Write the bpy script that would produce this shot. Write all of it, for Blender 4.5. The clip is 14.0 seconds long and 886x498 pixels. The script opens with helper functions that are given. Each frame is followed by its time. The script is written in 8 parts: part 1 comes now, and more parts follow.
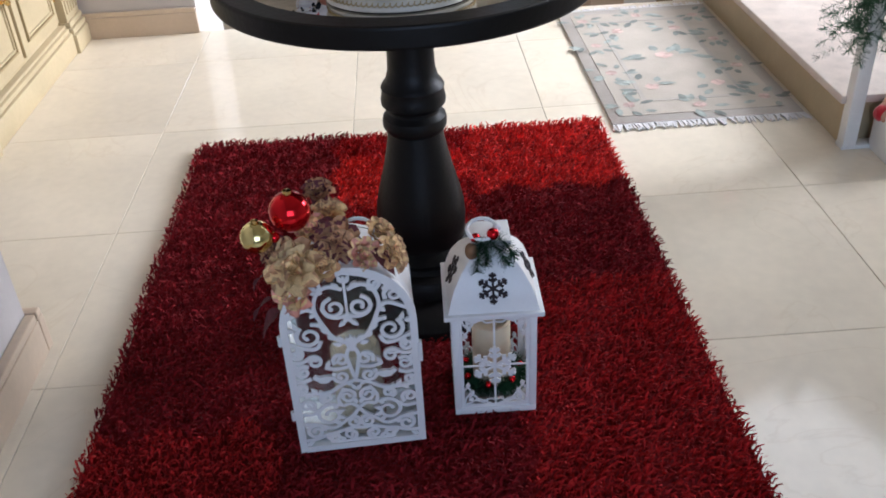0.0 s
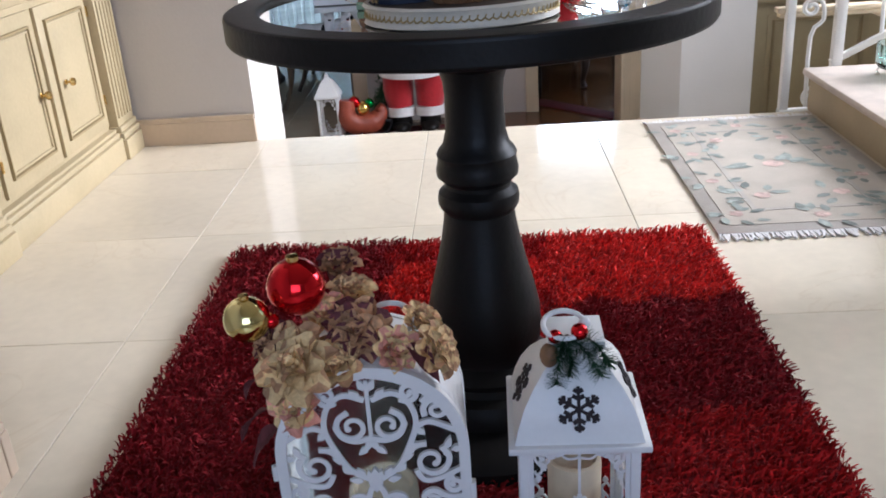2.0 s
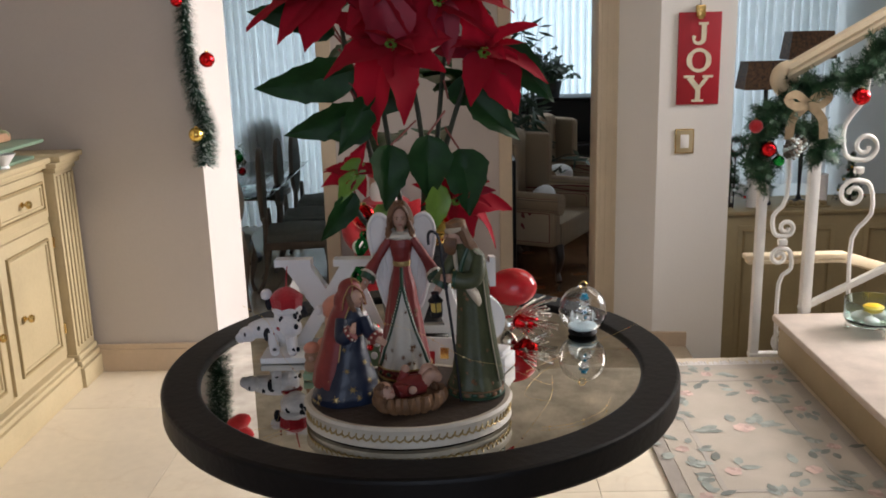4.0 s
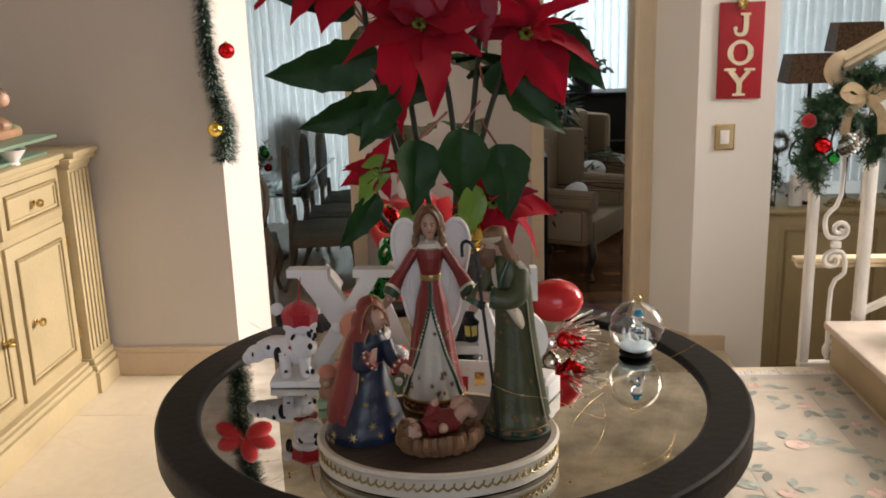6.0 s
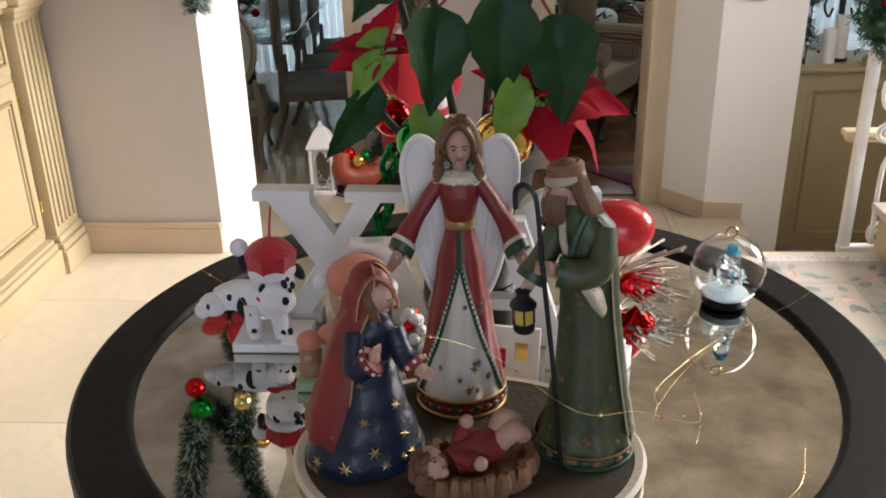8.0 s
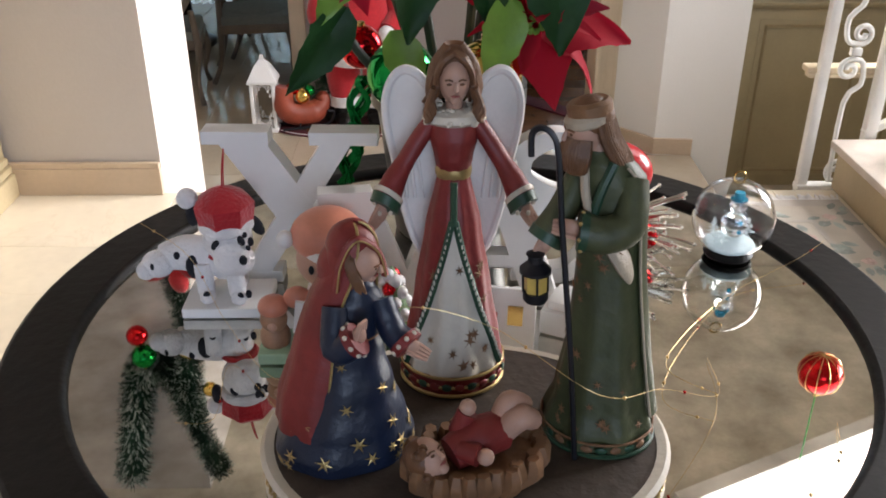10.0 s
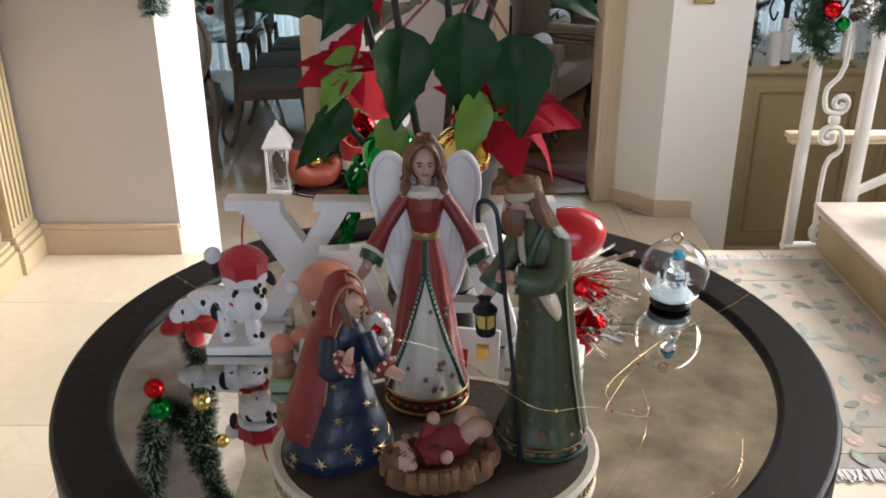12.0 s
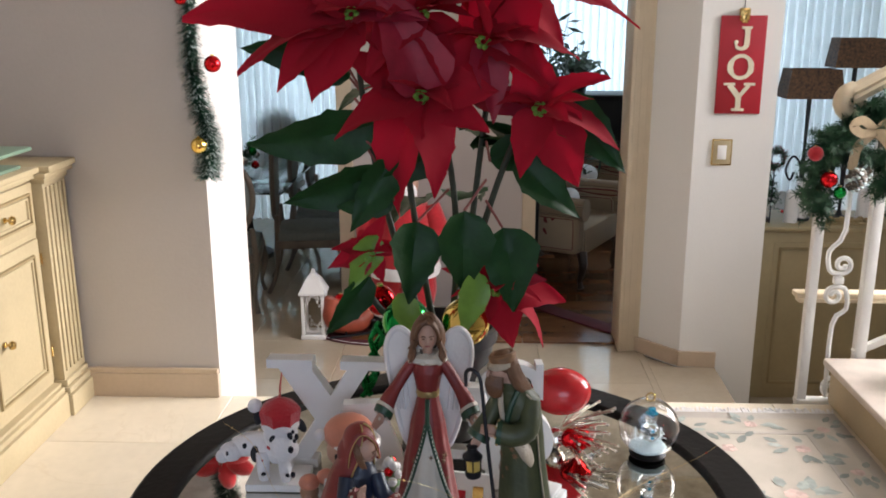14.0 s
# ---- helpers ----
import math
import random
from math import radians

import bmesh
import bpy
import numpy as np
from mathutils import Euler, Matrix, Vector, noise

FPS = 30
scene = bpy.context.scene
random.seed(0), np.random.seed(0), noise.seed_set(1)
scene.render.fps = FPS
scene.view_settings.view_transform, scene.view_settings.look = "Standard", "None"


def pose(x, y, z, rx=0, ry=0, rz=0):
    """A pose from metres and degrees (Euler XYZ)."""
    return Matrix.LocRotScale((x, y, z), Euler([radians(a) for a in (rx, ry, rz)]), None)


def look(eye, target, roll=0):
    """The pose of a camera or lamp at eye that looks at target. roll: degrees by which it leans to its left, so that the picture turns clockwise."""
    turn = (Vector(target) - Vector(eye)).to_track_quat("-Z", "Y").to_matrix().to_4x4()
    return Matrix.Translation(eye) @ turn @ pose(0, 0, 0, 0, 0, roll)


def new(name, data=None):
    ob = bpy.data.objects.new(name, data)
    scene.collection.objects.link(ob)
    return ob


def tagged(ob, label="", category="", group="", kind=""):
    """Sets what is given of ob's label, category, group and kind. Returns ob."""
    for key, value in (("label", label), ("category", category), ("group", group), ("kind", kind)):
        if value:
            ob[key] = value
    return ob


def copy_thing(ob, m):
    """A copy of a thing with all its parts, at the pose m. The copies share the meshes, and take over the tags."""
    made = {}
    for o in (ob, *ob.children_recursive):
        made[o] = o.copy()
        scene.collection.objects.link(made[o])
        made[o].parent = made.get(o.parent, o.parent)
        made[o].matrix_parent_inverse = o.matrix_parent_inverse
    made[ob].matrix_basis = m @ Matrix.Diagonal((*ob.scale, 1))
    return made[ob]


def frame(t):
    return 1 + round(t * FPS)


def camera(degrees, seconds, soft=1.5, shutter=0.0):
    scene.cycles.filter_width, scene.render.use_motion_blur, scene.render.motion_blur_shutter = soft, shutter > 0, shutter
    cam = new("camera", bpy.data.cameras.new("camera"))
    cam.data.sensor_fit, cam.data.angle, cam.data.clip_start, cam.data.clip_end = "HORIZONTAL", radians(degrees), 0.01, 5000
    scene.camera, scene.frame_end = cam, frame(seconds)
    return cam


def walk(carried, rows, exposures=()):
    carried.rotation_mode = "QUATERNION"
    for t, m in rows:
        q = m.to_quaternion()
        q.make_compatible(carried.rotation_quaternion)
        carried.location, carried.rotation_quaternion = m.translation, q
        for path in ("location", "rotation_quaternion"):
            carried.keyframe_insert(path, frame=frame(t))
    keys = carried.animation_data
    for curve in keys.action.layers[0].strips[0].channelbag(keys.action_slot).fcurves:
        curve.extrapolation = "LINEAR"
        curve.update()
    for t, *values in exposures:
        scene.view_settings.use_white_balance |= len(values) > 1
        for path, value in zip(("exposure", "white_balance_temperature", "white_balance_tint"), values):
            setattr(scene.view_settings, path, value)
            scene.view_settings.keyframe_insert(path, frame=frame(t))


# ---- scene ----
cam = camera(52.1, 14.0, soft=1.8)
PATH = [
    (0, (0.021, -0.025, 1.235), (0.067, 1.652, 0.146), -3.2),
    (0.5, (0.01, 0.137, 1.078), (0.02, 1.805, -0.027), -3.7),
    (1, (0.024, 0.249, 0.897), (-0.051, 1.972, -0.115), -4.3),
    (1.5, (0.03, 0.286, 0.879), (-0.077, 2.061, -0.037), -4.9),
    (2, (0.037, 0.303, 0.948), (-0.063, 2.138, 0.158), -3.9),
    (2.5, (0.054, 0.324, 1.056), (-0.038, 2.203, 0.378), -3.0),
    (3, (0.082, 0.385, 1.146), (-0.025, 2.286, 0.534), -2.2),
    (3.5, (0.091, 0.426, 1.194), (-0.002, 2.349, 0.65), -1.8),
    (4, (0.089, 0.468, 1.236), (0.046, 2.407, 0.751), -1.6),
    (4.2, (0.079, 0.487, 1.252), (0.056, 2.433, 0.79), -1.5),
    (6.5, (0.077, 0.692, 1.207), (-0.071, 2.617, 0.683), -2.2),
    (7, (0.081, 0.767, 1.212), (-0.102, 2.662, 0.598), -2.6),
    (7.5, (0.069, 0.856, 1.215), (-0.103, 2.718, 0.505), -2.1),
    (8, (0.03, 0.979, 1.191), (-0.068, 2.806, 0.382), -1.2),
    (8.5, (0.004, 1.07, 1.162), (-0.019, 2.859, 0.269), -0.9),
    (8.7, (-0.006, 1.089, 1.152), (0.003, 2.862, 0.227), -0.5),
    (10.8, (-0.006, 1.039, 1.178), (0.022, 2.806, 0.242), 0.2),
    (11, (-0.004, 1.022, 1.185), (0.02, 2.797, 0.264), 0.1),
    (11.5, (0.008, 0.978, 1.202), (0.021, 2.778, 0.33), -0.0),
    (12, (0.023, 0.937, 1.22), (0.024, 2.763, 0.404), -0.2),
    (12.5, (0.032, 0.895, 1.243), (0.015, 2.751, 0.498), -0.2),
    (13, (0.038, 0.856, 1.26), (0.001, 2.739, 0.587), -0.3),
    (13.5, (0.048, 0.811, 1.283), (-0.009, 2.721, 0.691), -0.2),
    (14, (0.057, 0.774, 1.306), (-0.018, 2.704, 0.788), -0.1),
]
walk(cam, [(t, look(eye, target, roll)) for t, eye, target, roll in PATH], exposures=[(0, 0.12, 5700, 13), (1.5, 0.18, 5450, 13), (2.5, -0.12, 6050, 14), (4, -0.36, 6700, 15), (6.3, -0.1, 7500, 16), (7.5, 0.02, 6950, 15), (8.7, 0.3, 6400, 13), (11, 0.28, 6350, 14), (12.5, 0.14, 6400, 13), (14, 0.08, 6400, 14)])

# ---- light ----
world = bpy.data.worlds.new("sky")
scene.world = world
world.use_nodes = True
wn = world.node_tree
sky = wn.nodes.new("ShaderNodeTexSky")
sky.sky_type, sky.sun_disc = "NISHITA", False
sky.sun_elevation, sky.sun_rotation = math.radians(42), math.radians(100)
wn.links.new(sky.outputs[0], wn.nodes["Background"].inputs[0])
wn.nodes["Background"].inputs[1].default_value = 0.1


def lamp(name, kind, m, energy, colour, **kw):
    data = bpy.data.lights.new(name, kind)
    data.energy, data.color = energy, colour
    for k, v in kw.items():
        if k == "size":
            data.shape, data.size, data.size_y = "RECTANGLE", v[0], v[1]
        if k == "spread":
            data.spread = math.radians(v)
        if k == "angle":
            data.angle = math.radians(v)
    ob = new(name, data)
    ob.matrix_world = m
    return ob


lamp("sun", "SUN", look((5.4, 2.6, 5.2), (0.9, 2.7, 0)), 3.0, (1.0, 0.94, 0.84), angle=0.6)
lamp("window_light_stairs", "AREA", look((3.5, 4.1, 1.85), (-1.5, 3.8, 0.0)), 105, (1.0, 0.98, 0.96), size=(2.4, 1.6), spread=80)
lamp("window_light_entry", "AREA", look((0.55, -2.3, 1.6), (0.2, 2.0, 0.6)), 15, (0.66, 0.79, 1.0), size=(2.4, 1.9), spread=100)


lamp("window_light_living", "AREA", look((1.5, 10.5, 2.05), (0.95, 7.4, -0.7)), 25, (0.72, 0.86, 1.0), size=(2.6, 0.5), spread=140)
lamp("skylight", "AREA", pose(1.88, 3.28, 2.645, 0, 0, 25.5), 22, (1.0, 0.98, 0.95), size=(1.5, 1.2))

# ---- materials ----
def material(name, colour, rough=0.5, metal=0.0, scale=6.0, vary=0.12, bump=0.0, fine=0.0, spec=0.5, other=None, island=0.0, each=0.0, sheen=0.0, coat=0.0):
    """A surface with variation at two scales, relief and, where wanted, a random tone for each piece."""
    m = bpy.data.materials.new(name)
    m.use_nodes = True
    nt = m.node_tree
    b = nt.nodes["Principled BSDF"]
    b.inputs["Roughness"].default_value = rough
    b.inputs["Metallic"].default_value = metal
    b.inputs["Specular IOR Level"].default_value = spec
    if sheen:
        b.inputs["Sheen Weight"].default_value = sheen
    if coat:
        b.inputs["Coat Weight"].default_value = coat
        b.inputs["Coat Roughness"].default_value = 0.1
    tc = nt.nodes.new("ShaderNodeTexCoord")
    n1 = nt.nodes.new("ShaderNodeTexNoise")
    n1.inputs["Scale"].default_value = scale
    n1.inputs["Detail"].default_value = 5
    n2 = nt.nodes.new("ShaderNodeTexNoise")
    n2.inputs["Scale"].default_value = fine or scale * 14
    n2.inputs["Detail"].default_value = 3
    for n in (n1, n2):
        nt.links.new(tc.outputs["Object"], n.inputs["Vector"])
    mix = nt.nodes.new("ShaderNodeMix")
    mix.data_type = "RGBA"
    dark = [c * (1 - vary) for c in colour]
    light = other or [min(1, c * (1 + vary)) for c in colour]
    mix.inputs["A"].default_value = (*dark, 1)
    mix.inputs["B"].default_value = (*light, 1)
    add = nt.nodes.new("ShaderNodeMath")
    add.operation = "MULTIPLY_ADD"
    add.inputs[1].default_value = 0.35
    nt.links.new(n2.outputs["Fac"], add.inputs[0])
    sub = nt.nodes.new("ShaderNodeMapRange")
    sub.inputs["From Min"].default_value, sub.inputs["From Max"].default_value = 0.42, 0.95
    nt.links.new(n1.outputs["Fac"], add.inputs[2])
    nt.links.new(add.outputs[0], sub.inputs["Value"])
    nt.links.new(sub.outputs[0], mix.inputs["Factor"])
    out = mix.outputs["Result"]
    if each or island:
        hsv = nt.nodes.new("ShaderNodeHueSaturation")
        src = nt.nodes.new("ShaderNodeObjectInfo" if each else "ShaderNodeNewGeometry")
        mr = nt.nodes.new("ShaderNodeMapRange")
        k = each or island
        mr.inputs["To Min"].default_value, mr.inputs["To Max"].default_value = 1 - k, 1 + k
        nt.links.new(src.outputs["Random" if each else "Random Per Island"], mr.inputs["Value"])
        nt.links.new(mr.outputs[0], hsv.inputs["Value"])
        nt.links.new(out, hsv.inputs["Color"])
        out = hsv.outputs[0]
    nt.links.new(out, b.inputs["Base Color"])
    if bump:
        bp = nt.nodes.new("ShaderNodeBump")
        bp.inputs["Strength"].default_value = bump
        bp.inputs["Distance"].default_value = 0.004
        nt.links.new(n2.outputs["Fac"], bp.inputs["Height"])
        nt.links.new(bp.outputs[0], b.inputs["Normal"])
    m.diffuse_color = (*colour, 1)
    return m


def marble(name, base, vein, rough, each):
    """Polished cream marble: clouds, thin veins, small brown flecks."""
    m = material(name, base, rough, 0, 2.2, 0.1, each=each)
    nt = m.node_tree
    b = nt.nodes["Principled BSDF"]
    tc = nt.nodes["Texture Coordinate"]
    wave = nt.nodes.new("ShaderNodeTexNoise")
    wave.inputs["Scale"].default_value, wave.inputs["Detail"].default_value, wave.inputs["Distortion"].default_value = 1.7, 7, 1.2
    info = nt.nodes.new("ShaderNodeObjectInfo")
    shift = nt.nodes.new("ShaderNodeVectorMath")
    nt.links.new(tc.outputs["Object"], shift.inputs[0])
    sc = nt.nodes.new("ShaderNodeVectorMath")
    sc.operation = "SCALE"
    sc.inputs[0].default_value = (13, 7, 5)
    nt.links.new(info.outputs["Random"], sc.inputs["Scale"])
    nt.links.new(sc.outputs[0], shift.inputs[1])
    for n in nt.nodes:
        if n.type == "TEX_NOISE":
            nt.links.new(shift.outputs[0], n.inputs["Vector"])
    line = nt.nodes.new("ShaderNodeMapRange")
    sub = nt.nodes.new("ShaderNodeMath")
    sub.operation = "SUBTRACT"
    sub.inputs[1].default_value = 0.5
    ab = nt.nodes.new("ShaderNodeMath")
    ab.operation = "ABSOLUTE"
    nt.links.new(wave.outputs["Fac"], sub.inputs[0])
    nt.links.new(sub.outputs[0], ab.inputs[0])
    line.inputs["From Min"].default_value, line.inputs["From Max"].default_value = 0.0, 0.008
    line.inputs["To Min"].default_value, line.inputs["To Max"].default_value = 0.16, 0.0
    nt.links.new(ab.outputs[0], line.inputs["Value"])
    mx = nt.nodes.new("ShaderNodeMix")
    mx.data_type = "RGBA"
    old = b.inputs["Base Color"].links[0].from_socket
    nt.links.new(old, mx.inputs["A"])
    mx.inputs["B"].default_value = (*vein, 1)
    nt.links.new(line.outputs[0], mx.inputs["Factor"])
    nt.links.new(mx.outputs["Result"], b.inputs["Base Color"])
    return m


def glass(name, colour=(1, 1, 1), rough=0.0):
    m = bpy.data.materials.new(name)
    m.use_nodes = True
    b = m.node_tree.nodes["Principled BSDF"]
    b.inputs["Base Color"].default_value = (*colour, 1)
    b.inputs["Transmission Weight"].default_value = 1
    b.inputs["Roughness"].default_value = rough
    b.inputs["IOR"].default_value = 1.45
    return m


def translucent(name, colour, share=0.6):
    m = material(name, colour, 0.9, 0, 8, 0.06)
    nt = m.node_tree
    b = nt.nodes["Principled BSDF"]
    t = nt.nodes.new("ShaderNodeBsdfTranslucent")
    mx = nt.nodes.new("ShaderNodeMixShader")
    mx.inputs[0].default_value = share
    link = b.inputs["Base Color"].links[0].from_socket
    nt.links.new(link, t.inputs["Color"])
    nt.links.new(b.outputs[0], mx.inputs[1])
    nt.links.new(t.outputs[0], mx.inputs[2])
    nt.links.new(mx.outputs[0], nt.nodes["Material Output"].inputs[0])
    return m


def glowing(name, colour, strength):
    m = bpy.data.materials.new(name)
    m.use_nodes = True
    b = m.node_tree.nodes["Principled BSDF"]
    b.inputs["Base Color"].default_value = (*colour, 1)
    b.inputs["Emission Color"].default_value = (*colour, 1)
    b.inputs["Emission Strength"].default_value = strength
    return m


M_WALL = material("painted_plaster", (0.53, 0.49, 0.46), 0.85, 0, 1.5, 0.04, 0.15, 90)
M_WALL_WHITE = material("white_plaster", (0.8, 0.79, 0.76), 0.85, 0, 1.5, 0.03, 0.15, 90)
M_CEIL = material("ceiling_plaster", (0.66, 0.62, 0.53), 0.9, 0, 5, 0.2, 0.1, 60)
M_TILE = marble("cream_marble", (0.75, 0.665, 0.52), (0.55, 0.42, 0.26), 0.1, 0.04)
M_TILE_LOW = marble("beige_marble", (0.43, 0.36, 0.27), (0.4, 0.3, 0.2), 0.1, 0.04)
M_GROUT = material("grout", (0.5, 0.44, 0.35), 0.8)
M_BASE = material("beige_skirting", (0.56, 0.44, 0.32), 0.35, 0, 5, 0.1, 0.05)
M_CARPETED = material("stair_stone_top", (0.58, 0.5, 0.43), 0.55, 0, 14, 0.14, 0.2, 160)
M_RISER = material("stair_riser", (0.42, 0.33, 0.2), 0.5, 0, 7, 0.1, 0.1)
M_BLACK = material("black_lacquer", (0.007, 0.006, 0.0055), 0.44, 0, 5, 0.3, 0.16, 90, 0.2)
M_CREAM = material("antiqued_cream_paint", (0.44, 0.355, 0.21), 0.5, 0, 4, 0.12, 0.12, 80)
M_CREAM_DARK = material("cream_paint_glaze", (0.3, 0.225, 0.11), 0.55, 0, 4, 0.15, 0.1)
M_OLIVE = material("olive_cream_paint", (0.36, 0.29, 0.16), 0.5, 0, 3, 0.1, 0.1)
M_BRASS = material("brass", (0.65, 0.45, 0.17), 0.2, 1, 20, 0.15)
M_GOLD = material("gold_bauble", (0.85, 0.6, 0.16), 0.1, 1, 8, 0.1)
M_GOLD_PALE = material("pale_gold_bauble", (0.8, 0.68, 0.3), 0.12, 1, 8, 0.08)
M_REDBALL = material("red_bauble", (0.65, 0.01, 0.015), 0.1, 0.85, 8, 0.12)
M_GREENBALL = material("green_bauble", (0.005, 0.3, 0.05), 0.1, 0.85, 8, 0.12)
M_WHITE_METAL = material("white_enamel", (0.82, 0.81, 0.8), 0.4, 0, 10, 0.05, 0.06)
M_WHITE_IRON = material("white_painted_iron", (0.78, 0.77, 0.73), 0.45, 0, 10, 0.06, 0.1)
M_LETTER = material("white_painted_board", (0.82, 0.81, 0.79), 0.5, 0, 9, 0.04, 0.06)
M_GLASS = glass("clear_glass")
M_GLASS_AQUA = glass("aqua_glass", (0.75, 0.92, 0.9))
M_FROST = glass("frosted_liner", (0.9, 0.95, 0.96), 0.12)
M_WAX = material("ivory_wax", (0.72, 0.6, 0.42), 0.45, 0, 10, 0.08)
M_GREEN_NEEDLE = material("fir_needles", (0.02, 0.075, 0.03), 0.6, 0, 30, 0.35, island=0.35)
M_TINSEL = material("dark_green_tinsel", (0.015, 0.06, 0.035), 0.45, 0, 30, 0.3, island=0.4)
M_FROSTTIP = material("frosted_tips", (0.5, 0.58, 0.55), 0.6, 0, 30, 0.2, island=0.2)
M_LEAF = material("poinsettia_leaf", (0.012, 0.05, 0.012), 0.5, 0, 30, 0.3, 0.2, 90, spec=0.25, island=0.2)
M_LEAF_YOUNG = material("young_leaf", (0.16, 0.3, 0.04), 0.42, 0, 30, 0.25, 0.2, 90)
M_BRACT = translucent("poinsettia_bract", (0.4, 0.004, 0.02), 0.3)
M_BRACT_DARK = material("old_bract", (0.3, 0.01, 0.03), 0.6, 0, 30, 0.25, 0.2, 90)
M_STEM = material("plant_stem", (0.022, 0.03, 0.014), 0.6, 0, 30, 0.3)
M_STEM_RED = material("leaf_stalk", (0.22, 0.06, 0.05), 0.6, 0, 30, 0.2)
M_POT = material("dark_pot", (0.02, 0.022, 0.025), 0.4, 0, 8, 0.2, 0.1)
M_RIBBON = material("green_metallic_ribbon", (0.005, 0.2, 0.04), 0.2, 0.8, 20, 0.2)
M_RED_FELT = material("red_felt", (0.45, 0.012, 0.02), 0.95, 0, 60, 0.15, 0.4, 300, sheen=0.4)
M_PLUSH = material("white_plush", (0.8, 0.78, 0.78), 0.95, 0, 60, 0.08, 0.6, 300, sheen=0.5)
M_BLACK_PLUSH = material("black_plush", (0.015, 0.015, 0.02), 0.95, 0, 60, 0.2, 0.5, 300)
M_SILVER = material("silver_wire", (0.8, 0.78, 0.72), 0.25, 1, 20, 0.1)
M_WIRE = material("gold_wire", (0.75, 0.55, 0.25), 0.3, 1, 20, 0.1)
M_WINDOW_GLOW = glowing("daylight_outside", (0.68, 0.87, 1.0), 3.2)
M_CURTAIN = translucent("sheer_curtain", (0.78, 0.8, 0.8), 0.6)
M_WOOD_FLOOR = material("polished_parquet", (0.16, 0.07, 0.03), 0.18, 0, 3, 0.3, 0.05, each=0.2)
M_DARK_WOOD = material("dark_wood", (0.03, 0.018, 0.012), 0.4, 0, 6, 0.35, 0.1)
M_CHAIR_WOOD = material("grey_washed_wood", (0.12, 0.095, 0.07), 0.5, 0, 9, 0.25, 0.1)
M_CHAIR_CLOTH = material("sage_upholstery", (0.14, 0.155, 0.14), 0.9, 0, 30, 0.1, 0.3, 300)
M_CASING = material("cream_casing", (0.6, 0.5, 0.36), 0.45, 0, 6, 0.08)


# ---- building helpers ----
def thing(name, label, category, loc=(0, 0, 0), rz=0.0, group="", kind=""):
    ob = new(name)
    ob.empty_display_size = 0.05
    ob.matrix_world = pose(*loc, 0, 0, rz)
    return tagged(ob, label, category, group, kind)


def mesh_object(name, bm, mats, smooth=True):
    me = bpy.data.meshes.new(name)
    bmesh.ops.recalc_face_normals(bm, faces=bm.faces)
    bm.to_mesh(me)
    bm.free()
    for m in mats if isinstance(mats, (list, tuple)) else [mats]:
        me.materials.append(m)
    if smooth:
        me.shade_smooth()
        me.set_sharp_from_angle(angle=math.radians(38))
    return new(name, me)


def part(name, bm, mats, parent, label="", smooth=True):
    ob = mesh_object(name, bm, mats, smooth)
    ob.parent = parent
    return tagged(ob, label)


def solo(name, bm, mats, label, category, m=None, group="", kind="", smooth=True):
    ob = mesh_object(name, bm, mats, smooth)
    if m is not None:
        ob.matrix_world = m
    return tagged(ob, label, category, group, kind)


def box(bm, x0, x1, y0, y1, z0, z1, bevel=0.0, mi=0, m=None):
    vs = [bm.verts.new((x, y, z)) for z in (z0, z1) for y in (y0, y1) for x in (x0, x1)]
    fs = [bm.faces.new([vs[i] for i in q]) for q in ((0, 2, 3, 1), (4, 5, 7, 6), (0, 1, 5, 4), (2, 6, 7, 3), (0, 4, 6, 2), (1, 3, 7, 5))]
    for f in fs:
        f.material_index = mi
    if m is not None:
        bmesh.ops.transform(bm, matrix=m, verts=vs)
    if bevel:
        es = {e for f in fs for e in f.edges}
        bmesh.ops.bevel(bm, geom=list(es), offset=bevel, segments=2, profile=0.5, affect="EDGES", clamp_overlap=True, material=-1)
    return bm


def boxed(*a, **k):
    return box(bmesh.new(), *a, **k)


def lathe(profile, n=40, bm=None, m=None, mi=0, sx=1.0, sy=1.0, closed=True):
    """A turned form from (radius, height) pairs."""
    bm = bm or bmesh.new()
    rings = []
    for r, z in profile:
        r = max(r, 0.0004)
        rings.append([bm.verts.new((sx * r * math.cos(2 * math.pi * i / n), sy * r * math.sin(2 * math.pi * i / n), z)) for i in range(n)])
    for a, b in zip(rings, rings[1:]):
        for i in range(n):
            bm.faces.new((a[i], a[(i + 1) % n], b[(i + 1) % n], b[i])).material_index = mi
    if closed:
        bm.faces.new(rings[0][::-1]).material_index = mi
        bm.faces.new(rings[-1]).material_index = mi
    if m is not None:
        bmesh.ops.transform(bm, matrix=m, verts=[v for r in rings for v in r])
    return bm


def curve_points(pts, steps=6):
    """A smooth line through the points."""
    pts = [Vector(p) for p in pts]
    out = []
    for i in range(len(pts) - 1):
        p0, p1, p2, p3 = pts[max(i - 1, 0)], pts[i], pts[i + 1], pts[min(i + 2, len(pts) - 1)]
        for k in range(steps):
            t = k / steps
            out.append(0.5 * (2 * p1 + (p2 - p0) * t + (2 * p0 - 5 * p1 + 4 * p2 - p3) * t * t + (3 * p1 - p0 - 3 * p2 + p3) * t ** 3))
    return out + [pts[-1]]


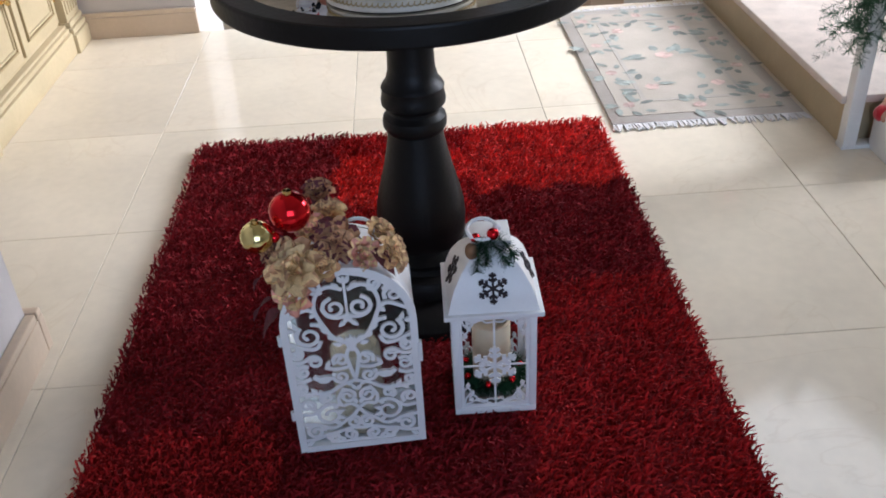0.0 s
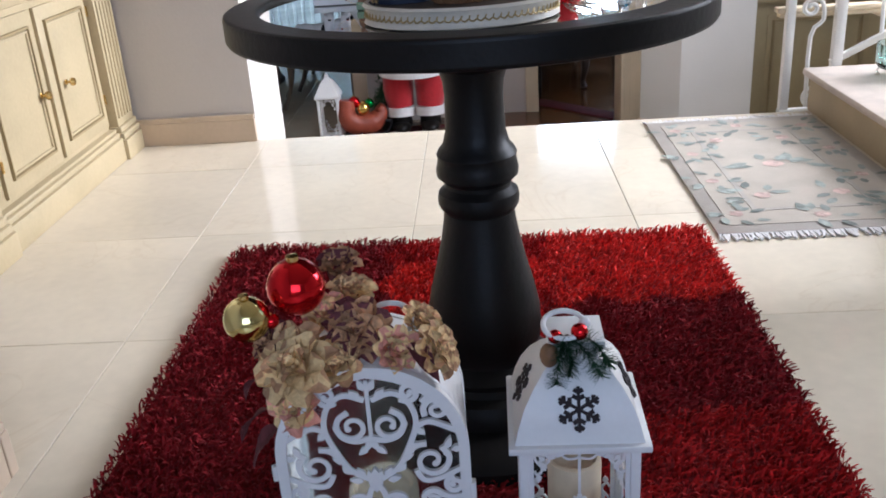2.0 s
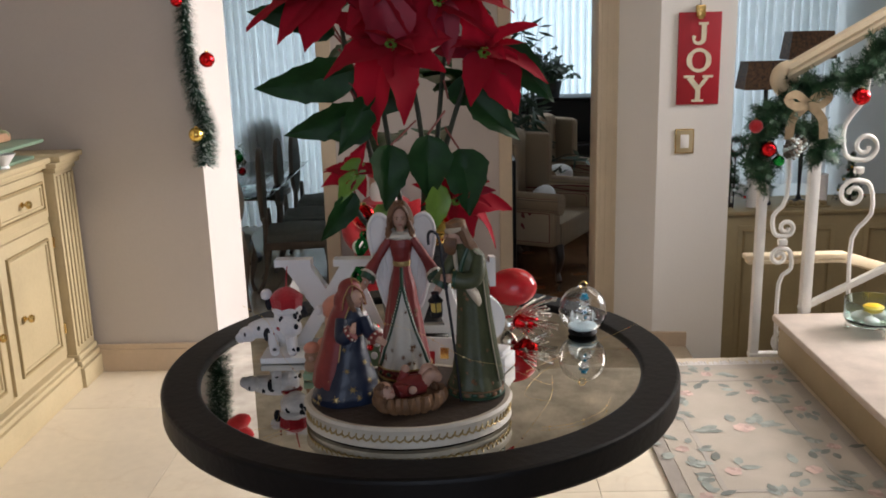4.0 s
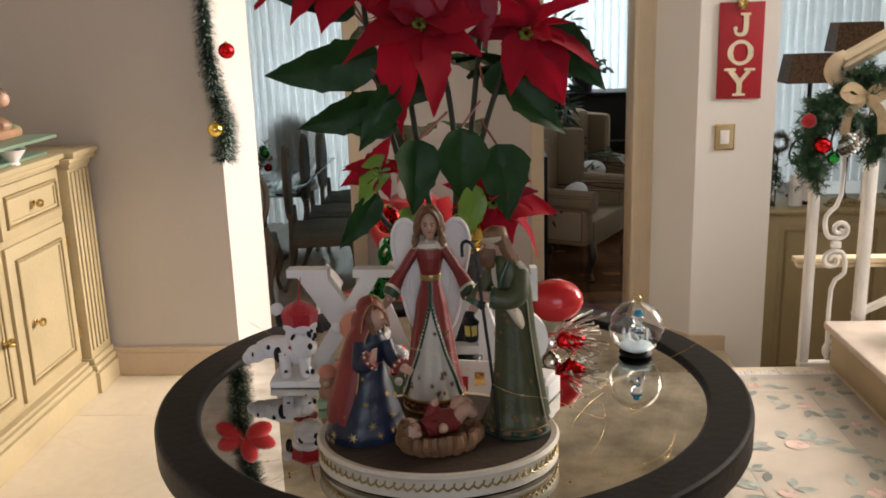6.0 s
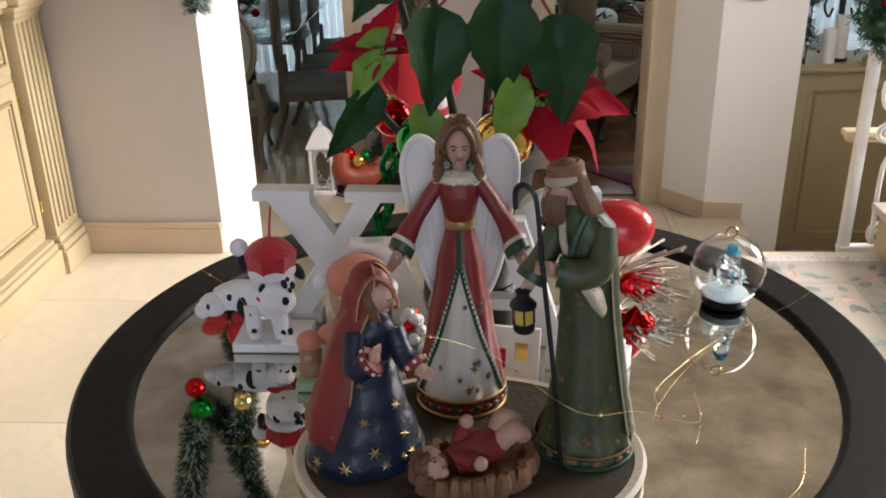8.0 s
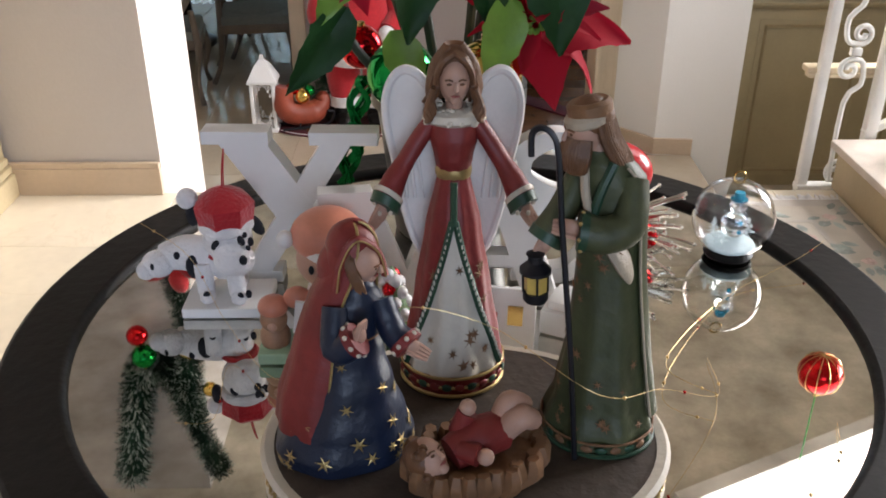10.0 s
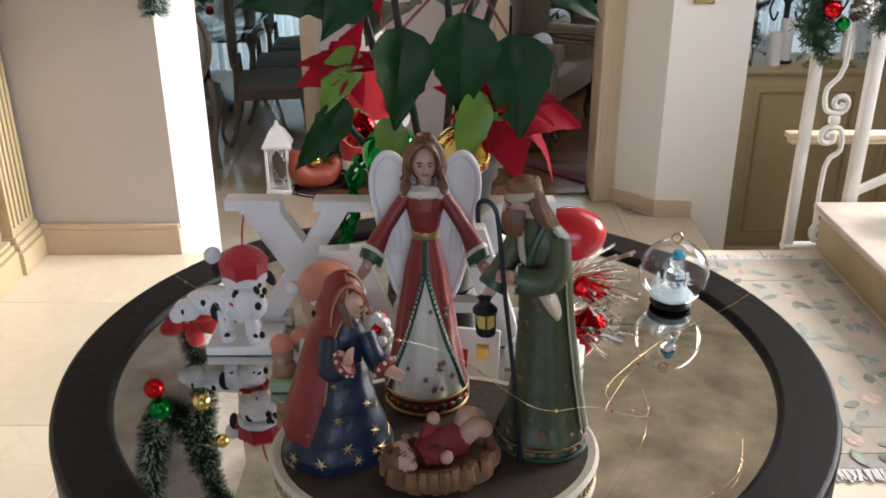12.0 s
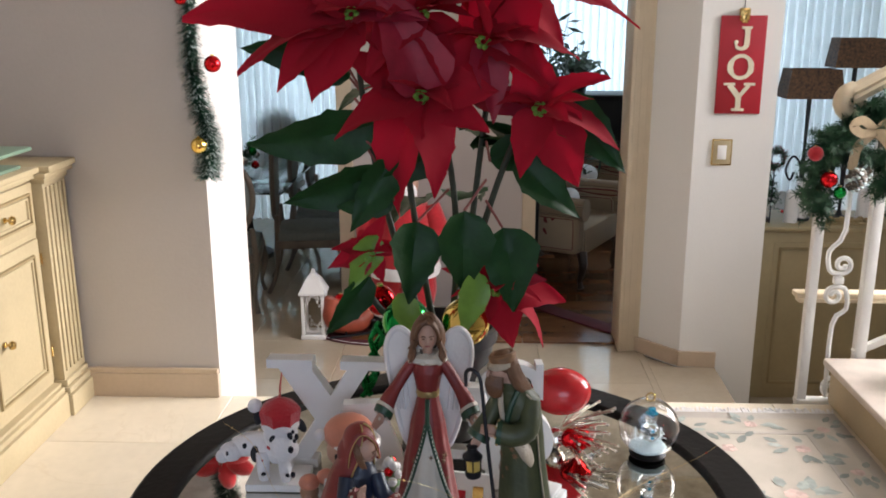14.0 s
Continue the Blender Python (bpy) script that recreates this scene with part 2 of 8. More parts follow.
def tube(pts, r, n=8, bm=None, mi=0, smooth=6, flat=1.0, up=None):
    """A round or flattened rod along the points; r: one radius or one at each point."""
    bm = bm or bmesh.new()
    rs = r if isinstance(r, (list, tuple)) else [r] * len(pts)
    line = curve_points(pts, smooth) if smooth else [Vector(p) for p in pts]
    radii = [rs[min(int(i / max(smooth, 1)), len(rs) - 1)] + (rs[min(int(i / max(smooth, 1)) + 1, len(rs) - 1)] - rs[min(int(i / max(smooth, 1)), len(rs) - 1)]) * ((i % max(smooth, 1)) / max(smooth, 1)) for i in range(len(line))]
    side = None
    rings = []
    for i, p in enumerate(line):
        d = (line[min(i + 1, len(line) - 1)] - line[max(i - 1, 0)])
        d = d.normalized() if d.length > 1e-9 else Vector((0, 0, 1))
        if up is not None:
            s = Vector(up)
        elif side is None:
            s = Vector((0, 0, 1)) if abs(d.z) < 0.9 else Vector((1, 0, 0))
        else:
            s = side
        s = s - d * s.dot(d)
        s = s.normalized() if s.length > 1e-6 else d.orthogonal().normalized()
        side = s
        q = d.cross(s)
        rings.append([bm.verts.new(p + radii[i] * (math.cos(a) * s * flat + math.sin(a) * q)) for a in (2 * math.pi * k / n for k in range(n))])
    for a, b in zip(rings, rings[1:]):
        for k in range(n):
            bm.faces.new((a[k], a[(k + 1) % n], b[(k + 1) % n], b[k])).material_index = mi
    bm.faces.new(rings[0][::-1]).material_index = mi
    bm.faces.new(rings[-1]).material_index = mi
    return bm


def ball(bm, c, r, mi=0, n=14, m=None, squash=(1, 1, 1)):
    t = Matrix.Translation(c) @ (m or Matrix()) @ Matrix.Diagonal((r * squash[0], r * squash[1], r * squash[2], 1))
    res = bmesh.ops.create_uvsphere(bm, u_segments=n, v_segments=max(6, n // 2 + 1), radius=1, matrix=t)
    for v in res["verts"]:
        for f in v.link_faces:
            f.material_index = mi
    return bm


def plate(outline, thick, bm=None, mi=0, m=None, bevel=0.0):
    """A flat board cut to an outline in x and z, its front at y = -thick / 2."""
    bm = bm or bmesh.new()
    front = [bm.verts.new((x, -thick / 2, z)) for x, z in outline]
    back = [bm.verts.new((x, thick / 2, z)) for x, z in outline]
    fs = [bm.faces.new(front), bm.faces.new(back[::-1])]
    k = len(front)
    for i in range(k):
        fs.append(bm.faces.new((front[i], back[i], back[(i + 1) % k], front[(i + 1) % k])))
    for f in fs:
        f.material_index = mi
    if m is not None:
        bmesh.ops.transform(bm, matrix=m, verts=front + back)
    return bm


def strip(path, width, thick, bm=None, mi=0, m=None, steps=5):
    """A flat cut-out band along a line in x and z; width: one or one at each point."""
    bm = bm or bmesh.new()
    ws = width if isinstance(width, (list, tuple)) else [width] * len(path)
    line = curve_points([(x, 0, z) for x, z in path], steps)
    made, rows = [], []
    for i, p in enumerate(line):
        d = (line[min(i + 1, len(line) - 1)] - line[max(i - 1, 0)]).normalized()
        q = Vector((-d.z, 0, d.x))
        j = min(i // steps, len(ws) - 1)
        w = ws[j] + (ws[min(j + 1, len(ws) - 1)] - ws[j]) * (i % steps) / steps
        row = [bm.verts.new(p + q * w / 2 * s + Vector((0, y, 0))) for s, y in ((-1, -thick / 2), (1, -thick / 2), (1, thick / 2), (-1, thick / 2))]
        made += row
        rows.append(row)
    for a, b in zip(rows, rows[1:]):
        for k in range(4):
            bm.faces.new((a[k], a[(k + 1) % 4], b[(k + 1) % 4], b[k])).material_index = mi
    bm.faces.new(rows[0]).material_index = mi
    bm.faces.new(rows[-1][::-1]).material_index = mi
    if m is not None:
        bmesh.ops.transform(bm, matrix=m, verts=made)
    return bm


def merged(name, verts, faces, mats, index=None):
    """One mesh out of many small pieces."""
    me = bpy.data.meshes.new(name)
    me.from_pydata(verts, [], faces)
    for m in mats if isinstance(mats, (list, tuple)) else [mats]:
        me.materials.append(m)
    if index is not None:
        me.polygons.foreach_set("material_index", index)
    me.update()
    return new(name, me)


def structure(name, bm, mat, label, smooth=False):
    return solo(name, bm, mat, label, name.split("_")[0], kind="structure", smooth=smooth)


# ---- the shell ----
EDGE, LOW, LOWER = 3.651, -0.789, -1.101
CEIL = 2.706
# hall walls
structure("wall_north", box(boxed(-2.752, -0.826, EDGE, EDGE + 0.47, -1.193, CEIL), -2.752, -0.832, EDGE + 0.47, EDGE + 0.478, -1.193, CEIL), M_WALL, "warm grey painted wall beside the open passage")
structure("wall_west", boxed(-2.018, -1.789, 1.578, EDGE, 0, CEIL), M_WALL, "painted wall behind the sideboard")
# A white corner in shade; the grey plaster puts that shade into its colour.
structure("wall_west_near", boxed(-2.018, -0.839, -2.752, 1.578, 0, CEIL), M_WALL, "white wall corner toned grey for shade, with stone skirting")
structure("wall_south", box(box(box(box(bmesh.new(), -2.018, -0.642, -2.523, -2.339, 0, CEIL), 1.743, 3.853, -2.523, -2.339, 0, CEIL), -0.642, 1.743, -2.523, -2.339, 2.495, CEIL), -0.642, 1.743, -2.523, -2.339, 0, 0.688), M_WALL_WHITE, "white wall with the entrance window")
structure("wall_east", box(box(box(box(bmesh.new(), 3.67, 3.85, -2.34, 2.2, 0, CEIL), 3.67, 3.85, 5.0, 11, -1.193, CEIL), 3.67, 3.85, 2.2, 5.0, -1.193, 1.0), 3.67, 3.85, 2.2, 5.0, 2.68, CEIL + 0.1), M_WALL_WHITE, "white wall with the tall stair window")
structure("ceiling", box(box(boxed(-2.936, 3.853, -2.523, 5.437, CEIL, CEIL + 0.11), -2.936, 3.853, 5.437, 11.193, 2.202, 2.311), -2.936, 3.853, 5.327, 5.437, 2.202, CEIL), M_CEIL, "cream plaster ceiling with a dropped beam over the passage")


SKY = pose(1.88, 3.28, CEIL, 0, 0, 25.5)
sky_trim = bmesh.new()
for x0, x1, y0, y1 in ((-0.81, -0.75, -0.66, 0.66), (0.75, 0.81, -0.66, 0.66), (-0.75, 0.75, -0.66, -0.6), (-0.75, 0.75, 0.6, 0.66)):
    box(sky_trim, x0, x1, y0, y1, -0.075, 0, m=SKY)
structure("trim_skylight", sky_trim, M_WALL_WHITE, "white frame of the skylight over the stairs")


def skirting(name, x0, x1, y0, y1, z=0.0, h=0.105):
    structure(name, box(box(bmesh.new(), x0, x1, y0, y1, z, z + h - 0.018, 0.003), x0 + 0.002, x1 - 0.002, y0 + 0.002, y1 - 0.002, z + h - 0.018, z + h, 0.003), M_BASE, "polished beige stone skirting board")


skirting("baseboard_north", -1.789, -0.826, EDGE - 0.02, EDGE)
skirting("baseboard_west_near", -0.839, -0.812, -2.294, 1.575)
skirting("baseboard_west_return", -1.789, -0.812, 1.578, 1.604)

# lower passage, reached by stairs
structure("floor_support", box(boxed(-2.018, 3.853, -2.523, EDGE, -0.147, -0.02), -2.018, 3.853, EDGE - 0.128, EDGE, -1.193, -0.147), M_GROUT, "mortar bed under the marble floor")
for i in range(4):
    y0 = EDGE + 0.257 * i
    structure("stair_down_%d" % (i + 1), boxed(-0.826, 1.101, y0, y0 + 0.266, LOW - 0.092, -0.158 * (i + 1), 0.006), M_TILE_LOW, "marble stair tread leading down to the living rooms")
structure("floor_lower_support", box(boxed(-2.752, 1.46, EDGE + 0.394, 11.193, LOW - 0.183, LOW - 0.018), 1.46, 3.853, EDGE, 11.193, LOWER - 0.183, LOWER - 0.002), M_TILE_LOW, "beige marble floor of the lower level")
PIER0, PIER1, PIERY, DOORY = -0.86, 0.43, 6.75, 6.239
structure("wall_pier", boxed(PIER0, PIER1, PIERY, PIERY + 0.275, LOW, 2.202), M_WALL, "cream wall pier between dining and living room")
structure("trim_pier", box(boxed(PIER0 - 0.018, PIER0 + 0.083, PIERY - 0.018, PIERY + 0.294, LOW, 2.202, 0.006), PIER1 - 0.073, PIER1 + 0.018, PIERY - 0.018, PIERY + 0.294, LOW, 2.202, 0.006), M_CASING, "cream moulded door casing")
trim = bmesh.new()
for k, (w, d) in enumerate(((0.13, 0.02), (0.1, 0.032), (0.06, 0.042), (0.025, 0.05))):
    box(trim, 0.942 + 0.003 * (3 - k), 0.942 + w, DOORY - 0.064 - d, DOORY + 0.183, LOW, 2.202, 0.004)
structure("trim_door", trim, M_CASING, "cream moulded door casing with ribs", True)
bev = bmesh.new()
base = [(1.03, DOORY - 0.037), (1.275, 5.93), (1.705, 5.893), (1.705, DOORY + 0.183), (1.03, DOORY + 0.183)]


def prism(bm, pts, z0, z1):
    lo = [bm.verts.new((x, y, z0)) for x, y in pts]
    hi = [bm.verts.new((x, y, z1)) for x, y in pts]
    bm.faces.new(lo[::-1])
    bm.faces.new(hi)
    k = len(pts)
    for i in range(k):
        bm.faces.new((lo[i], lo[(i + 1) % k], hi[(i + 1) % k], hi[i]))
    return bm


structure("wall_bevelled", prism(bev, base, LOWER, 2.202), M_WALL_WHITE, "white plaster wall with a bevelled corner")
structure("baseboard_bevel", prism(prism(bmesh.new(), [(1.022, DOORY - 0.057), (1.269, 5.911), (1.275, 5.93), (1.03, DOORY - 0.037)], LOW, LOW + 0.092), [(1.269, 5.911), (1.485, 5.892), (1.485, 5.912), (1.275, 5.93)], LOW, LOW + 0.092), M_BASE, "beige stone skirting along the bevelled wall")
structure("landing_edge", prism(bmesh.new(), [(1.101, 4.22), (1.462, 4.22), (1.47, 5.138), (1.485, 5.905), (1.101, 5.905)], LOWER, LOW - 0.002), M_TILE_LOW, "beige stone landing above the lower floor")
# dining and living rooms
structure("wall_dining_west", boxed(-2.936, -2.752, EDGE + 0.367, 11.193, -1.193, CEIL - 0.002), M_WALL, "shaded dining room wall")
structure("wall_between_rooms", boxed(-0.275, -0.11, PIERY + 0.275, 11, LOW, 2.202), M_WALL, "cream wall between the two rooms")
structure("wall_far_north", box(box(box(bmesh.new(), -2.936, 3.853, 10.917, 11.101, -1.193, -0.55), -2.936, 3.853, 10.917, 11.101, 1.835, 2.294), -0.459, 0.275, 10.917, 11.101, -0.55, 1.835), M_WALL, "far wall with wide curtained windows")
structure("backdrop", boxed(-3.119, 4.037, 11.56, 11.606, -1.193, 2.385), M_WINDOW_GLOW, "pale daylight outside the curtained windows")


def curtain(name, x0, x1, y, z0, z1):
    bm = bmesh.new()
    n = int((x1 - x0) / 0.012)
    rnd = random.Random(len(name) + int(x0 * 10))
    cols = []
    ph = 0
    for i in range(n + 1):
        ph += 0.75 + 0.35 * rnd.random()
        cols.append([bm.verts.new((x0 + (x1 - x0) * i / n, y + 0.035 * math.sin(ph) + 0.004 * k, z)) for k, z in enumerate((z0, (z0 + z1) / 2, z1))])
    for a, b in zip(cols, cols[1:]):
        for k in range(2):
            bm.faces.new((a[k], b[k], b[k + 1], a[k + 1]))
    return solo(name, bm, M_CURTAIN, "sheer white pleated curtain glowing with daylight", "curtain", group="sheer curtains")


curtain("curtain", -2.752, -0.459, 9.725, LOW, 2.156)
curtain("curtain", 0.275, 2.06, 10.734, LOW, 2.156)
curtain("curtain", 2.064, 3.624, 9.174, LOWER + 0.734, 2.156)
rnd = random.Random(4)


# ---- the pedestal table ----
TX, TY, TZ, TR, TI = 0.025, 1.724, 0.758, 0.37, 0.316
TM = TZ - 0.007
table = thing("pedestal_table", "round black turned pedestal table with inset mirror top", "table", (TX, TY, 0.0))
part("table_rim", lathe([(TI, TZ - 0.03), (TI + 0.004, TZ - 0.03), (TR - 0.03, TZ - 0.043), (TR - 0.01, TZ - 0.042), (TR - 0.003, TZ - 0.04), (TR, TZ - 0.035), (TR, TZ - 0.0345), (TR, TZ - 0.0065), (TR, TZ - 0.006), (TR - 0.0015, TZ - 0.002), (TR - 0.005, TZ), (TR - 0.0056, TZ), (TI + 0.006, TZ), (TI + 0.0055, TZ), (TI + 0.002, TZ - 0.002), (TI, TZ - 0.006), (TI, TZ - 0.03)], 96, closed=False), M_BLACK, table, "black lacquered wooden rim")
part("apron", lathe([(0.09, TZ - 0.095), (0.14, TZ - 0.07), (0.26, TZ - 0.055), (TI + 0.02, TZ - 0.043), (TI + 0.02, TZ - 0.032)], 64), M_BLACK, table)
mirror = material("aged_mirror", (0.62, 0.59, 0.52), 0.015, 1.0, 17, 0.4, fine=45, other=(0.9, 0.88, 0.81))
part("mirror_top", lathe([(TI + 0.001, TZ - 0.031), (TI + 0.001, TM)], 96), mirror, table, "inset aged mirror top")
part("pedestal", lathe([(0.15, 0.06), (0.15, 0.085), (0.14, 0.1), (0.118, 0.105), (0.11, 0.115), (0.116, 0.128), (0.104, 0.14), (0.094, 0.146), (0.092, 0.155), (0.097, 0.175), (0.099, 0.2), (0.097, 0.23), (0.09, 0.265), (0.078, 0.31), (0.067, 0.355), (0.061, 0.39), (0.059, 0.408), (0.063, 0.413), (0.067, 0.42), (0.068, 0.43), (0.066, 0.441), (0.059, 0.447), (0.055, 0.451), (0.055, 0.458), (0.06, 0.463), (0.067, 0.47), (0.068, 0.48), (0.066, 0.489), (0.064, 0.499), (0.066, 0.506), (0.062, 0.514), (0.055, 0.521), (0.049, 0.545), (0.047, 0.6), (0.049, 0.625), (0.055, 0.645), (0.09, TZ - 0.09)], 56), M_BLACK, table, "black turned baluster pedestal")
part("foot_plate", lathe([(0.225, 0.004), (0.232, 0.012), (0.232, 0.036), (0.222, 0.046), (0.19, 0.052), (0.15, 0.062)], 64), M_BLACK, table)


# ---- floors of separate tiles ----
def tiles(name, x0, x1, y0, y1, z, pitch, offset, mat, label, thick=0.02, gap=0.0012):
    ob = thing(name, label, "floor", kind="structure")
    shared = {}
    i0, i1 = math.floor((x0 - offset[0]) / pitch), math.ceil((x1 - offset[0]) / pitch)
    j0, j1 = math.floor((y0 - offset[1]) / pitch), math.ceil((y1 - offset[1]) / pitch)
    for i in range(i0, i1):
        for j in range(j0, j1):
            a0, a1 = max(x0, offset[0] + i * pitch), min(x1, offset[0] + (i + 1) * pitch)
            b0, b1 = max(y0, offset[1] + j * pitch), min(y1, offset[1] + (j + 1) * pitch)
            w, d = a1 - a0 - gap, b1 - b0 - gap
            if w < 0.01 or d < 0.01:
                continue
            key = (round(w, 3), round(d, 3))
            if key not in shared:
                bm = boxed(-w / 2, w / 2, -d / 2, d / 2, -thick, 0)
                top = [e for e in bm.edges if all(v.co.z > -0.001 for v in e.verts)]
                bmesh.ops.bevel(bm, geom=top, offset=0.0012, segments=1, affect="EDGES")
                me = bpy.data.meshes.new("tile")
                bm.to_mesh(me)
                bm.free()
                me.materials.append(mat)
                shared[key] = me
            t = new("tile", shared[key])
            t.parent = ob
            t.location = ((a0 + a1) / 2, (b0 + b1) / 2, z)
    return ob


tiles("floor", -1.8, 3.6, -2.3, EDGE, 0.0, 0.615, (-0.785, 2.68), M_TILE, "polished cream marble floor tiles with fine joints")
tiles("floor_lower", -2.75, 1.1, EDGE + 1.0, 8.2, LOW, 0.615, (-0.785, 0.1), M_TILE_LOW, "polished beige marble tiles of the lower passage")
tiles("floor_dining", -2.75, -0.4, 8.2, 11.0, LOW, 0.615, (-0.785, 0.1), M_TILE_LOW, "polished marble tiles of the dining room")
planks = thing("floor_living", "dark polished parquet floor of the living room", "floor", kind="structure")
plank_bm = boxed(-0.55, 0.55, -0.045, 0.045, 0, 0.014)
plank_me = bpy.data.meshes.new("plank")
plank_bm.to_mesh(plank_me)
plank_bm.free()
plank_me.materials.append(M_WOOD_FLOOR)
for j in range(44):
    for i in range(4):
        p = new("plank", plank_me)
        p.parent = planks
        p.location = (-0.2 + 1.104 * i + 0.37 * (j % 3), 6.3 + 0.0915 * j, LOW + 0.002)


# ---- rugs ----
def shag_rug(x0, x1, y0, y1):
    """A long-pile rug in blocks of three reds: a woven backing and tens of thousands of soft tufts."""
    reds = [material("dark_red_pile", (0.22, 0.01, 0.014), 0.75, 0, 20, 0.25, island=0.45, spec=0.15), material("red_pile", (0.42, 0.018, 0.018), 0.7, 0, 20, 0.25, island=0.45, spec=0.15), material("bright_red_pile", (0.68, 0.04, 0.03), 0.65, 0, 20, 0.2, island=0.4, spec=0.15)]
    rug = thing("shag_rug", "deep red long-pile shag rug in tonal blocks", "rug", (0, 0, 0.004))
    part("backing", boxed(x0 + 0.01, x1 - 0.01, y0 + 0.01, y1 - 0.01, 0, 0.01), reds[0], rug)
    r = np.random.default_rng(7)
    step = 0.0062
    gx, gy = np.meshgrid(np.arange(x0, x1, step), np.arange(y0, y1, step))
    px = gx.ravel() + r.uniform(-0.005, 0.005, gx.size)
    py = gy.ravel() + r.uniform(-0.005, 0.005, gx.size)
    n = px.size
    wob = 0.012 * np.sin(py * 37) + 0.012 * np.sin(px * 41)
    bx, by = px + wob, py + wob
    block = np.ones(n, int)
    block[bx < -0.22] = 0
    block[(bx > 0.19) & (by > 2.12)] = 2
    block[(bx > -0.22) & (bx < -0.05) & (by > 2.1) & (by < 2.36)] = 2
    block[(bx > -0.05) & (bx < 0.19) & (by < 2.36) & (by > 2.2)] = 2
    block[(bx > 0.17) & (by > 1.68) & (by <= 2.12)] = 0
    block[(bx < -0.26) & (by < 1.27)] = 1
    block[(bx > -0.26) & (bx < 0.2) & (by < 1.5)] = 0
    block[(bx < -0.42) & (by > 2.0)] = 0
    ang = r.uniform(0, 2 * np.pi, n)
    lean = r.uniform(0.002, 0.012, n) * (1 + 0.4 * (block == 0))
    dx, dy = np.cos(ang) * lean + 0.004, np.sin(ang) * lean - 0.004
    dx = np.clip(px + dx, x0 - 0.004, x1 + 0.004) - px
    dy = np.clip(py + dy, y0 - 0.004, y1 + 0.004) - py
    h = r.uniform(0.013, 0.023, n) + 0.004 * np.sin(px * 23 + 2 * np.sin(py * 17)) * np.sin(py * 29)
    w = r.uniform(0.0014, 0.0024, n)
    wa = r.uniform(0, np.pi, n)
    ox, oy = np.cos(wa) * w, np.sin(wa) * w
    V = np.empty((n, 6, 3))
    z = np.zeros(n)
    V[:, 0] = np.stack([px - ox, py - oy, z + 0.008], 1)
    V[:, 1] = np.stack([px + ox, py + oy, z + 0.008], 1)
    V[:, 2] = np.stack([px + ox * 1.2 + dx * 0.45, py + oy * 1.2 + dy * 0.45, 0.006 + h * 0.72], 1)
    V[:, 3] = np.stack([px - ox * 1.2 + dx * 0.45, py - oy * 1.2 + dy * 0.45, 0.006 + h * 0.72], 1)
    V[:, 4] = np.stack([px + dx * 1.25 + ox * 0.75, py + dy * 1.25 + oy * 0.75, 0.006 + h], 1)
    V[:, 5] = np.stack([px + dx * 1.25 - ox * 0.75, py + dy * 1.25 - oy * 0.75, 0.006 + h * 0.97], 1)
    idx = np.arange(n) * 6
    faces = np.concatenate([np.stack([idx, idx + 1, idx + 2], 1), np.stack([idx, idx + 2, idx + 3], 1), np.stack([idx + 3, idx + 2, idx + 4], 1), np.stack([idx + 3, idx + 4, idx + 5], 1)])
    me = bpy.data.meshes.new("pile")
    me.vertices.add(n * 6)
    me.vertices.foreach_set("co", V.ravel())
    me.loops.add(faces.size)
    me.loops.foreach_set("vertex_index", faces.ravel().astype(np.int32))
    me.polygons.add(len(faces))
    me.polygons.foreach_set("loop_start", np.arange(0, faces.size, 3, dtype=np.int32))
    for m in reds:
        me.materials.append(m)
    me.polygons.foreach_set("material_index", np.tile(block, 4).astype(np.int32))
    me.update(calc_edges=True)
    pile = new("pile", me)
    pile.parent = rug
    tagged(pile, "", "", "", "stuff")


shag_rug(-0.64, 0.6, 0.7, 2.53)


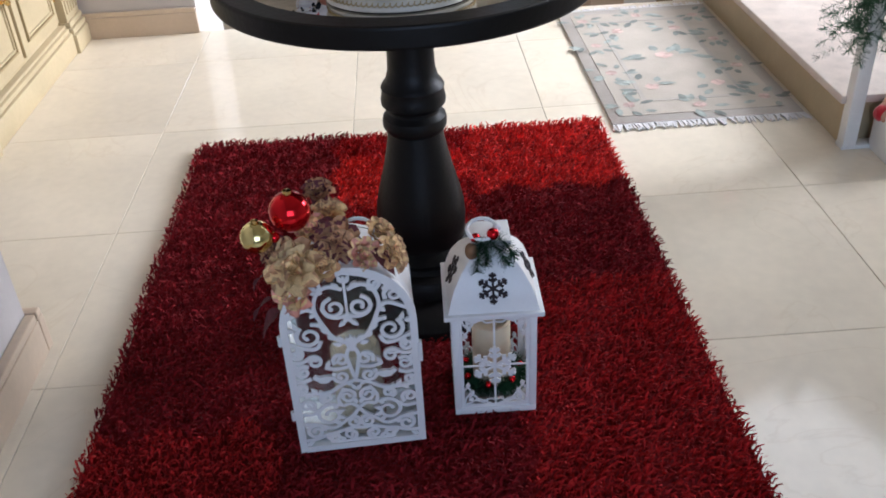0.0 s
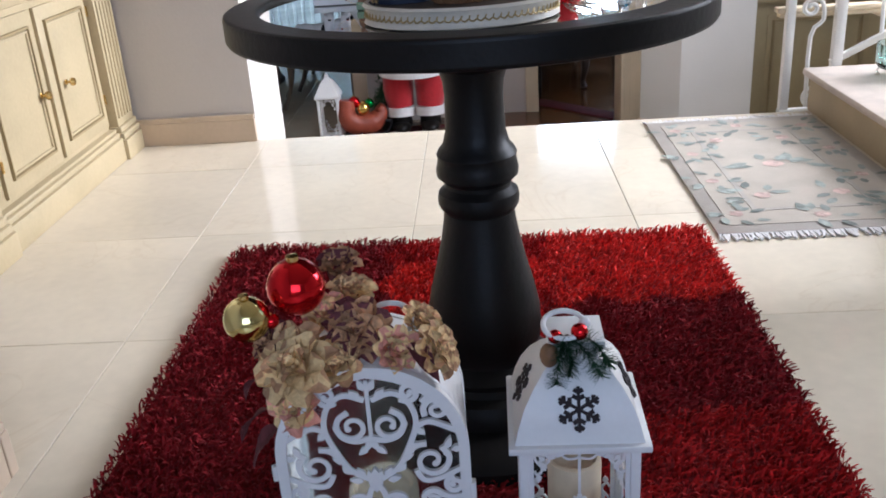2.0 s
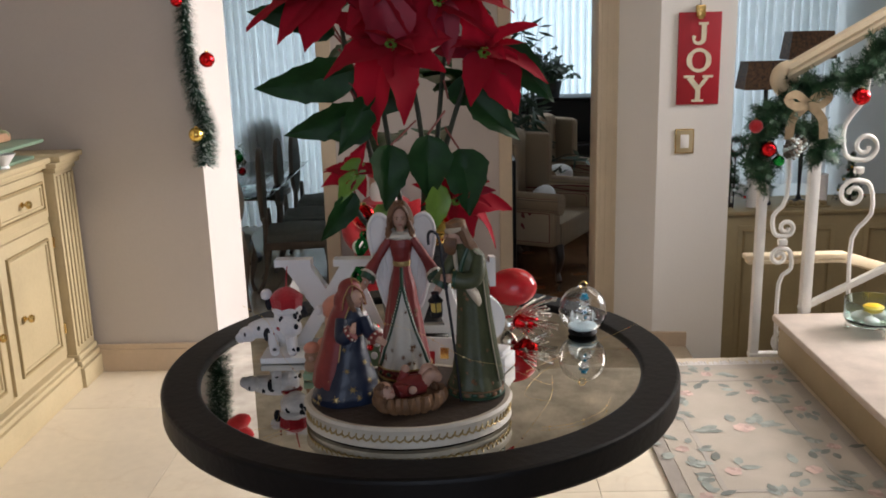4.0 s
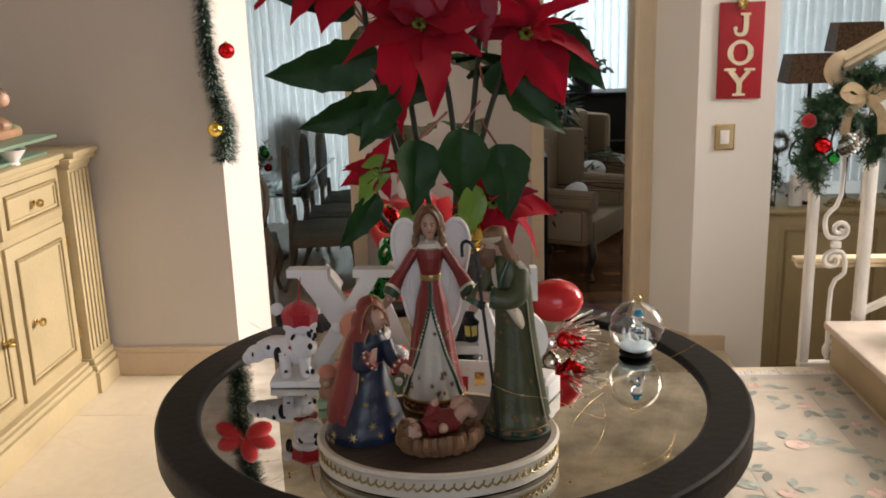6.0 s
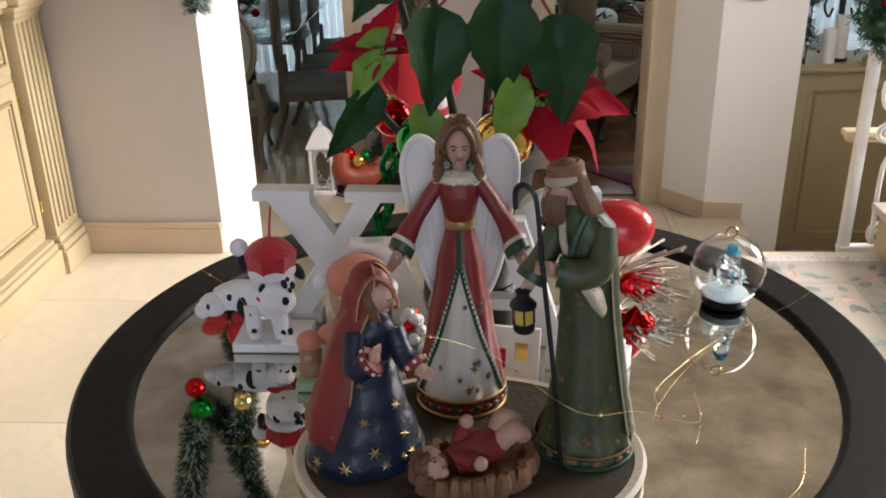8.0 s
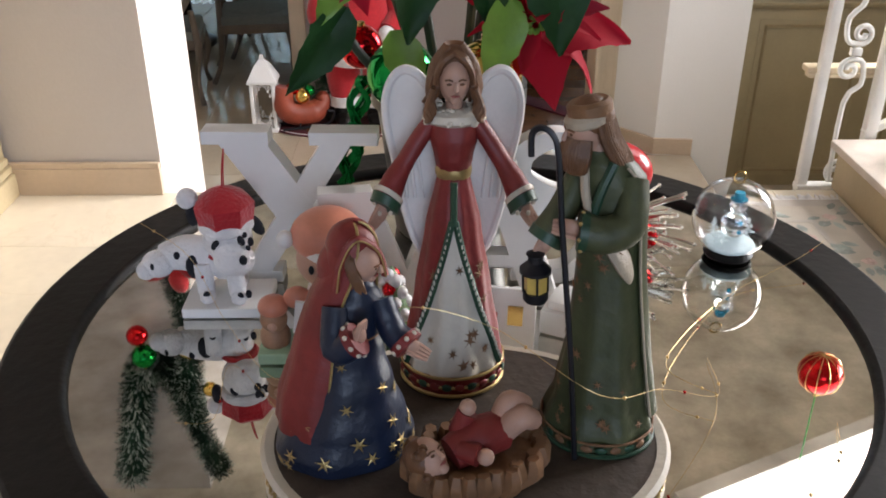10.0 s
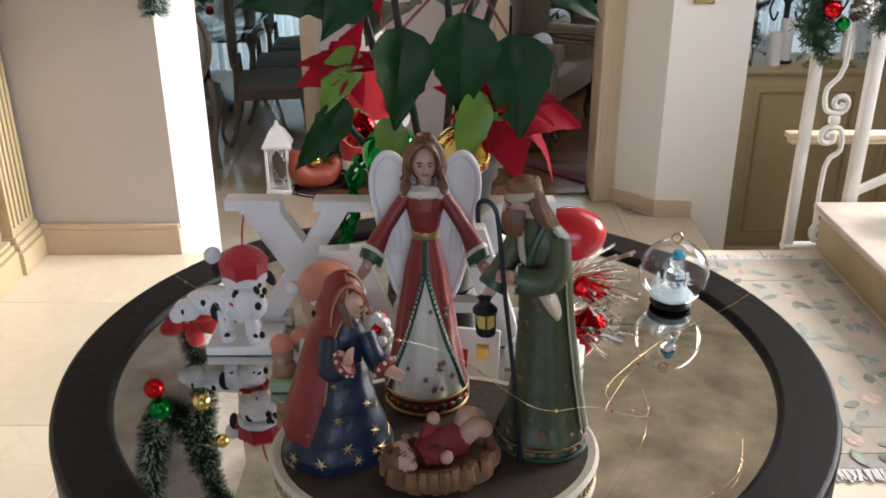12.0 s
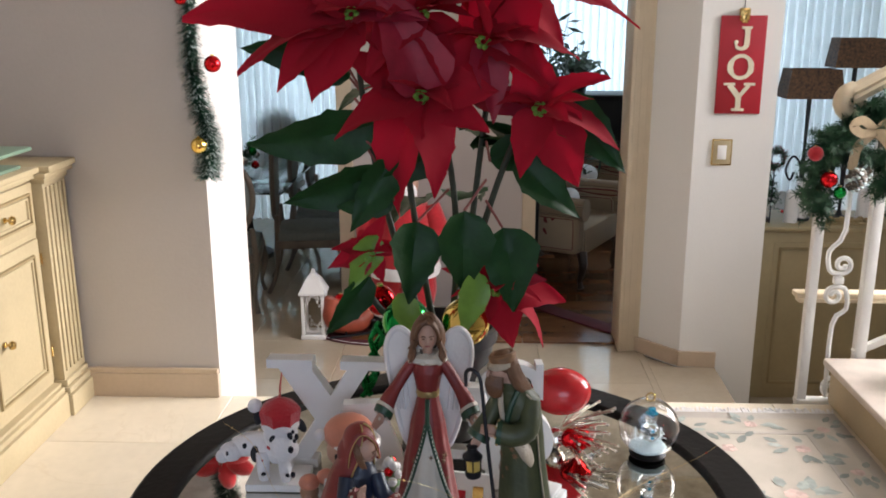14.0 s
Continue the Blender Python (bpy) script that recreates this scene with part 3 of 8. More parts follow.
def floral_carpet(x0, x1, y0, y1):
    field = material("beige_wool", (0.45, 0.4, 0.33), 0.95, 0, 9, 0.1, 0.5, 400)
    border = material("grey_wool", (0.42, 0.38, 0.33), 0.95, 0, 9, 0.1, 0.5, 400)
    teal = material("teal_wool", (0.27, 0.295, 0.265), 0.95, 0, 30, 0.3, 0.4, 400, island=0.3)
    rose = material("rose_wool", (0.52, 0.38, 0.33), 0.95, 0, 30, 0.2, 0.4, 400, island=0.2)
    fringe_m = material("white_fringe", (0.66, 0.64, 0.62), 0.95, 0, 30, 0.1)
    c = thing("floral_carpet", "beige wool carpet with teal leaves, roses and white fringe", "carpet", (0, 0, 0.0))
    part("border", boxed(x0, x1, y0, y1, 0.001, 0.009, 0.002), border, c)
    part("field", boxed(x0 + 0.045, x1 - 0.045, y0 + 0.05, y1 - 0.05, 0.009, 0.0105), field, c)
    bands = bmesh.new()
    for a, b, d, e in ((x0 + 0.13, x0 + 0.145, y0 + 0.16, y1 - 0.16), (x1 - 0.145, x1 - 0.13, y0 + 0.16, y1 - 0.16), (x0 + 0.13, x1 - 0.13, y0 + 0.145, y0 + 0.16), (x0 + 0.13, x1 - 0.13, y1 - 0.16, y1 - 0.145)):
        box(bands, a, b, d, e, 0.0105, 0.0115)
    part("inner_border", bands, border, c)
    rr = random.Random(11)

    def petal(bm, x, y, a, l, w):
        pts = [(0, 0), (0.3, 0.42), (0.7, 0.38), (1, 0), (0.7, -0.38), (0.3, -0.42)]
        vs = [bm.verts.new((x + l * u * math.cos(a) - w * v * math.sin(a), y + l * u * math.sin(a) + w * v * math.cos(a), 0.0122 + 0.0004 * rr.random())) for u, v in pts]
        bm.faces.new(vs)

    leaves, roses = bmesh.new(), bmesh.new()
    cx, cy = (x0 + x1) / 2, (y0 + y1) / 2
    spots = [(cx, cy, 1.3)]
    for sx in (-1, 1):
        for sy in (-1, 1):
            spots.append((cx + sx * 0.11, cy + sy * 0.27, 1.0))
        for sy in (-1, -0.33, 0.33, 1):
            spots.append((cx + sx * (x1 - x0) * 0.365, cy + sy * (y1 - y0) * 0.38, 0.85))
    for s in (-1, 1):
        spots.append((cx, cy + s * (y1 - y0) * 0.41, 0.9))
    for x, y, k in spots:
        for i in range(9):
            a = rr.uniform(0, 6.28)
            d = rr.uniform(0.03, 0.085) * k
            petal(leaves, x + d * math.cos(a), y + d * 0.8 * math.sin(a), a + rr.uniform(-0.9, 0.9), rr.uniform(0.045, 0.068) * k, 0.03 * k)
        for i in range(6):
            petal(roses, x, y, i * 1.047 + rr.random(), 0.026 * k, 0.03 * k)
    tagged(part("leaf_pattern", leaves, teal, c, smooth=False), kind="stuff")
    tagged(part("rose_pattern", roses, rose, c, smooth=False), kind="stuff")
    for y, s in ((y0, -1), (y1, 1)):
        fr = bmesh.new()
        x = x0
        while x < x1:
            d = rr.uniform(-0.012, 0.012)
            l = rr.uniform(0.028, 0.046)
            vs = [fr.verts.new(p) for p in ((x, y, 0.004), (x + 0.005, y, 0.004), (x + 0.004 + d, y + s * l, 0.003), (x + d, y + s * l, 0.003))]
            up = [fr.verts.new(v.co + Vector((0, 0, 0.004))) for v in vs]
            fr.faces.new(up)
            for k in range(4):
                fr.faces.new((vs[k], vs[(k + 1) % 4], up[(k + 1) % 4], up[k]))
            x += rr.uniform(0.004, 0.007)
        part("fringe", fr, fringe_m, c, "white cotton fringe", smooth=False)["kind"] = "stuff"


floral_carpet(0.635, 1.235, 2.5, 3.56)


# ---- sideboard ----
def framed_panel(name, parent, m, w, h, mats, depth=0.02, rail=0.05):
    """A panel in y (width) and z, front towards +x, with two mouldings round its field."""
    ob = part(name, boxed(-depth, 0, -w / 2, w / 2, 0, h, 0.003), mats[0], parent)
    ob.matrix_basis = m
    for k, (o, d) in enumerate(((rail, 0.009), (rail + 0.011, 0.006))):
        bm = bmesh.new()
        loops = []
        for e, x in ((0, 0.0005), (0.002, d), (0.008, d), (0.01, 0.0005)):
            q = o + e
            loops.append([bm.verts.new((x, y, z)) for y, z in ((-w / 2 + q, q), (w / 2 - q, q), (w / 2 - q, h - q), (-w / 2 + q, h - q))])
        for p, r in zip(loops, loops[1:]):
            for i in range(4):
                bm.faces.new((p[i], p[(i + 1) % 4], r[(i + 1) % 4], r[i]))
        part("moulding", bm, mats[1 - k] if k < 2 else mats[0], ob, smooth=False)
    return ob


def knob_mesh():
    return lathe([(0.009, 0), (0.009, 0.003), (0.004, 0.006), (0.004, 0.012), (0.011, 0.016), (0.0135, 0.022), (0.011, 0.029), (0.004, 0.032)], 18, m=Matrix.Rotation(math.pi / 2, 4, "Y"))


FX = -1.31
sb = thing("sideboard", "antiqued cream wooden sideboard with brass knobs and fluted pilasters", "sideboard", (FX, 3.035, 0.0))
part("carcass", boxed(-0.48, -0.03, -0.61, 0.61, 0.02, 0.795, 0.004), M_CREAM, sb)
body = bmesh.new()
box(body, -0.04, -0.012, -0.425, 0.44, 0.1, 0.795, 0.003)
part("face_frame", body, M_CREAM, sb)
plinth = part("plinth", boxed(-0.48, 0.032, -0.44, 0.44, 0.0, 0.085, 0.004), M_CREAM, sb)
part("plinth_moulding", boxed(-0.48, 0.024, -0.44, 0.44, 0.085, 0.105, 0.006), M_CREAM, plinth)
part("plinth_bead", boxed(-0.48, 0.014, -0.44, 0.44, 0.105, 0.118, 0.004), M_CREAM, plinth)
top = part("top", boxed(-0.5, 0.03, -0.46, 0.46, 0.815, 0.835, 0.006), M_CREAM, sb)
part("top_moulding", boxed(-0.49, 0.016, -0.45, 0.45, 0.798, 0.815, 0.006), M_CREAM, top)
for y0, y1 in ((0.42, 0.612), (-0.62, -0.42)):
    part("corner_top", boxed(-0.5, 0.062, y0, y1, 0.815, 0.836, 0.006), M_CREAM, top)
for y0, y1 in ((0.412, 0.612), (-0.612, -0.412)):
    part("corner_moulding", boxed(-0.49, 0.05, y0, y1, 0.797, 0.815, 0.005), M_CREAM, top)
for s in (-1, 1):
    pil = bmesh.new()
    c = s * 0.525
    box(pil, -0.1, 0.022, c - 0.078, c + 0.078, 0.1, 0.797, 0.002)
    box(pil, -0.1, 0.046, c - 0.087, c + 0.087, 0.0, 0.075, 0.004)
    box(pil, -0.1, 0.04, c - 0.085, c + 0.085, 0.075, 0.1, 0.008)
    box(pil, -0.1, 0.032, c - 0.082, c + 0.082, 0.1, 0.125, 0.008)
    box(pil, -0.1, 0.032, c - 0.082, c + 0.082, 0.775, 0.797, 0.006)
    pl_ob = part("pilaster", pil, M_CREAM, sb, "fluted cream pilaster")
    for k in range(5):
        yk = c - 0.056 + 0.028 * k
        part("flute", boxed(0.016, 0.029, yk - 0.009, yk + 0.009, 0.15, 0.765, 0.004), M_CREAM, pl_ob)
for y, knob_y in ((-0.165, 0.13), (0.235, -0.085)):
    dr = framed_panel("drawer", sb, Matrix.Translation((0.0, y, 0.632)), 0.375, 0.155, [M_CREAM, M_CREAM_DARK], rail=0.028)
    k = part("knob", knob_mesh(), M_BRASS, dr, "round brass knob")
    k.location = (0.004, 0, 0.0775)
    do = framed_panel("door", sb, Matrix.Translation((0.0, y, 0.135)), 0.375, 0.475, [M_CREAM, M_CREAM_DARK], rail=0.042)
    k = part("knob", knob_mesh(), M_BRASS, do, "round brass knob")
    k.location = (0.004, knob_y, 0.224)
    for hz in (0.08, 0.39):
        h = part("hinge", lathe([(0.004, 0), (0.004, 0.035)], 10), M_BRASS, do)
        h.location = (0.003, 0.188 if y > 0 else -0.188, hz)
# things on the sideboard
tray = solo("footed_tray", box(box(boxed(-0.13, 0.13, -0.25, 0.25, 0.0, 0.012, 0.004), -0.09, 0.09, -0.2, 0.2, 0.012, 0.05, 0.008), -0.15, 0.15, -0.29, 0.29, 0.05, 0.062, 0.004), material("sea_green_paint", (0.16, 0.24, 0.17), 0.4, 0, 8, 0.25, 0.1), "sea-green footed wooden tray on the sideboard", "tray", pose(FX - 0.13, 3.16, 0.8365))
cher = bmesh.new()
rr = random.Random(5)
for i in range(70):
    u, v = rr.uniform(-1, 1), rr.random()
    ball(cher, (rr.uniform(-0.05, 0.05), 0.21 * u, 0.02 + v * 0.16 * (1 - abs(u) ** 1.6)), rr.uniform(0.016, 0.034), rr.choice((0, 0, 0, 1, 2)), 8, squash=(1, rr.uniform(0.7, 1.3), rr.uniform(0.6, 1.1)))
for y, z in ((0.06, 0.15), (0.15, 0.12), (-0.1, 0.15)):
    ball(cher, (0.055, y, z), 0.024, 3, 12)
    ball(cher, (0.045, y, z + 0.01), 0.027, 4, 12)
box(cher, -0.07, 0.07, -0.23, 0.23, 0, 0.03, 0.01)
solo("cherub_sculpture", cher, [material("terracotta_glaze", (0.35, 0.2, 0.12), 0.45, 0, 20, 0.3), material("sage_glaze", (0.2, 0.22, 0.12), 0.45, 0, 20, 0.3), material("pink_glaze", (0.5, 0.25, 0.2), 0.45, 0, 20, 0.2), material("bisque", (0.55, 0.33, 0.24), 0.5, 0, 20, 0.1), material("brown_glaze", (0.13, 0.07, 0.04), 0.45, 0, 20, 0.2)], "painted ceramic floral sculpture on the green tray", "sculpture", pose(FX - 0.13, 3.17, 0.899))
solo("white_bowl", lathe([(0.018, 0), (0.02, 0.004), (0.014, 0.008), (0.03, 0.03), (0.042, 0.045), (0.039, 0.045), (0.027, 0.03), (0.01, 0.012)], 8), M_WHITE_METAL, "small faceted white ceramic bowl", "bowl", pose(FX + 0.0, 3.2, 0.8365))


# ---- stairs and railing ----
SX, SY0, SY1, SH = 1.255, 2.3, 3.67, 0.155
stair = thing("staircase", "beige stone staircase rising from the hall", "staircase", (0, 0, 0), kind="structure")
for i in range(6):
    x0 = SX if i == 0 else SX + 0.62 + 0.29 * (i - 1)
    x1 = SX + 0.62 + 0.29 * i
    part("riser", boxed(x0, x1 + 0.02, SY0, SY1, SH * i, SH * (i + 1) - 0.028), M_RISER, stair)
    part("tread", boxed(x0 - 0.025, x1 + 0.02, SY0 - 0.02, SY1 + 0.02, SH * (i + 1) - 0.028, SH * (i + 1), 0.009), M_CARPETED, stair, "honed beige stone tread")
ry = 3.72
rail = thing("stair_railing", "white wrought-iron stair railing with cream wooden handrail", "railing", (0, 0, 0))


def bar(x0, z0, x1, z1, w, y=ry):
    d = Vector((x1 - x0, 0, z1 - z0))
    bm = boxed(0, d.length, -w / 2, w / 2, -w / 2, w / 2, 0.003)
    bmesh.ops.transform(bm, matrix=Matrix.Translation((x0, y, z0)) @ Matrix.Rotation(-math.atan2(d.z, d.x), 4, "Y"), verts=bm.verts)
    return bm


part("newel_post", boxed(1.342, 1.379, ry - 0.018, ry + 0.018, -0.1, 0.99, 0.003), M_WHITE_IRON, rail)
part("outer_post", boxed(1.168, 1.2, ry - 0.002, ry + 0.03, -0.1, 0.9, 0.003), M_WHITE_IRON, rail)
part("bottom_rail", bar(1.34, 0.16, 2.6, 0.79, 0.024), M_WHITE_IRON, rail)
hr = bmesh.new()
prof = [(-0.028, -0.03), (0.028, -0.03), (0.034, -0.01), (0.026, 0.0), (0.034, 0.012), (0.024, 0.03), (-0.024, 0.03), (-0.034, 0.012), (-0.026, 0.0), (-0.034, -0.01)]
slope = math.atan2(0.2, 0.36)
ends = []
for d in (0.0, 1.6):
    ends.append([hr.verts.new((1.235 + d * math.cos(slope), ry + a, 1.03 + d * math.sin(slope) + b)) for a, b in prof])
for k in range(len(prof)):
    hr.faces.new((ends[0][k], ends[0][(k + 1) % 10], ends[1][(k + 1) % 10], ends[1][k]))
hr.faces.new(ends[0][::-1])
hr.faces.new(ends[1])
M_HANDRAIL = material("cream_handrail", (0.68, 0.56, 0.38), 0.4, 0, 5, 0.1, 0.06)
part("handrail", hr, M_HANDRAIL, rail, "cream moulded wooden handrail")
sc = bmesh.new()
tube([(1.25, ry, 1.05), (1.222, ry, 1.035), (1.213, ry, 1.005), (1.228, ry, 0.978), (1.255, ry, 0.972), (1.276, ry, 0.99), (1.272, ry, 1.012), (1.255, ry, 1.018)], [0.028, 0.03, 0.03, 0.028, 0.024, 0.02, 0.016, 0.012], 12, sc)
part("volute", sc, M_HANDRAIL, rail, "scrolled end of the handrail")


def scroll(cx, cz, r, turns, a0, y, sign=1, w=0.0075):
    pts = []
    for i in range(int(10 * turns) + 1):
        a = a0 + sign * i * 0.628
        q = r * (1 - 0.72 * i / (10 * turns))
        pts.append((cx + q * math.cos(a), y, cz + q * math.sin(a)))
    return pts


def baluster(x, z0, z1, y, k):
    """An S-scroll: two spirals tied in the middle, on straight legs."""
    bm = bmesh.new()
    m = (z0 + z1) / 2
    up = scroll(x + 0.012 * k, m + 0.075 * k, 0.045 * k, 1.3, -1.9, y, 1)
    dn = scroll(x - 0.012 * k, m - 0.075 * k, 0.045 * k, 1.3, 1.25, y, 1)
    tube([(x, y, z0), (x - 0.005, y, m - 0.22 * k), (x + 0.05 * k, y, m - 0.14 * k), (x + 0.04 * k, y, m - 0.05 * k), *dn], 0.0085, 8, bm, smooth=3)
    tube([(x, y, z1), (x + 0.005, y, m + 0.24 * k), (x - 0.055 * k, y, m + 0.14 * k), (x - 0.045 * k, y, m + 0.05 * k), *up], 0.0085, 8, bm, smooth=3)
    box(bm, x - 0.016, x + 0.016, y - 0.011, y + 0.011, m - 0.012, m + 0.012, 0.003)
    return bm


part("scroll_baluster", baluster(1.262, 0.0, 0.84, ry - 0.005, 0.72), M_WHITE_IRON, rail, "white iron S-scroll baluster")
part("scroll_baluster", baluster(1.52, 0.2, 1.16, ry, 1.15), M_WHITE_IRON, rail, "white iron S-scroll baluster")
part("scroll_baluster", baluster(1.95, 0.42, 1.4, ry, 1.15), M_WHITE_IRON, rail, "white iron S-scroll baluster")
foot = tube(scroll(1.285, 0.03, 0.04, 1.2, 1.57, ry), 0.008, 8, smooth=3)
part("foot_scroll", foot, M_WHITE_IRON, rail)
part("floor_bar", boxed(1.165, 1.36, ry - 0.012, ry + 0.03, -0.03, -0.012, 0.003), M_WHITE_IRON, rail)
low = bmesh.new()
box(low, 1.14, 1.52, ry + 0.02, ry + 0.075, 0.345, 0.365, 0.006)
box(low, 1.15, 1.52, ry + 0.026, ry + 0.069, 0.328, 0.345, 0.006)
part("lower_handrail", low, M_HANDRAIL, rail, "cream wooden handrail of the lower flight")
low2 = boxed(0, 1.4, -0.03, 0.03, -0.02, 0.02, 0.006)
bmesh.ops.transform(low2, matrix=pose(1.5, ry + 0.048, 0.348, 0, 18, 40), verts=low2.verts)
part("lower_handrail", low2, M_HANDRAIL, rail)


# ---- greenery ----
def bristles(bm_list, line, n, r, seed, width=0.0018, tip_every=4):
    """Needles standing out all round a line; returns verts, faces and material index."""
    rr = random.Random(seed)
    verts, faces, index = bm_list
    pts = [Vector(p) for p in line]
    for i in range(n):
        s = rr.random() * (len(pts) - 1.001)
        k = int(s)
        p = pts[k].lerp(pts[k + 1], s - k)
        d = (pts[k + 1] - pts[k]).normalized()
        v = Vector((rr.gauss(0, 1), rr.gauss(0, 1), rr.gauss(0, 1)))
        v = (v - d * v.dot(d)).normalized() + d * rr.uniform(-0.2, 0.7)
        l = r * rr.uniform(0.7, 1.15)
        q = v.cross(d).normalized() * width
        e = p + v.normalized() * l
        j = len(verts)
        verts += [tuple(p - q), tuple(p + q), tuple(e + q * 0.5), tuple(e - q * 0.5)]
        faces.append((j, j + 1, j + 2, j + 3))
        index.append(0)
        if tip_every and i % tip_every == 0:
            j = len(verts)
            e2 = p + v.normalized() * l * 1.12
            m = p + v.normalized() * l * 0.8
            verts += [tuple(m - q * 1.3), tuple(m + q * 1.3), tuple(e2 + q), tuple(e2 - q)]
            faces.append((j, j + 1, j + 2, j + 3))
            index.append(1)


def greenery(name, parent, lines, n, r, seed, mats, width=0.0018, tip_every=4):
    store = ([], [], [])
    for i, line in enumerate(lines):
        bristles(store, curve_points(line, 5), n, r, seed + i, width, tip_every)
    ob = merged(name, store[0], store[1], mats, store[2])
    ob.parent = parent
    return tagged(ob, "", "", "", "stuff")


def bauble(name, c, r, mat, parent=None, label=""):
    bm = ball(bmesh.new(), (0, 0, 0), r, 0, 28)
    b = mesh_object(name, bm, mat)
    b.location = c
    cap = part("cap", lathe([(r * 0.22, r * 0.96), (r * 0.22, r * 1.14), (r * 0.08, r * 1.16)], 14), M_BRASS, b)
    loop = tube([(r * 0.1 * math.cos(a), 0, r * 1.22 + r * 0.1 * math.sin(a)) for a in (0, 1.05, 2.1, 3.14, 4.2, 5.2, 6.28)], r * 0.03, 6, smooth=2)
    if parent is not None:
        b.parent = parent
        loop.free()
        tagged(b, label)
    else:
        part("loop", loop, M_BRASS, b)
    return b


# tinsel garland at the edge of the passage, hanging from above
gar = thing("tinsel_garland", "dark green frosted tinsel garland with red and gold baubles", "garland", (0, 0, 0))
gx, gy = -0.805, EDGE - 0.04
hang = [(gx + 0.04, gy, 2.6), (gx - 0.03, gy, 2.3), (gx + 0.0, gy, 2.0), (gx - 0.03, gy, 1.7), (gx - 0.02, gy, 1.5), (gx - 0.03, gy, 1.2), (gx - 0.015, gy, 1.02), (gx + 0.012, gy, 0.9), (gx + 0.0, gy, 0.79)]
part("core", tube(hang, 0.006, 6), M_TINSEL, gar)
greenery("tinsel", gar, [hang], 16000, 0.048, 3, [M_TINSEL, M_FROSTTIP], 0.0017, 4)
loop2 = [(gx - 0.02, gy, 2.34), (gx - 0.1, gy, 2.12), (gx - 0.17, gy, 2.13), (gx - 0.22, gy, 2.3), (gx - 0.28, gy, 2.6)]
greenery("tinsel", gar, [loop2], 8000, 0.06, 4, [M_TINSEL, M_FROSTTIP], 0.0017, 4)
for c, r, m in (((gx + 0.045, gy - 0.03, 1.135), 0.026, M_REDBALL), ((gx - 0.01, gy - 0.045, 0.885), 0.026, M_GOLD), ((gx - 0.04, gy - 0.03, 1.33), 0.02, M_REDBALL), ((gx + 0.0, gy - 0.05, 2.02), 0.035, M_GOLD_PALE), ((gx + 0.05, gy - 0.03, 2.2), 0.025, M_GOLD), ((gx - 0.155, gy - 0.05, 1.97), 0.035, M_REDBALL), ((gx - 0.145, gy - 0.05, 2.05), 0.04, M_GREENBALL)):
    bauble("bauble", c, r, m, gar)
bow = bmesh.new()
for a in (0.3, 2.7, -0.5, 3.6, 1.4):
    ball(bow, (0.06 * math.cos(a), 0, 0.05 * math.sin(a)), 0.045, 0, 12, squash=(1.2, 0.5, 0.7), m=Matrix.Rotation(-a, 4, "Y"))
b = part("bow", bow, M_RED_FELT, gar, "red velvet bow")
b.location = (gx - 0.01, gy - 0.03, 1.72)

# hanging ornament above the stairs
orn = bauble("hanging_bauble", (1.3, 3.55, 2.13), 0.072, M_REDBALL)
tagged(orn, "shiny red glass bauble hanging on a green cord", "ornament")
for k in range(6):
    part("gold_net", tube([(0.0735 * math.sin(u) * math.cos(k * 0.524), 0.0735 * math.sin(u) * math.sin(k * 0.524), 0.0735 * math.cos(u)) for u in [i * math.pi / 8 for i in range(17)]], 0.0014, 5, smooth=2), M_WIRE, orn)
part("cord", tube([(0, 0, 0.07), (0, 0, CEIL - 2.13)], 0.002, 6, smooth=0), M_RIBBON, orn, "thin green cord")

fir = thing("fir_garland", "green artificial fir garland with pine cones and baubles", "garland", (0, 0, 0))
lines = [[(1.17, ry - 0.03, 0.66), (1.14, ry - 0.03, 0.75), (1.16, ry - 0.03, 0.86), (1.2, ry - 0.04, 0.93), (1.3, ry - 0.03, 0.94)], [(1.2, ry - 0.04, 0.86), (1.28, ry - 0.04, 0.85), (1.37, ry - 0.03, 0.82), (1.36, ry - 0.05, 0.74)], [(1.26, ry - 0.04, 0.98), (1.36, ry - 0.04, 1.0), (1.48, ry - 0.04, 1.02), (1.58, ry - 0.03, 1.1), (1.8, ry - 0.03, 1.2), (2.1, ry, 1.36)], [(1.5, ry - 0.03, 1.04), (1.62, ry - 0.04, 1.18), (1.7, ry - 0.03, 1.12)]]
twigs = []
rr = random.Random(21)
for l in lines:
    for p in curve_points(l, 4):
        for k in range(5):
            q = Vector((rr.uniform(-1, 1), rr.uniform(-1, 0.3), rr.uniform(-0.9, 0.7))).normalized() * rr.uniform(0.05, 0.085)
            twigs.append([tuple(p), tuple(p + q * 0.5), tuple(p + q)])
greenery("needles", fir, twigs, 90, 0.026, 40, [M_GREEN_NEEDLE, M_GREEN_NEEDLE], 0.0016, 0)
cores = bmesh.new()
for l in lines:
    tube(l, 0.006, 6, cores)
part("stem", cores, M_STEM, fir)
for c, r, m in (((1.165, ry - 0.085, 0.775), 0.027, M_REDBALL), ((1.47, ry - 0.085, 0.95), 0.03, M_REDBALL), ((1.2, ry - 0.09, 0.735), 0.02, M_GREENBALL), ((1.12, ry - 0.07, 0.855), 0.024, M_RED_FELT)):
    bauble("bauble", c, r, m, fir)


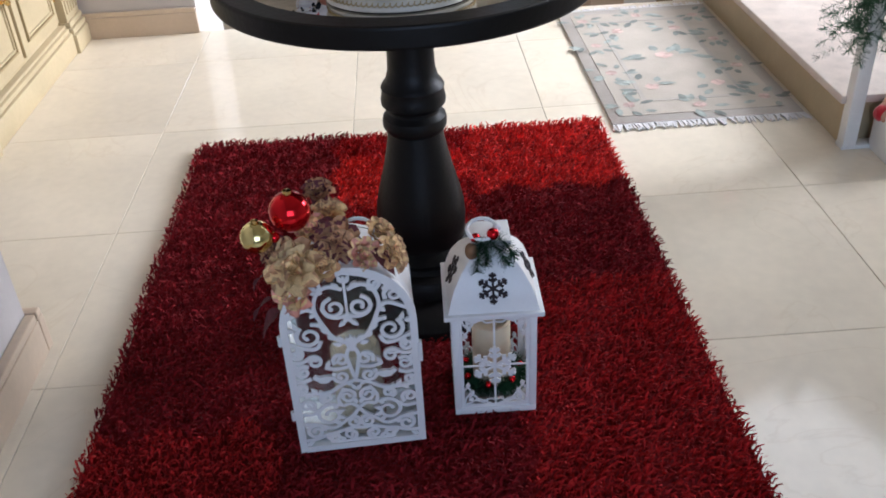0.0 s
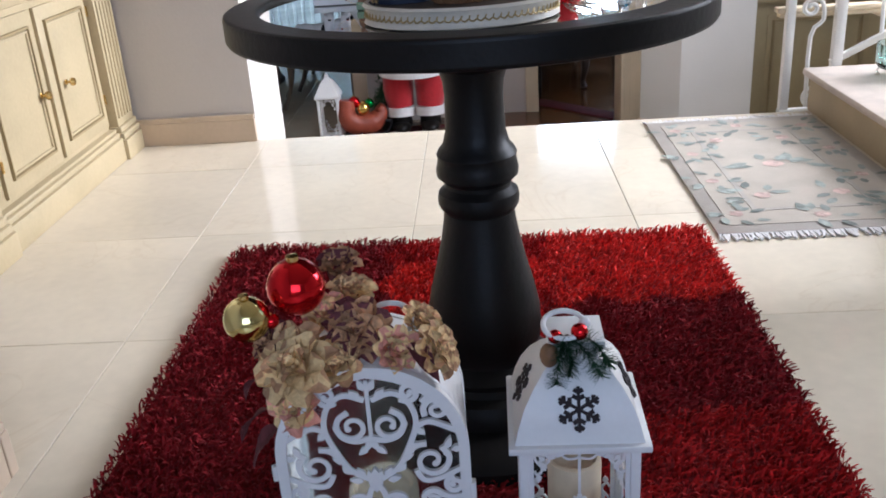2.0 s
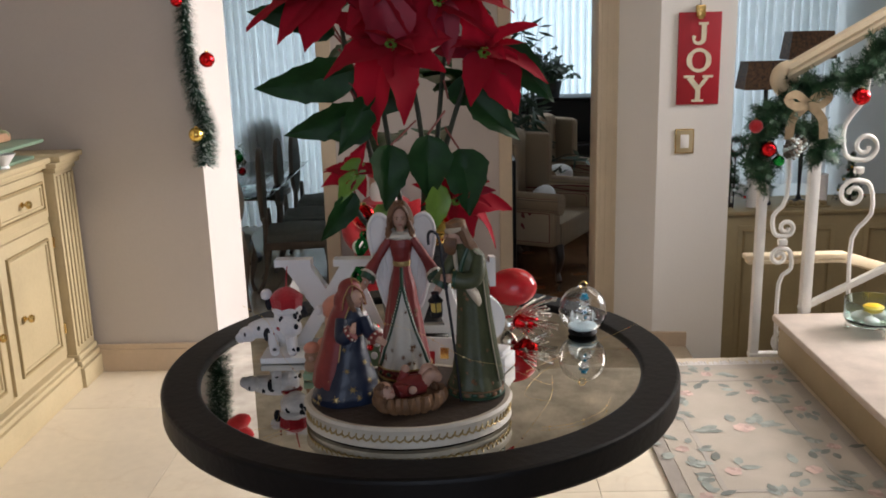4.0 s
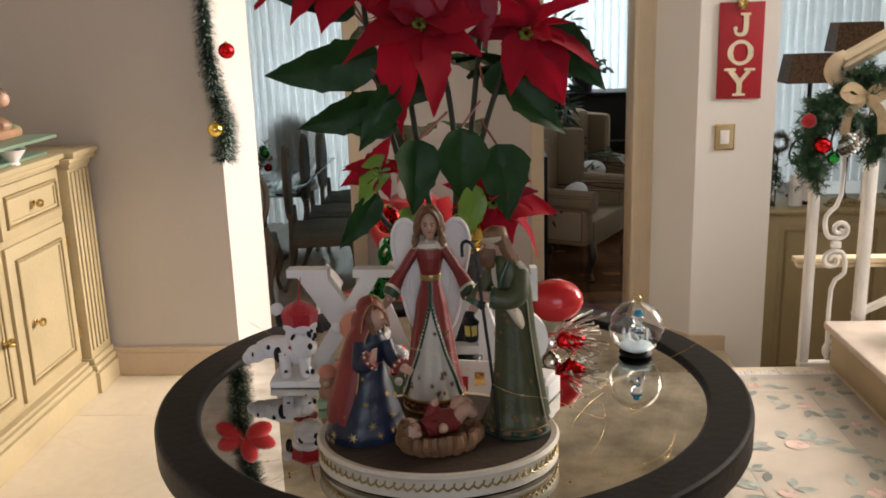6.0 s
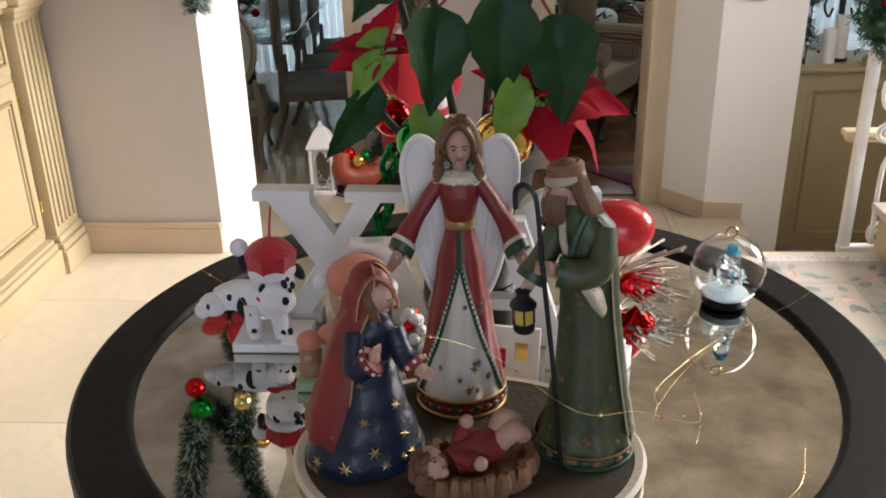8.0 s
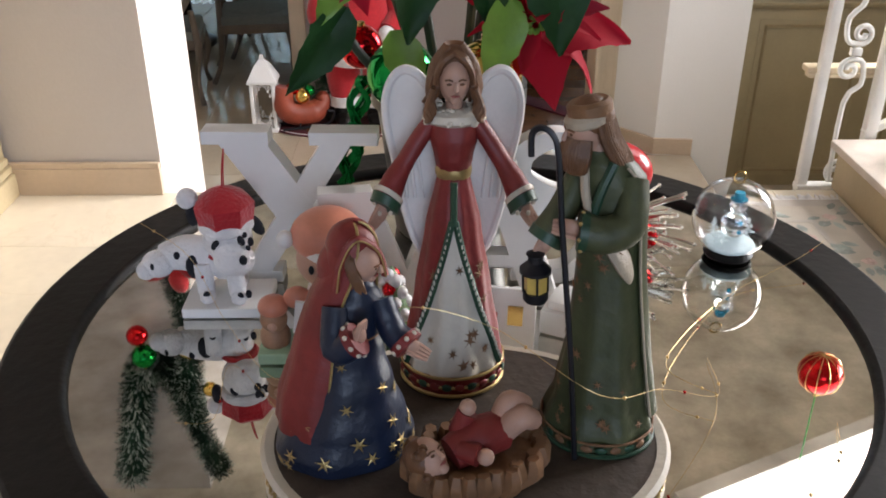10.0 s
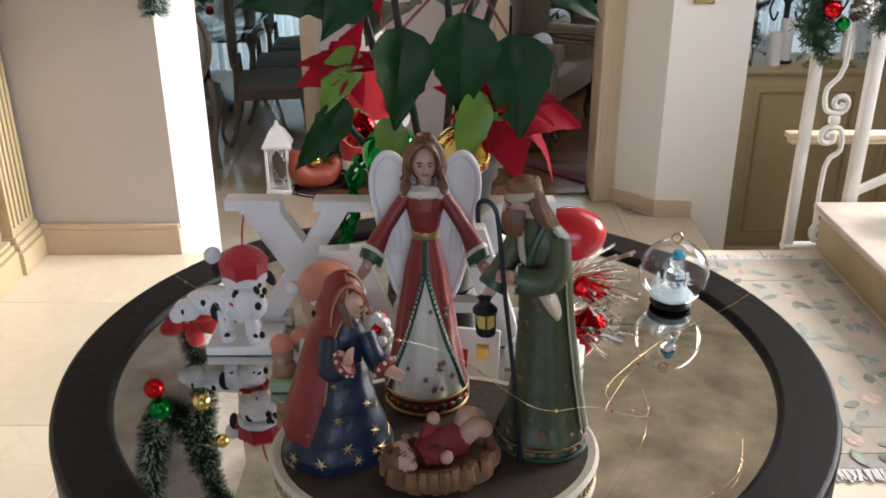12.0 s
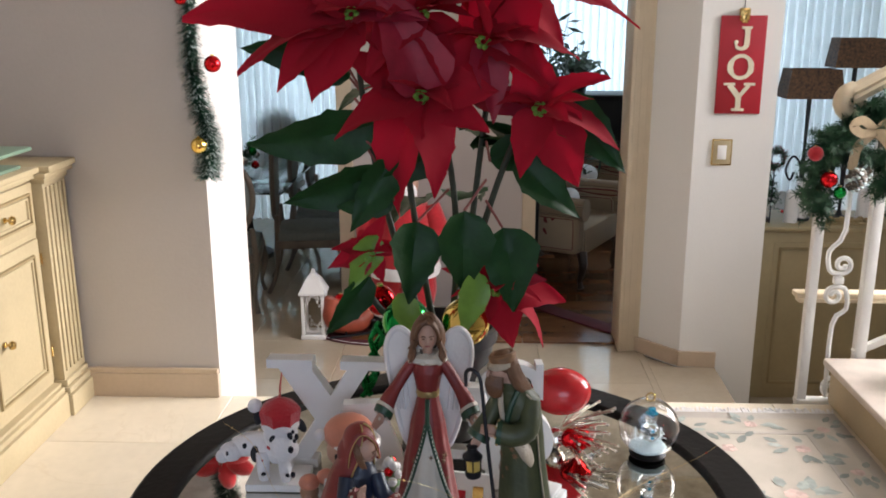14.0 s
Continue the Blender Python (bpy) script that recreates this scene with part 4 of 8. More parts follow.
def pine_cone(c, h, parent, tilt):
    bm = bmesh.new()
    for i in range(7):
        z = h * i / 7
        r = h * 0.34 * math.sin(math.pi * (0.2 + 0.75 * i / 7))
        for k in range(8):
            a = k * 0.785 + i * 0.4
            ball(bm, (r * math.cos(a), r * math.sin(a), z), h * 0.12, 1 if k % 3 == 0 else 0, 6, squash=(1, 1, 0.45))
    bmesh.ops.transform(bm, matrix=pose(*c, tilt, 10, 0), verts=bm.verts)
    part("pine_cone", bm, [M_CHAIR_WOOD, M_FROSTTIP], parent, "frosted brown pine cone")


pine_cone((1.235, ry - 0.09, 0.75), 0.075, fir, 25)
pine_cone((1.27, ry - 0.09, 0.77), 0.06, fir, -30)
bow = bmesh.new()
for s in (-1, 1):
    strip([(0, 0), (s * 0.05, 0.035), (s * 0.085, 0.02), (s * 0.05, -0.005), (0, 0)], 0.028, 0.003, bow, m=Matrix.Rotation(0.3, 4, "Z"))
    strip([(0, 0), (s * 0.05, -0.05), (s * 0.06, -0.12)], 0.03, 0.003, bow)
b = part("burlap_bow", bow, material("burlap", (0.36, 0.27, 0.16), 0.9, 0, 40, 0.2, 0.6, 500), fir, "tan burlap ribbon bow")
b.location = (1.285, ry - 0.1, 0.93)

# glass bowl with a floating candle on the first stair
bowl = thing("candle_bowl", "clear glass bowl of water with floating yellow candle", "bowl", (1.5, 3.47, SH + 0.001))
part("bowl_glass", lathe([(0.05, 0.03), (0.085, 0.034), (0.095, 0.05), (0.095, 0.115), (0.091, 0.115), (0.09, 0.052), (0.08, 0.04), (0.05, 0.036)], 36), M_GLASS_AQUA, bowl)
for k in range(3):
    a = k * 2.1 + 0.6
    part("foot", tube([(0.05 * math.cos(a), 0.05 * math.sin(a), 0.036), (0.085 * math.cos(a), 0.085 * math.sin(a), 0.02), (0.075 * math.cos(a), 0.075 * math.sin(a), 0.003), (0.09 * math.cos(a), 0.09 * math.sin(a), 0.004)], 0.003, 6), M_SILVER, bowl)
part("floating_candle", lathe([(0.012, 0.07), (0.03, 0.078), (0.035, 0.09), (0.026, 0.096), (0.004, 0.098)], 20), material("yellow_wax", (0.8, 0.55, 0.03), 0.4, 0, 10, 0.1), bowl, "yellow wax floating candle")
part("white_stones", ball(ball(ball(bmesh.new(), (-0.03, 0.02, 0.058), 0.026, squash=(1.3, 1, 0.6)), (0.04, 0.03, 0.056), 0.022, squash=(1.2, 1, 0.6)), (-0.02, -0.04, 0.056), 0.024, squash=(1, 1.2, 0.6)), M_WHITE_METAL, bowl)
b = part("red_flower", ball(bmesh.new(), (0.06, -0.02, 0.1), 0.018, 0, 10, squash=(1, 1, 0.6)), M_RED_FELT, bowl)

# near newel post with greenery and a flower crate
np_ = thing("newel_post", "white square newel post wrapped with fir sprigs", "post", (1.265, 2.27, 0))
part("shaft", boxed(-0.02, 0.02, -0.02, 0.02, 0, 1.0, 0.003), M_WHITE_IRON, np_)
part("base", boxed(-0.022, 0.1, -0.022, 0.022, 0, 0.012, 0.002), M_WHITE_IRON, np_)
tw = []
for i in range(60):
    z = rr.uniform(0.3, 0.7)
    a = rr.uniform(0, 6.28)
    tw.append([(0, 0, z), (0.06 * math.cos(a), 0.06 * math.sin(a), z - 0.01), (0.13 * math.cos(a), 0.13 * math.sin(a), z - 0.05)])
greenery("needles", np_, tw, 130, 0.022, 90, [M_GREEN_NEEDLE, M_GREEN_NEEDLE], 0.0012, 0)
crate = thing("flower_crate", "small white wooden crate holding dried flowers", "crate", (1.4, 2.2, 0))
for x in (-0.07, 0.07):
    part("side_panel", boxed(x - 0.006, x + 0.006, -0.06, 0.06, 0, 0.12, 0.002), M_LETTER, crate)
for y in (-0.06, 0.06):
    part("front_panel", boxed(-0.07, 0.07, y - 0.006, y + 0.006, 0, 0.12, 0.002), M_CREAM, crate)
fl = bmesh.new()
for i in range(16):
    ball(fl, (rr.uniform(-0.07, 0.06), rr.uniform(-0.06, 0.06), rr.uniform(0.11, 0.17)), rr.uniform(0.018, 0.03), rr.choice((0, 0, 1)), 9)
part("flowers", fl, [material("dried_petals", (0.5, 0.3, 0.22), 0.8, 0, 30, 0.3), M_RED_FELT], crate, "dried pink and red blooms")


# ---- figures on the table ----
SKIN = material("painted_skin", (0.5, 0.3, 0.22), 0.5, 0, 40, 0.1)
HAIR = material("painted_brown_hair", (0.15, 0.068, 0.03), 0.5, 0, 60, 0.3, 0.3, 200)
ROBE_RED = material("antiqued_red_paint", (0.2, 0.021, 0.018), 0.5, 0, 25, 0.25, 0.2, 150)
ROBE_BLUE = material("antiqued_navy_paint", (0.007, 0.014, 0.036), 0.4, 0, 25, 0.3, 0.2, 150)
ROBE_GREEN = material("antiqued_green_paint", (0.060, 0.069, 0.029), 0.5, 0, 25, 0.3, 0.2, 150)
ROBE_WHITE = material("antiqued_cream_paint_figure", (0.62, 0.56, 0.46), 0.5, 0, 25, 0.12, 0.2, 150)
WING = material("white_wing_paint", (0.78, 0.75, 0.72), 0.45, 0, 20, 0.06, 0.1)
TRIM = material("dark_green_trim", (0.02, 0.06, 0.03), 0.45, 0, 40, 0.3)
GILT = material("gilt_paint", (0.42, 0.3, 0.12), 0.35, 0.6, 40, 0.2)
SASH = material("cream_sash", (0.42, 0.35, 0.26), 0.55, 0, 30, 0.2, 0.2)
STRAW = material("straw_brown", (0.2, 0.1, 0.045), 0.6, 0, 30, 0.35, 0.4, 120)
DARK_BASE = material("dark_brown_base", (0.05, 0.035, 0.025), 0.55, 0, 20, 0.3, 0.3, 120)
IRON = material("dark_iron", (0.012, 0.012, 0.016), 0.4, 0.3, 20, 0.2)
LIPS = material("painted_lips", (0.4, 0.12, 0.1), 0.5, 0, 40, 0.1)
AMBER = material("amber_pane", (0.6, 0.42, 0.1), 0.3, 0, 20, 0.2)


def robe(bm, stations, paint, n=36, pleat=0.0, folds=9):
    """A draped body through oval stations (x, y, z, rx, ry); paint(angle, share) picks the material."""
    rings = []
    last = len(stations) - 1
    pts = []
    for s in range(last):
        a, b = stations[s], stations[s + 1]
        for k in range(9):
            t = k / 9
            e = t * t * (3 - 2 * t)
            pts.append([a[i] + (b[i] - a[i]) * (t if i < 3 else e * 0.5 + t * 0.5) for i in range(5)])
    pts.append(list(stations[-1]))
    top, bot = stations[-1][2], stations[0][2]
    for x, y, z, rx, ry in pts:
        sh = (z - bot) / (top - bot)
        f = pleat * (1 - sh)
        ring = []
        for i in range(n):
            a = 2 * math.pi * i / n
            k = 1 + f * math.cos(folds * a + 1.3)
            ring.append(bm.verts.new((x + rx * k * math.cos(a), y + ry * k * math.sin(a), z)))
        rings.append((ring, sh))
    for (r0, s0), (r1, s1) in zip(rings, rings[1:]):
        for i in range(n):
            a = 2 * math.pi * (i + 0.5) / n
            f = bm.faces.new((r0[i], r0[(i + 1) % n], r1[(i + 1) % n], r1[i]))
            f.material_index = paint(a, (s0 + s1) / 2)
    bm.faces.new(rings[0][0][::-1]).material_index = paint(0, 0)
    bm.faces.new(rings[-1][0]).material_index = paint(0, 1)
    return pts


def star(bm, c, nrm, r, mi):
    """A small raised six-pointed star on a surface."""
    n = Vector(nrm).normalized()
    u = n.orthogonal().normalized()
    v = n.cross(u)
    c = Vector(c) + n * 0.0006
    mid = bm.verts.new(c + n * 0.0006)
    ring = [bm.verts.new(c + (u * math.cos(k * math.pi / 6) + v * math.sin(k * math.pi / 6)) * (r if k % 2 == 0 else r * 0.3)) for k in range(12)]
    for k in range(12):
        bm.faces.new((mid, ring[k], ring[(k + 1) % 12])).material_index = mi


def stars_on(bm, pts, n, seed, mi, r=0.0045, lo=0.05, hi=0.75, a0=math.pi * 1.05, a1=math.pi * 1.95):
    rr = random.Random(seed)
    bot, top = pts[0][2], pts[-1][2]
    for i in range(n):
        k = rr.randrange(1, len(pts) - 1)
        sh = (pts[k][2] - bot) / (top - bot)
        if not lo < sh < hi:
            continue
        x, y, z, rx, ry = pts[k]
        a = rr.uniform(a0, a1)
        slope = (pts[k - 1][3] - pts[k + 1][3]) / max(1e-6, pts[k + 1][2] - pts[k - 1][2])
        star(bm, (x + rx * 1.012 * math.cos(a), y + ry * 1.012 * math.sin(a), z), (math.cos(a), math.sin(a), slope * 0.6), r * rr.uniform(0.7, 1.15), mi)


BX, BY, BZ = 0.016, 1.541, TM + 0.001
base = thing("nativity_base", "oval dark base with ivory moulded gilt-edged rim on the mirror", "base", (BX, BY, BZ))
part("rim", lathe([(0.127, 0), (0.131, 0.002), (0.127, 0.008), (0.129, 0.021), (0.132, 0.024), (0.129, 0.0275), (0.123, 0.027)], 72, sy=0.8, closed=False), ROBE_WHITE, base, "ivory moulded rim")
part("top", lathe([(0.124, 0.02), (0.124, 0.0265)], 72, sy=0.8), DARK_BASE, base, "dark brown painted top")
for k in range(40):
    a = math.pi + math.pi * (k + 0.5) / 40
    bm = tube([(0.0045, 0, 0.006), (0.0, -0.0015, 0.003), (-0.0045, 0, 0.006), (-0.003, 0, 0.0105)], 0.0011, 6, smooth=2)
    o = part("scroll", bm, GILT, base)
    o.location, o.rotation_euler = (0.1285 * math.cos(a), 0.8 * 0.1285 * math.sin(a), 0.007), (0, 0, a + math.pi / 2)
FZ = BZ + 0.0272


def reshaped(bm, move):
    """The form with every corner moved by a rule of (x, y, z)."""
    for v in bm.verts:
        v.co = Vector(move(*v.co))
    return bm


def angel_height(x, y, z):
    """Long skirt, short bodice, head as it is."""
    if z < 0.14:
        return x, y, z * 1.11
    if z < 0.2:
        return x, y, 0.1554 + (z - 0.14) * 0.7
    return x, y, 0.1974 + (z - 0.2)


def figure_mats():
    return [ROBE_RED, ROBE_WHITE, SKIN, HAIR, WING, TRIM, GILT, ROBE_BLUE, ROBE_GREEN, SASH, STRAW, IRON, AMBER, LIPS]


def hand(bm, c, d, size=0.008):
    d = Vector(d).normalized()
    ball(bm, Vector(c) + d * size * 0.4, size * 0.8, 2, 10, squash=(0.8, 0.5, 1))
    for k in range(4):
        s = d.orthogonal().normalized() * (k - 1.5) * size * 0.35
        tube([Vector(c) + s, Vector(c) + d * size * 1.0 + s, Vector(c) + d * size * 1.9 + s * 0.8], [size * 0.26, size * 0.24, size * 0.14], 6, bm, 2, smooth=2)


def surface(pts, a, s, out=1.02):
    """The point of a draped body at an angle and a share of its height."""
    bot, top = pts[0][2], pts[-1][2]
    z = bot + (top - bot) * s
    k = min(range(len(pts)), key=lambda i: abs(pts[i][2] - z))
    x, y, _, rx, ry = pts[k]
    return Vector((x + rx * out * math.cos(a), y + ry * out * math.sin(a), z))


def oval_ring(bm, pts, s, r, mi, out=1.04, n=40):
    tube([surface(pts, 2 * math.pi * i / n, s, out) for i in range(n + 1)], r, 6, bm, mi, smooth=2)


def cape(bm, stations, a0, a1, mi, edge_mi, n=30, thick=0.0022):
    """An open mantle: a thick sheet round part of oval stations, from angle a0(share) to a1(share), piped along one edge."""
    rows = []
    fine = []
    for s in range(len(stations) - 1):
        for k in range(6):
            fine.append([stations[s][i] + (stations[s + 1][i] - stations[s][i]) * k / 6 for i in range(5)])
    fine.append(stations[-1])
    m = len(fine) - 1
    for j, (x, y, z, rx, ry) in enumerate(fine):
        sh = j / m
        lo, hi = a0(sh), a1(sh)
        outer, inner = [], []
        for i in range(n + 1):
            a = lo + (hi - lo) * i / n
            k = 1 + 0.03 * (1 - sh) * math.cos(9 * a)
            outer.append(bm.verts.new((x + rx * k * math.cos(a), y + ry * k * math.sin(a), z)))
            inner.append(bm.verts.new((x + (rx * k - thick) * math.cos(a), y + (ry * k - thick) * math.sin(a), z)))
        rows.append((outer, inner))
    for (o0, i0), (o1, i1) in zip(rows, rows[1:]):
        for i in range(n):
            bm.faces.new((o0[i], o0[i + 1], o1[i + 1], o1[i])).material_index = mi
            bm.faces.new((i0[i + 1], i0[i], i1[i], i1[i + 1])).material_index = mi
        bm.faces.new((o0[0], o1[0], i1[0], i0[0])).material_index = mi
        bm.faces.new((o0[n], i0[n], i1[n], o1[n])).material_index = mi
    for i in range(n):
        bm.faces.new((rows[0][0][i + 1], rows[0][0][i], rows[0][1][i], rows[0][1][i + 1])).material_index = mi
        bm.faces.new((rows[-1][0][i], rows[-1][0][i + 1], rows[-1][1][i + 1], rows[-1][1][i])).material_index = mi
    for c in (0, n):
        tube([o[c].co.copy() for o, _ in rows[::4]], 0.0009, 6, bm, edge_mi, smooth=3)


def face(bm, c, r, d):
    """A small moulded head: skull, nose, chin, brows and painted eyes, turned to direction d."""
    d = Vector(d).normalized()
    rot = d.to_track_quat("-Y", "Z").to_matrix().to_4x4()
    t = Matrix.Translation(c) @ rot
    ball(bm, c, r, 2, 18, m=rot, squash=(0.84, 0.92, 1.15))
    ball(bm, t @ Vector((0, -r * 0.62, -r * 0.72)), r * 0.34, 2, 10)
    tube([t @ Vector((0, -r * 0.9, r * 0.25)), t @ Vector((0, -r * 1.1, -r * 0.12)), t @ Vector((0, -r * 0.92, -r * 0.2))], [r * 0.07, r * 0.15, r * 0.08], 8, bm, 2, smooth=3)
    tube([t @ Vector((-r * 0.22, -r * 0.86, -r * 0.48)), t @ Vector((0, -r * 0.96, -r * 0.46)), t @ Vector((r * 0.22, -r * 0.86, -r * 0.48))], [r * 0.04, r * 0.08, r * 0.04], 6, bm, 13, smooth=3)
    for s in (-1, 1):
        tube([t @ Vector((s * r * 0.14, -r * 0.9, r * 0.3)), t @ Vector((s * r * 0.34, -r * 0.86, r * 0.36)), t @ Vector((s * r * 0.55, -r * 0.7, r * 0.27))], r * 0.05, 6, bm, 3, smooth=3)
        ball(bm, t @ Vector((s * r * 0.33, -r * 0.82, r * 0.12)), r * 0.13, 3, 8, m=rot, squash=(1.3, 0.5, 0.6))


def lock(bm, pts, r, mi=3):
    tube(pts, [r, r * 1.15, r, r * 0.4][:len(pts)], 7, bm, mi, smooth=5)


def angel():
    bm = bmesh.new()

    def half(s):
        return min(1.5, 0.06 + 2.1 * max(0.0, 0.57 - s) ** 0.95)

    def paint(a, s):
        d = abs((a - 1.5 * math.pi + math.pi) % (2 * math.pi) - math.pi)
        if s < 0.075:
            return 0
        return 1 if s < 0.57 and d < half(s) else 0
    pts = robe(bm, [(0, -0.002, 0, 0.0385, 0.036), (0, -0.002, 0.012, 0.039, 0.036), (0, -0.001, 0.03, 0.0355, 0.033), (0, 0, 0.065, 0.0285, 0.027), (0, 0.001, 0.105, 0.0205, 0.019), (0, 0.002, 0.137, 0.0118, 0.0105), (0, 0.001, 0.152, 0.0138, 0.0125), (0, 0.001, 0.17, 0.0168, 0.014), (0, 0.002, 0.184, 0.0175, 0.013), (0, 0.002, 0.192, 0.012, 0.0105), (0, 0.002, 0.197, 0.007, 0.007)], paint, 150, 0.045, 11)
    stars_on(bm, pts, 120, 3, 10, 0.005, 0.11, 0.46, 1.2 * math.pi, 1.8 * math.pi)
    for s, r, mi in ((0.008, 0.0014, 6), (0.072, 0.0012, 6), (0.04, 0.0012, 6)):
        oval_ring(bm, pts, s, r, mi)
    for k in range(26):
        p = surface(pts, 2 * math.pi * k / 26, 0.04, 1.045)
        ball(bm, p, 0.0042, 5 if k % 2 else 0, 8, m=Matrix.Rotation(2 * math.pi * k / 26, 4, "Z"), squash=(0.35, 1.1, 0.62))
    # coat edges: green piping set with pale beads
    for sg in (-1, 1):
        edge = [(1.5 * math.pi + sg * half(s), s) for s in [0.085 + 0.485 * i / 26 for i in range(27)]]
        tube([surface(pts, a, s, 1.045) for a, s in edge], 0.0026, 8, bm, 5, smooth=2)
        for a, s in edge[1::1]:
            ball(bm, surface(pts, a, s, 1.125), 0.0014, 1, 6, squash=(0.8, 0.8, 1.4))
    tube([(0, -0.0118, 0.135), (0, -0.0145, 0.124), (0, -0.0185, 0.11)], 0.0026, 8, bm, 5, smooth=2)
    lathe([(0.0125, 0.135), (0.0134, 0.1375), (0.0134, 0.1405), (0.0128, 0.143)], 28, bm, Matrix.Translation((0, 0.002, 0)), 6, sy=0.86)
    for s in (-1, 1):
        tube([(s * 0.0142, 0.003, 0.186), (s * 0.0235, 0.001, 0.17), (s * 0.034, -0.004, 0.15), (s * 0.0435, -0.012, 0.134), (s * 0.0475, -0.017, 0.127)], [0.0066, 0.007, 0.007, 0.0086, 0.0104], 14, bm, 0, smooth=4)
        tube([(s * 0.0458, -0.0148, 0.1298), (s * 0.0472, -0.0165, 0.1274)], [0.0108, 0.0111], 14, bm, 1, smooth=0)
        tube([(s * 0.0472, -0.0165, 0.1274), (s * 0.0498, -0.0195, 0.1226)], [0.0109, 0.0107], 14, bm, 5, smooth=0)
        for k in range(6):
            a = k * 1.047
            ball(bm, (s * 0.0486 + 0.0096 * math.cos(a) * 0.8, -0.018 + 0.0096 * math.sin(a) * 0.8, 0.1252 - s * 0.0 + 0.005 * math.sin(a)), 0.0016, 1, 6)
        hand(bm, (s * 0.0502, -0.02, 0.122), (s * 0.62, -0.35, -0.7), 0.0075)
        wing = [(0.004, 0.115), (0.01, 0.09), (0.022, 0.078), (0.034, 0.1), (0.043, 0.14), (0.0485, 0.178), (0.047, 0.203), (0.037, 0.216), (0.025, 0.214), (0.014, 0.2), (0.007, 0.18)]
        out = curve_points([(x, 0, z) for x, z in wing + wing[:1]], 5)[:-1]
        plate([(s * p.x, p.z) for p in (out if s > 0 else out[::-1])], 0.005, bm, 4, Matrix.Translation((0, 0.016, 0)) @ Matrix.Rotation(s * 0.2, 4, "Z"))
        tube([(s * p.x, 0.014 + 0.2 * abs(p.x), p.z) for p in out[::2]] + [(s * out[0].x, 0.014, out[0].z)], 0.0032, 8, bm, 4, smooth=3)
        for k in range(3):
            tube([(s * (0.012 + 0.006 * k), 0.0125 + 0.2 * 0.016, 0.19 - 0.012 * k), (s * (0.026 + 0.004 * k), 0.0115 + 0.2 * 0.028, 0.16 - 0.012 * k), (s * (0.022 + 0.006 * k), 0.0125 + 0.2 * 0.024, 0.115)], 0.0014, 6, bm, 4, smooth=4)
    # fur collar of many small tufts
    lathe([(0.008, 0.184), (0.0185, 0.1845), (0.0225, 0.188), (0.0205, 0.194), (0.012, 0.1985), (0.007, 0.198)], 28, bm, Matrix.Translation((0, 0.001, 0)), 1, sy=0.74)
    rr = random.Random(5)
    for k in range(70):
        a, h = rr.uniform(0, 6.28), rr.random()
        r = 0.022 - 0.011 * h
        ball(bm, (r * math.cos(a), 0.001 + r * 0.74 * math.sin(a), 0.187 + 0.011 * h), rr.uniform(0.0018, 0.003), 1, 6)
    tube([(0, 0.001, 0.193), (0, 0, 0.209)], 0.006, 12, bm, 2, smooth=0)
    face(bm, (0, -0.003, 0.2165), 0.0126, (0.06, -1, -0.12))
    ball(bm, (0, 0.003, 0.2215), 0.0145, 3, 18, squash=(0.98, 0.95, 1.05))
    for i in range(34):
        a = math.pi * (-0.2 + 1.4 * i / 33)
        x, y = 0.0138 * math.cos(a), 0.003 + 0.0125 * math.sin(a)
        w = 0.0018 * math.sin(i * 2.3)
        lock(bm, [(x * 0.35, 0.002 + y * 0.4, 0.2365), (x * 1.03, y, 0.224), (x * 1.18 + w, y + 0.001, 0.209), (x * 1.32 - w * 2, y * 1.1 + w, 0.203 - 0.003 * (i % 3))], 0.0026)
    for i in range(12):
        s = -1 if i % 2 else 1
        x = s * (0.013 + 0.0012 * (i // 4))
        lock(bm, [(x * 0.9, -0.006 - 0.0005 * i, 0.214), (x * 1.25, -0.009, 0.207 - 0.001 * i), (x * 1.1, -0.012, 0.2 - 0.0008 * i), (x * 1.3, -0.0105, 0.195 - 0.0006 * i)], 0.0022)
    for s in (-1, 1):
        for k in range(4):
            lock(bm, [(s * 0.001, -0.0085 + 0.002 * k, 0.2335), (s * 0.007, -0.0105 + 0.002 * k, 0.2305), (s * 0.0118, -0.0085 + 0.002 * k, 0.222), (s * 0.0135, -0.006, 0.211)], 0.0021)
    return bm


solo("angel_figurine", reshaped(angel(), angel_height), figure_mats(), "painted resin angel figurine in red coat with white wings", "figurine", pose(0.009, 1.612, FZ) @ Matrix.Diagonal((0.89, 0.9, 1.0, 1)))


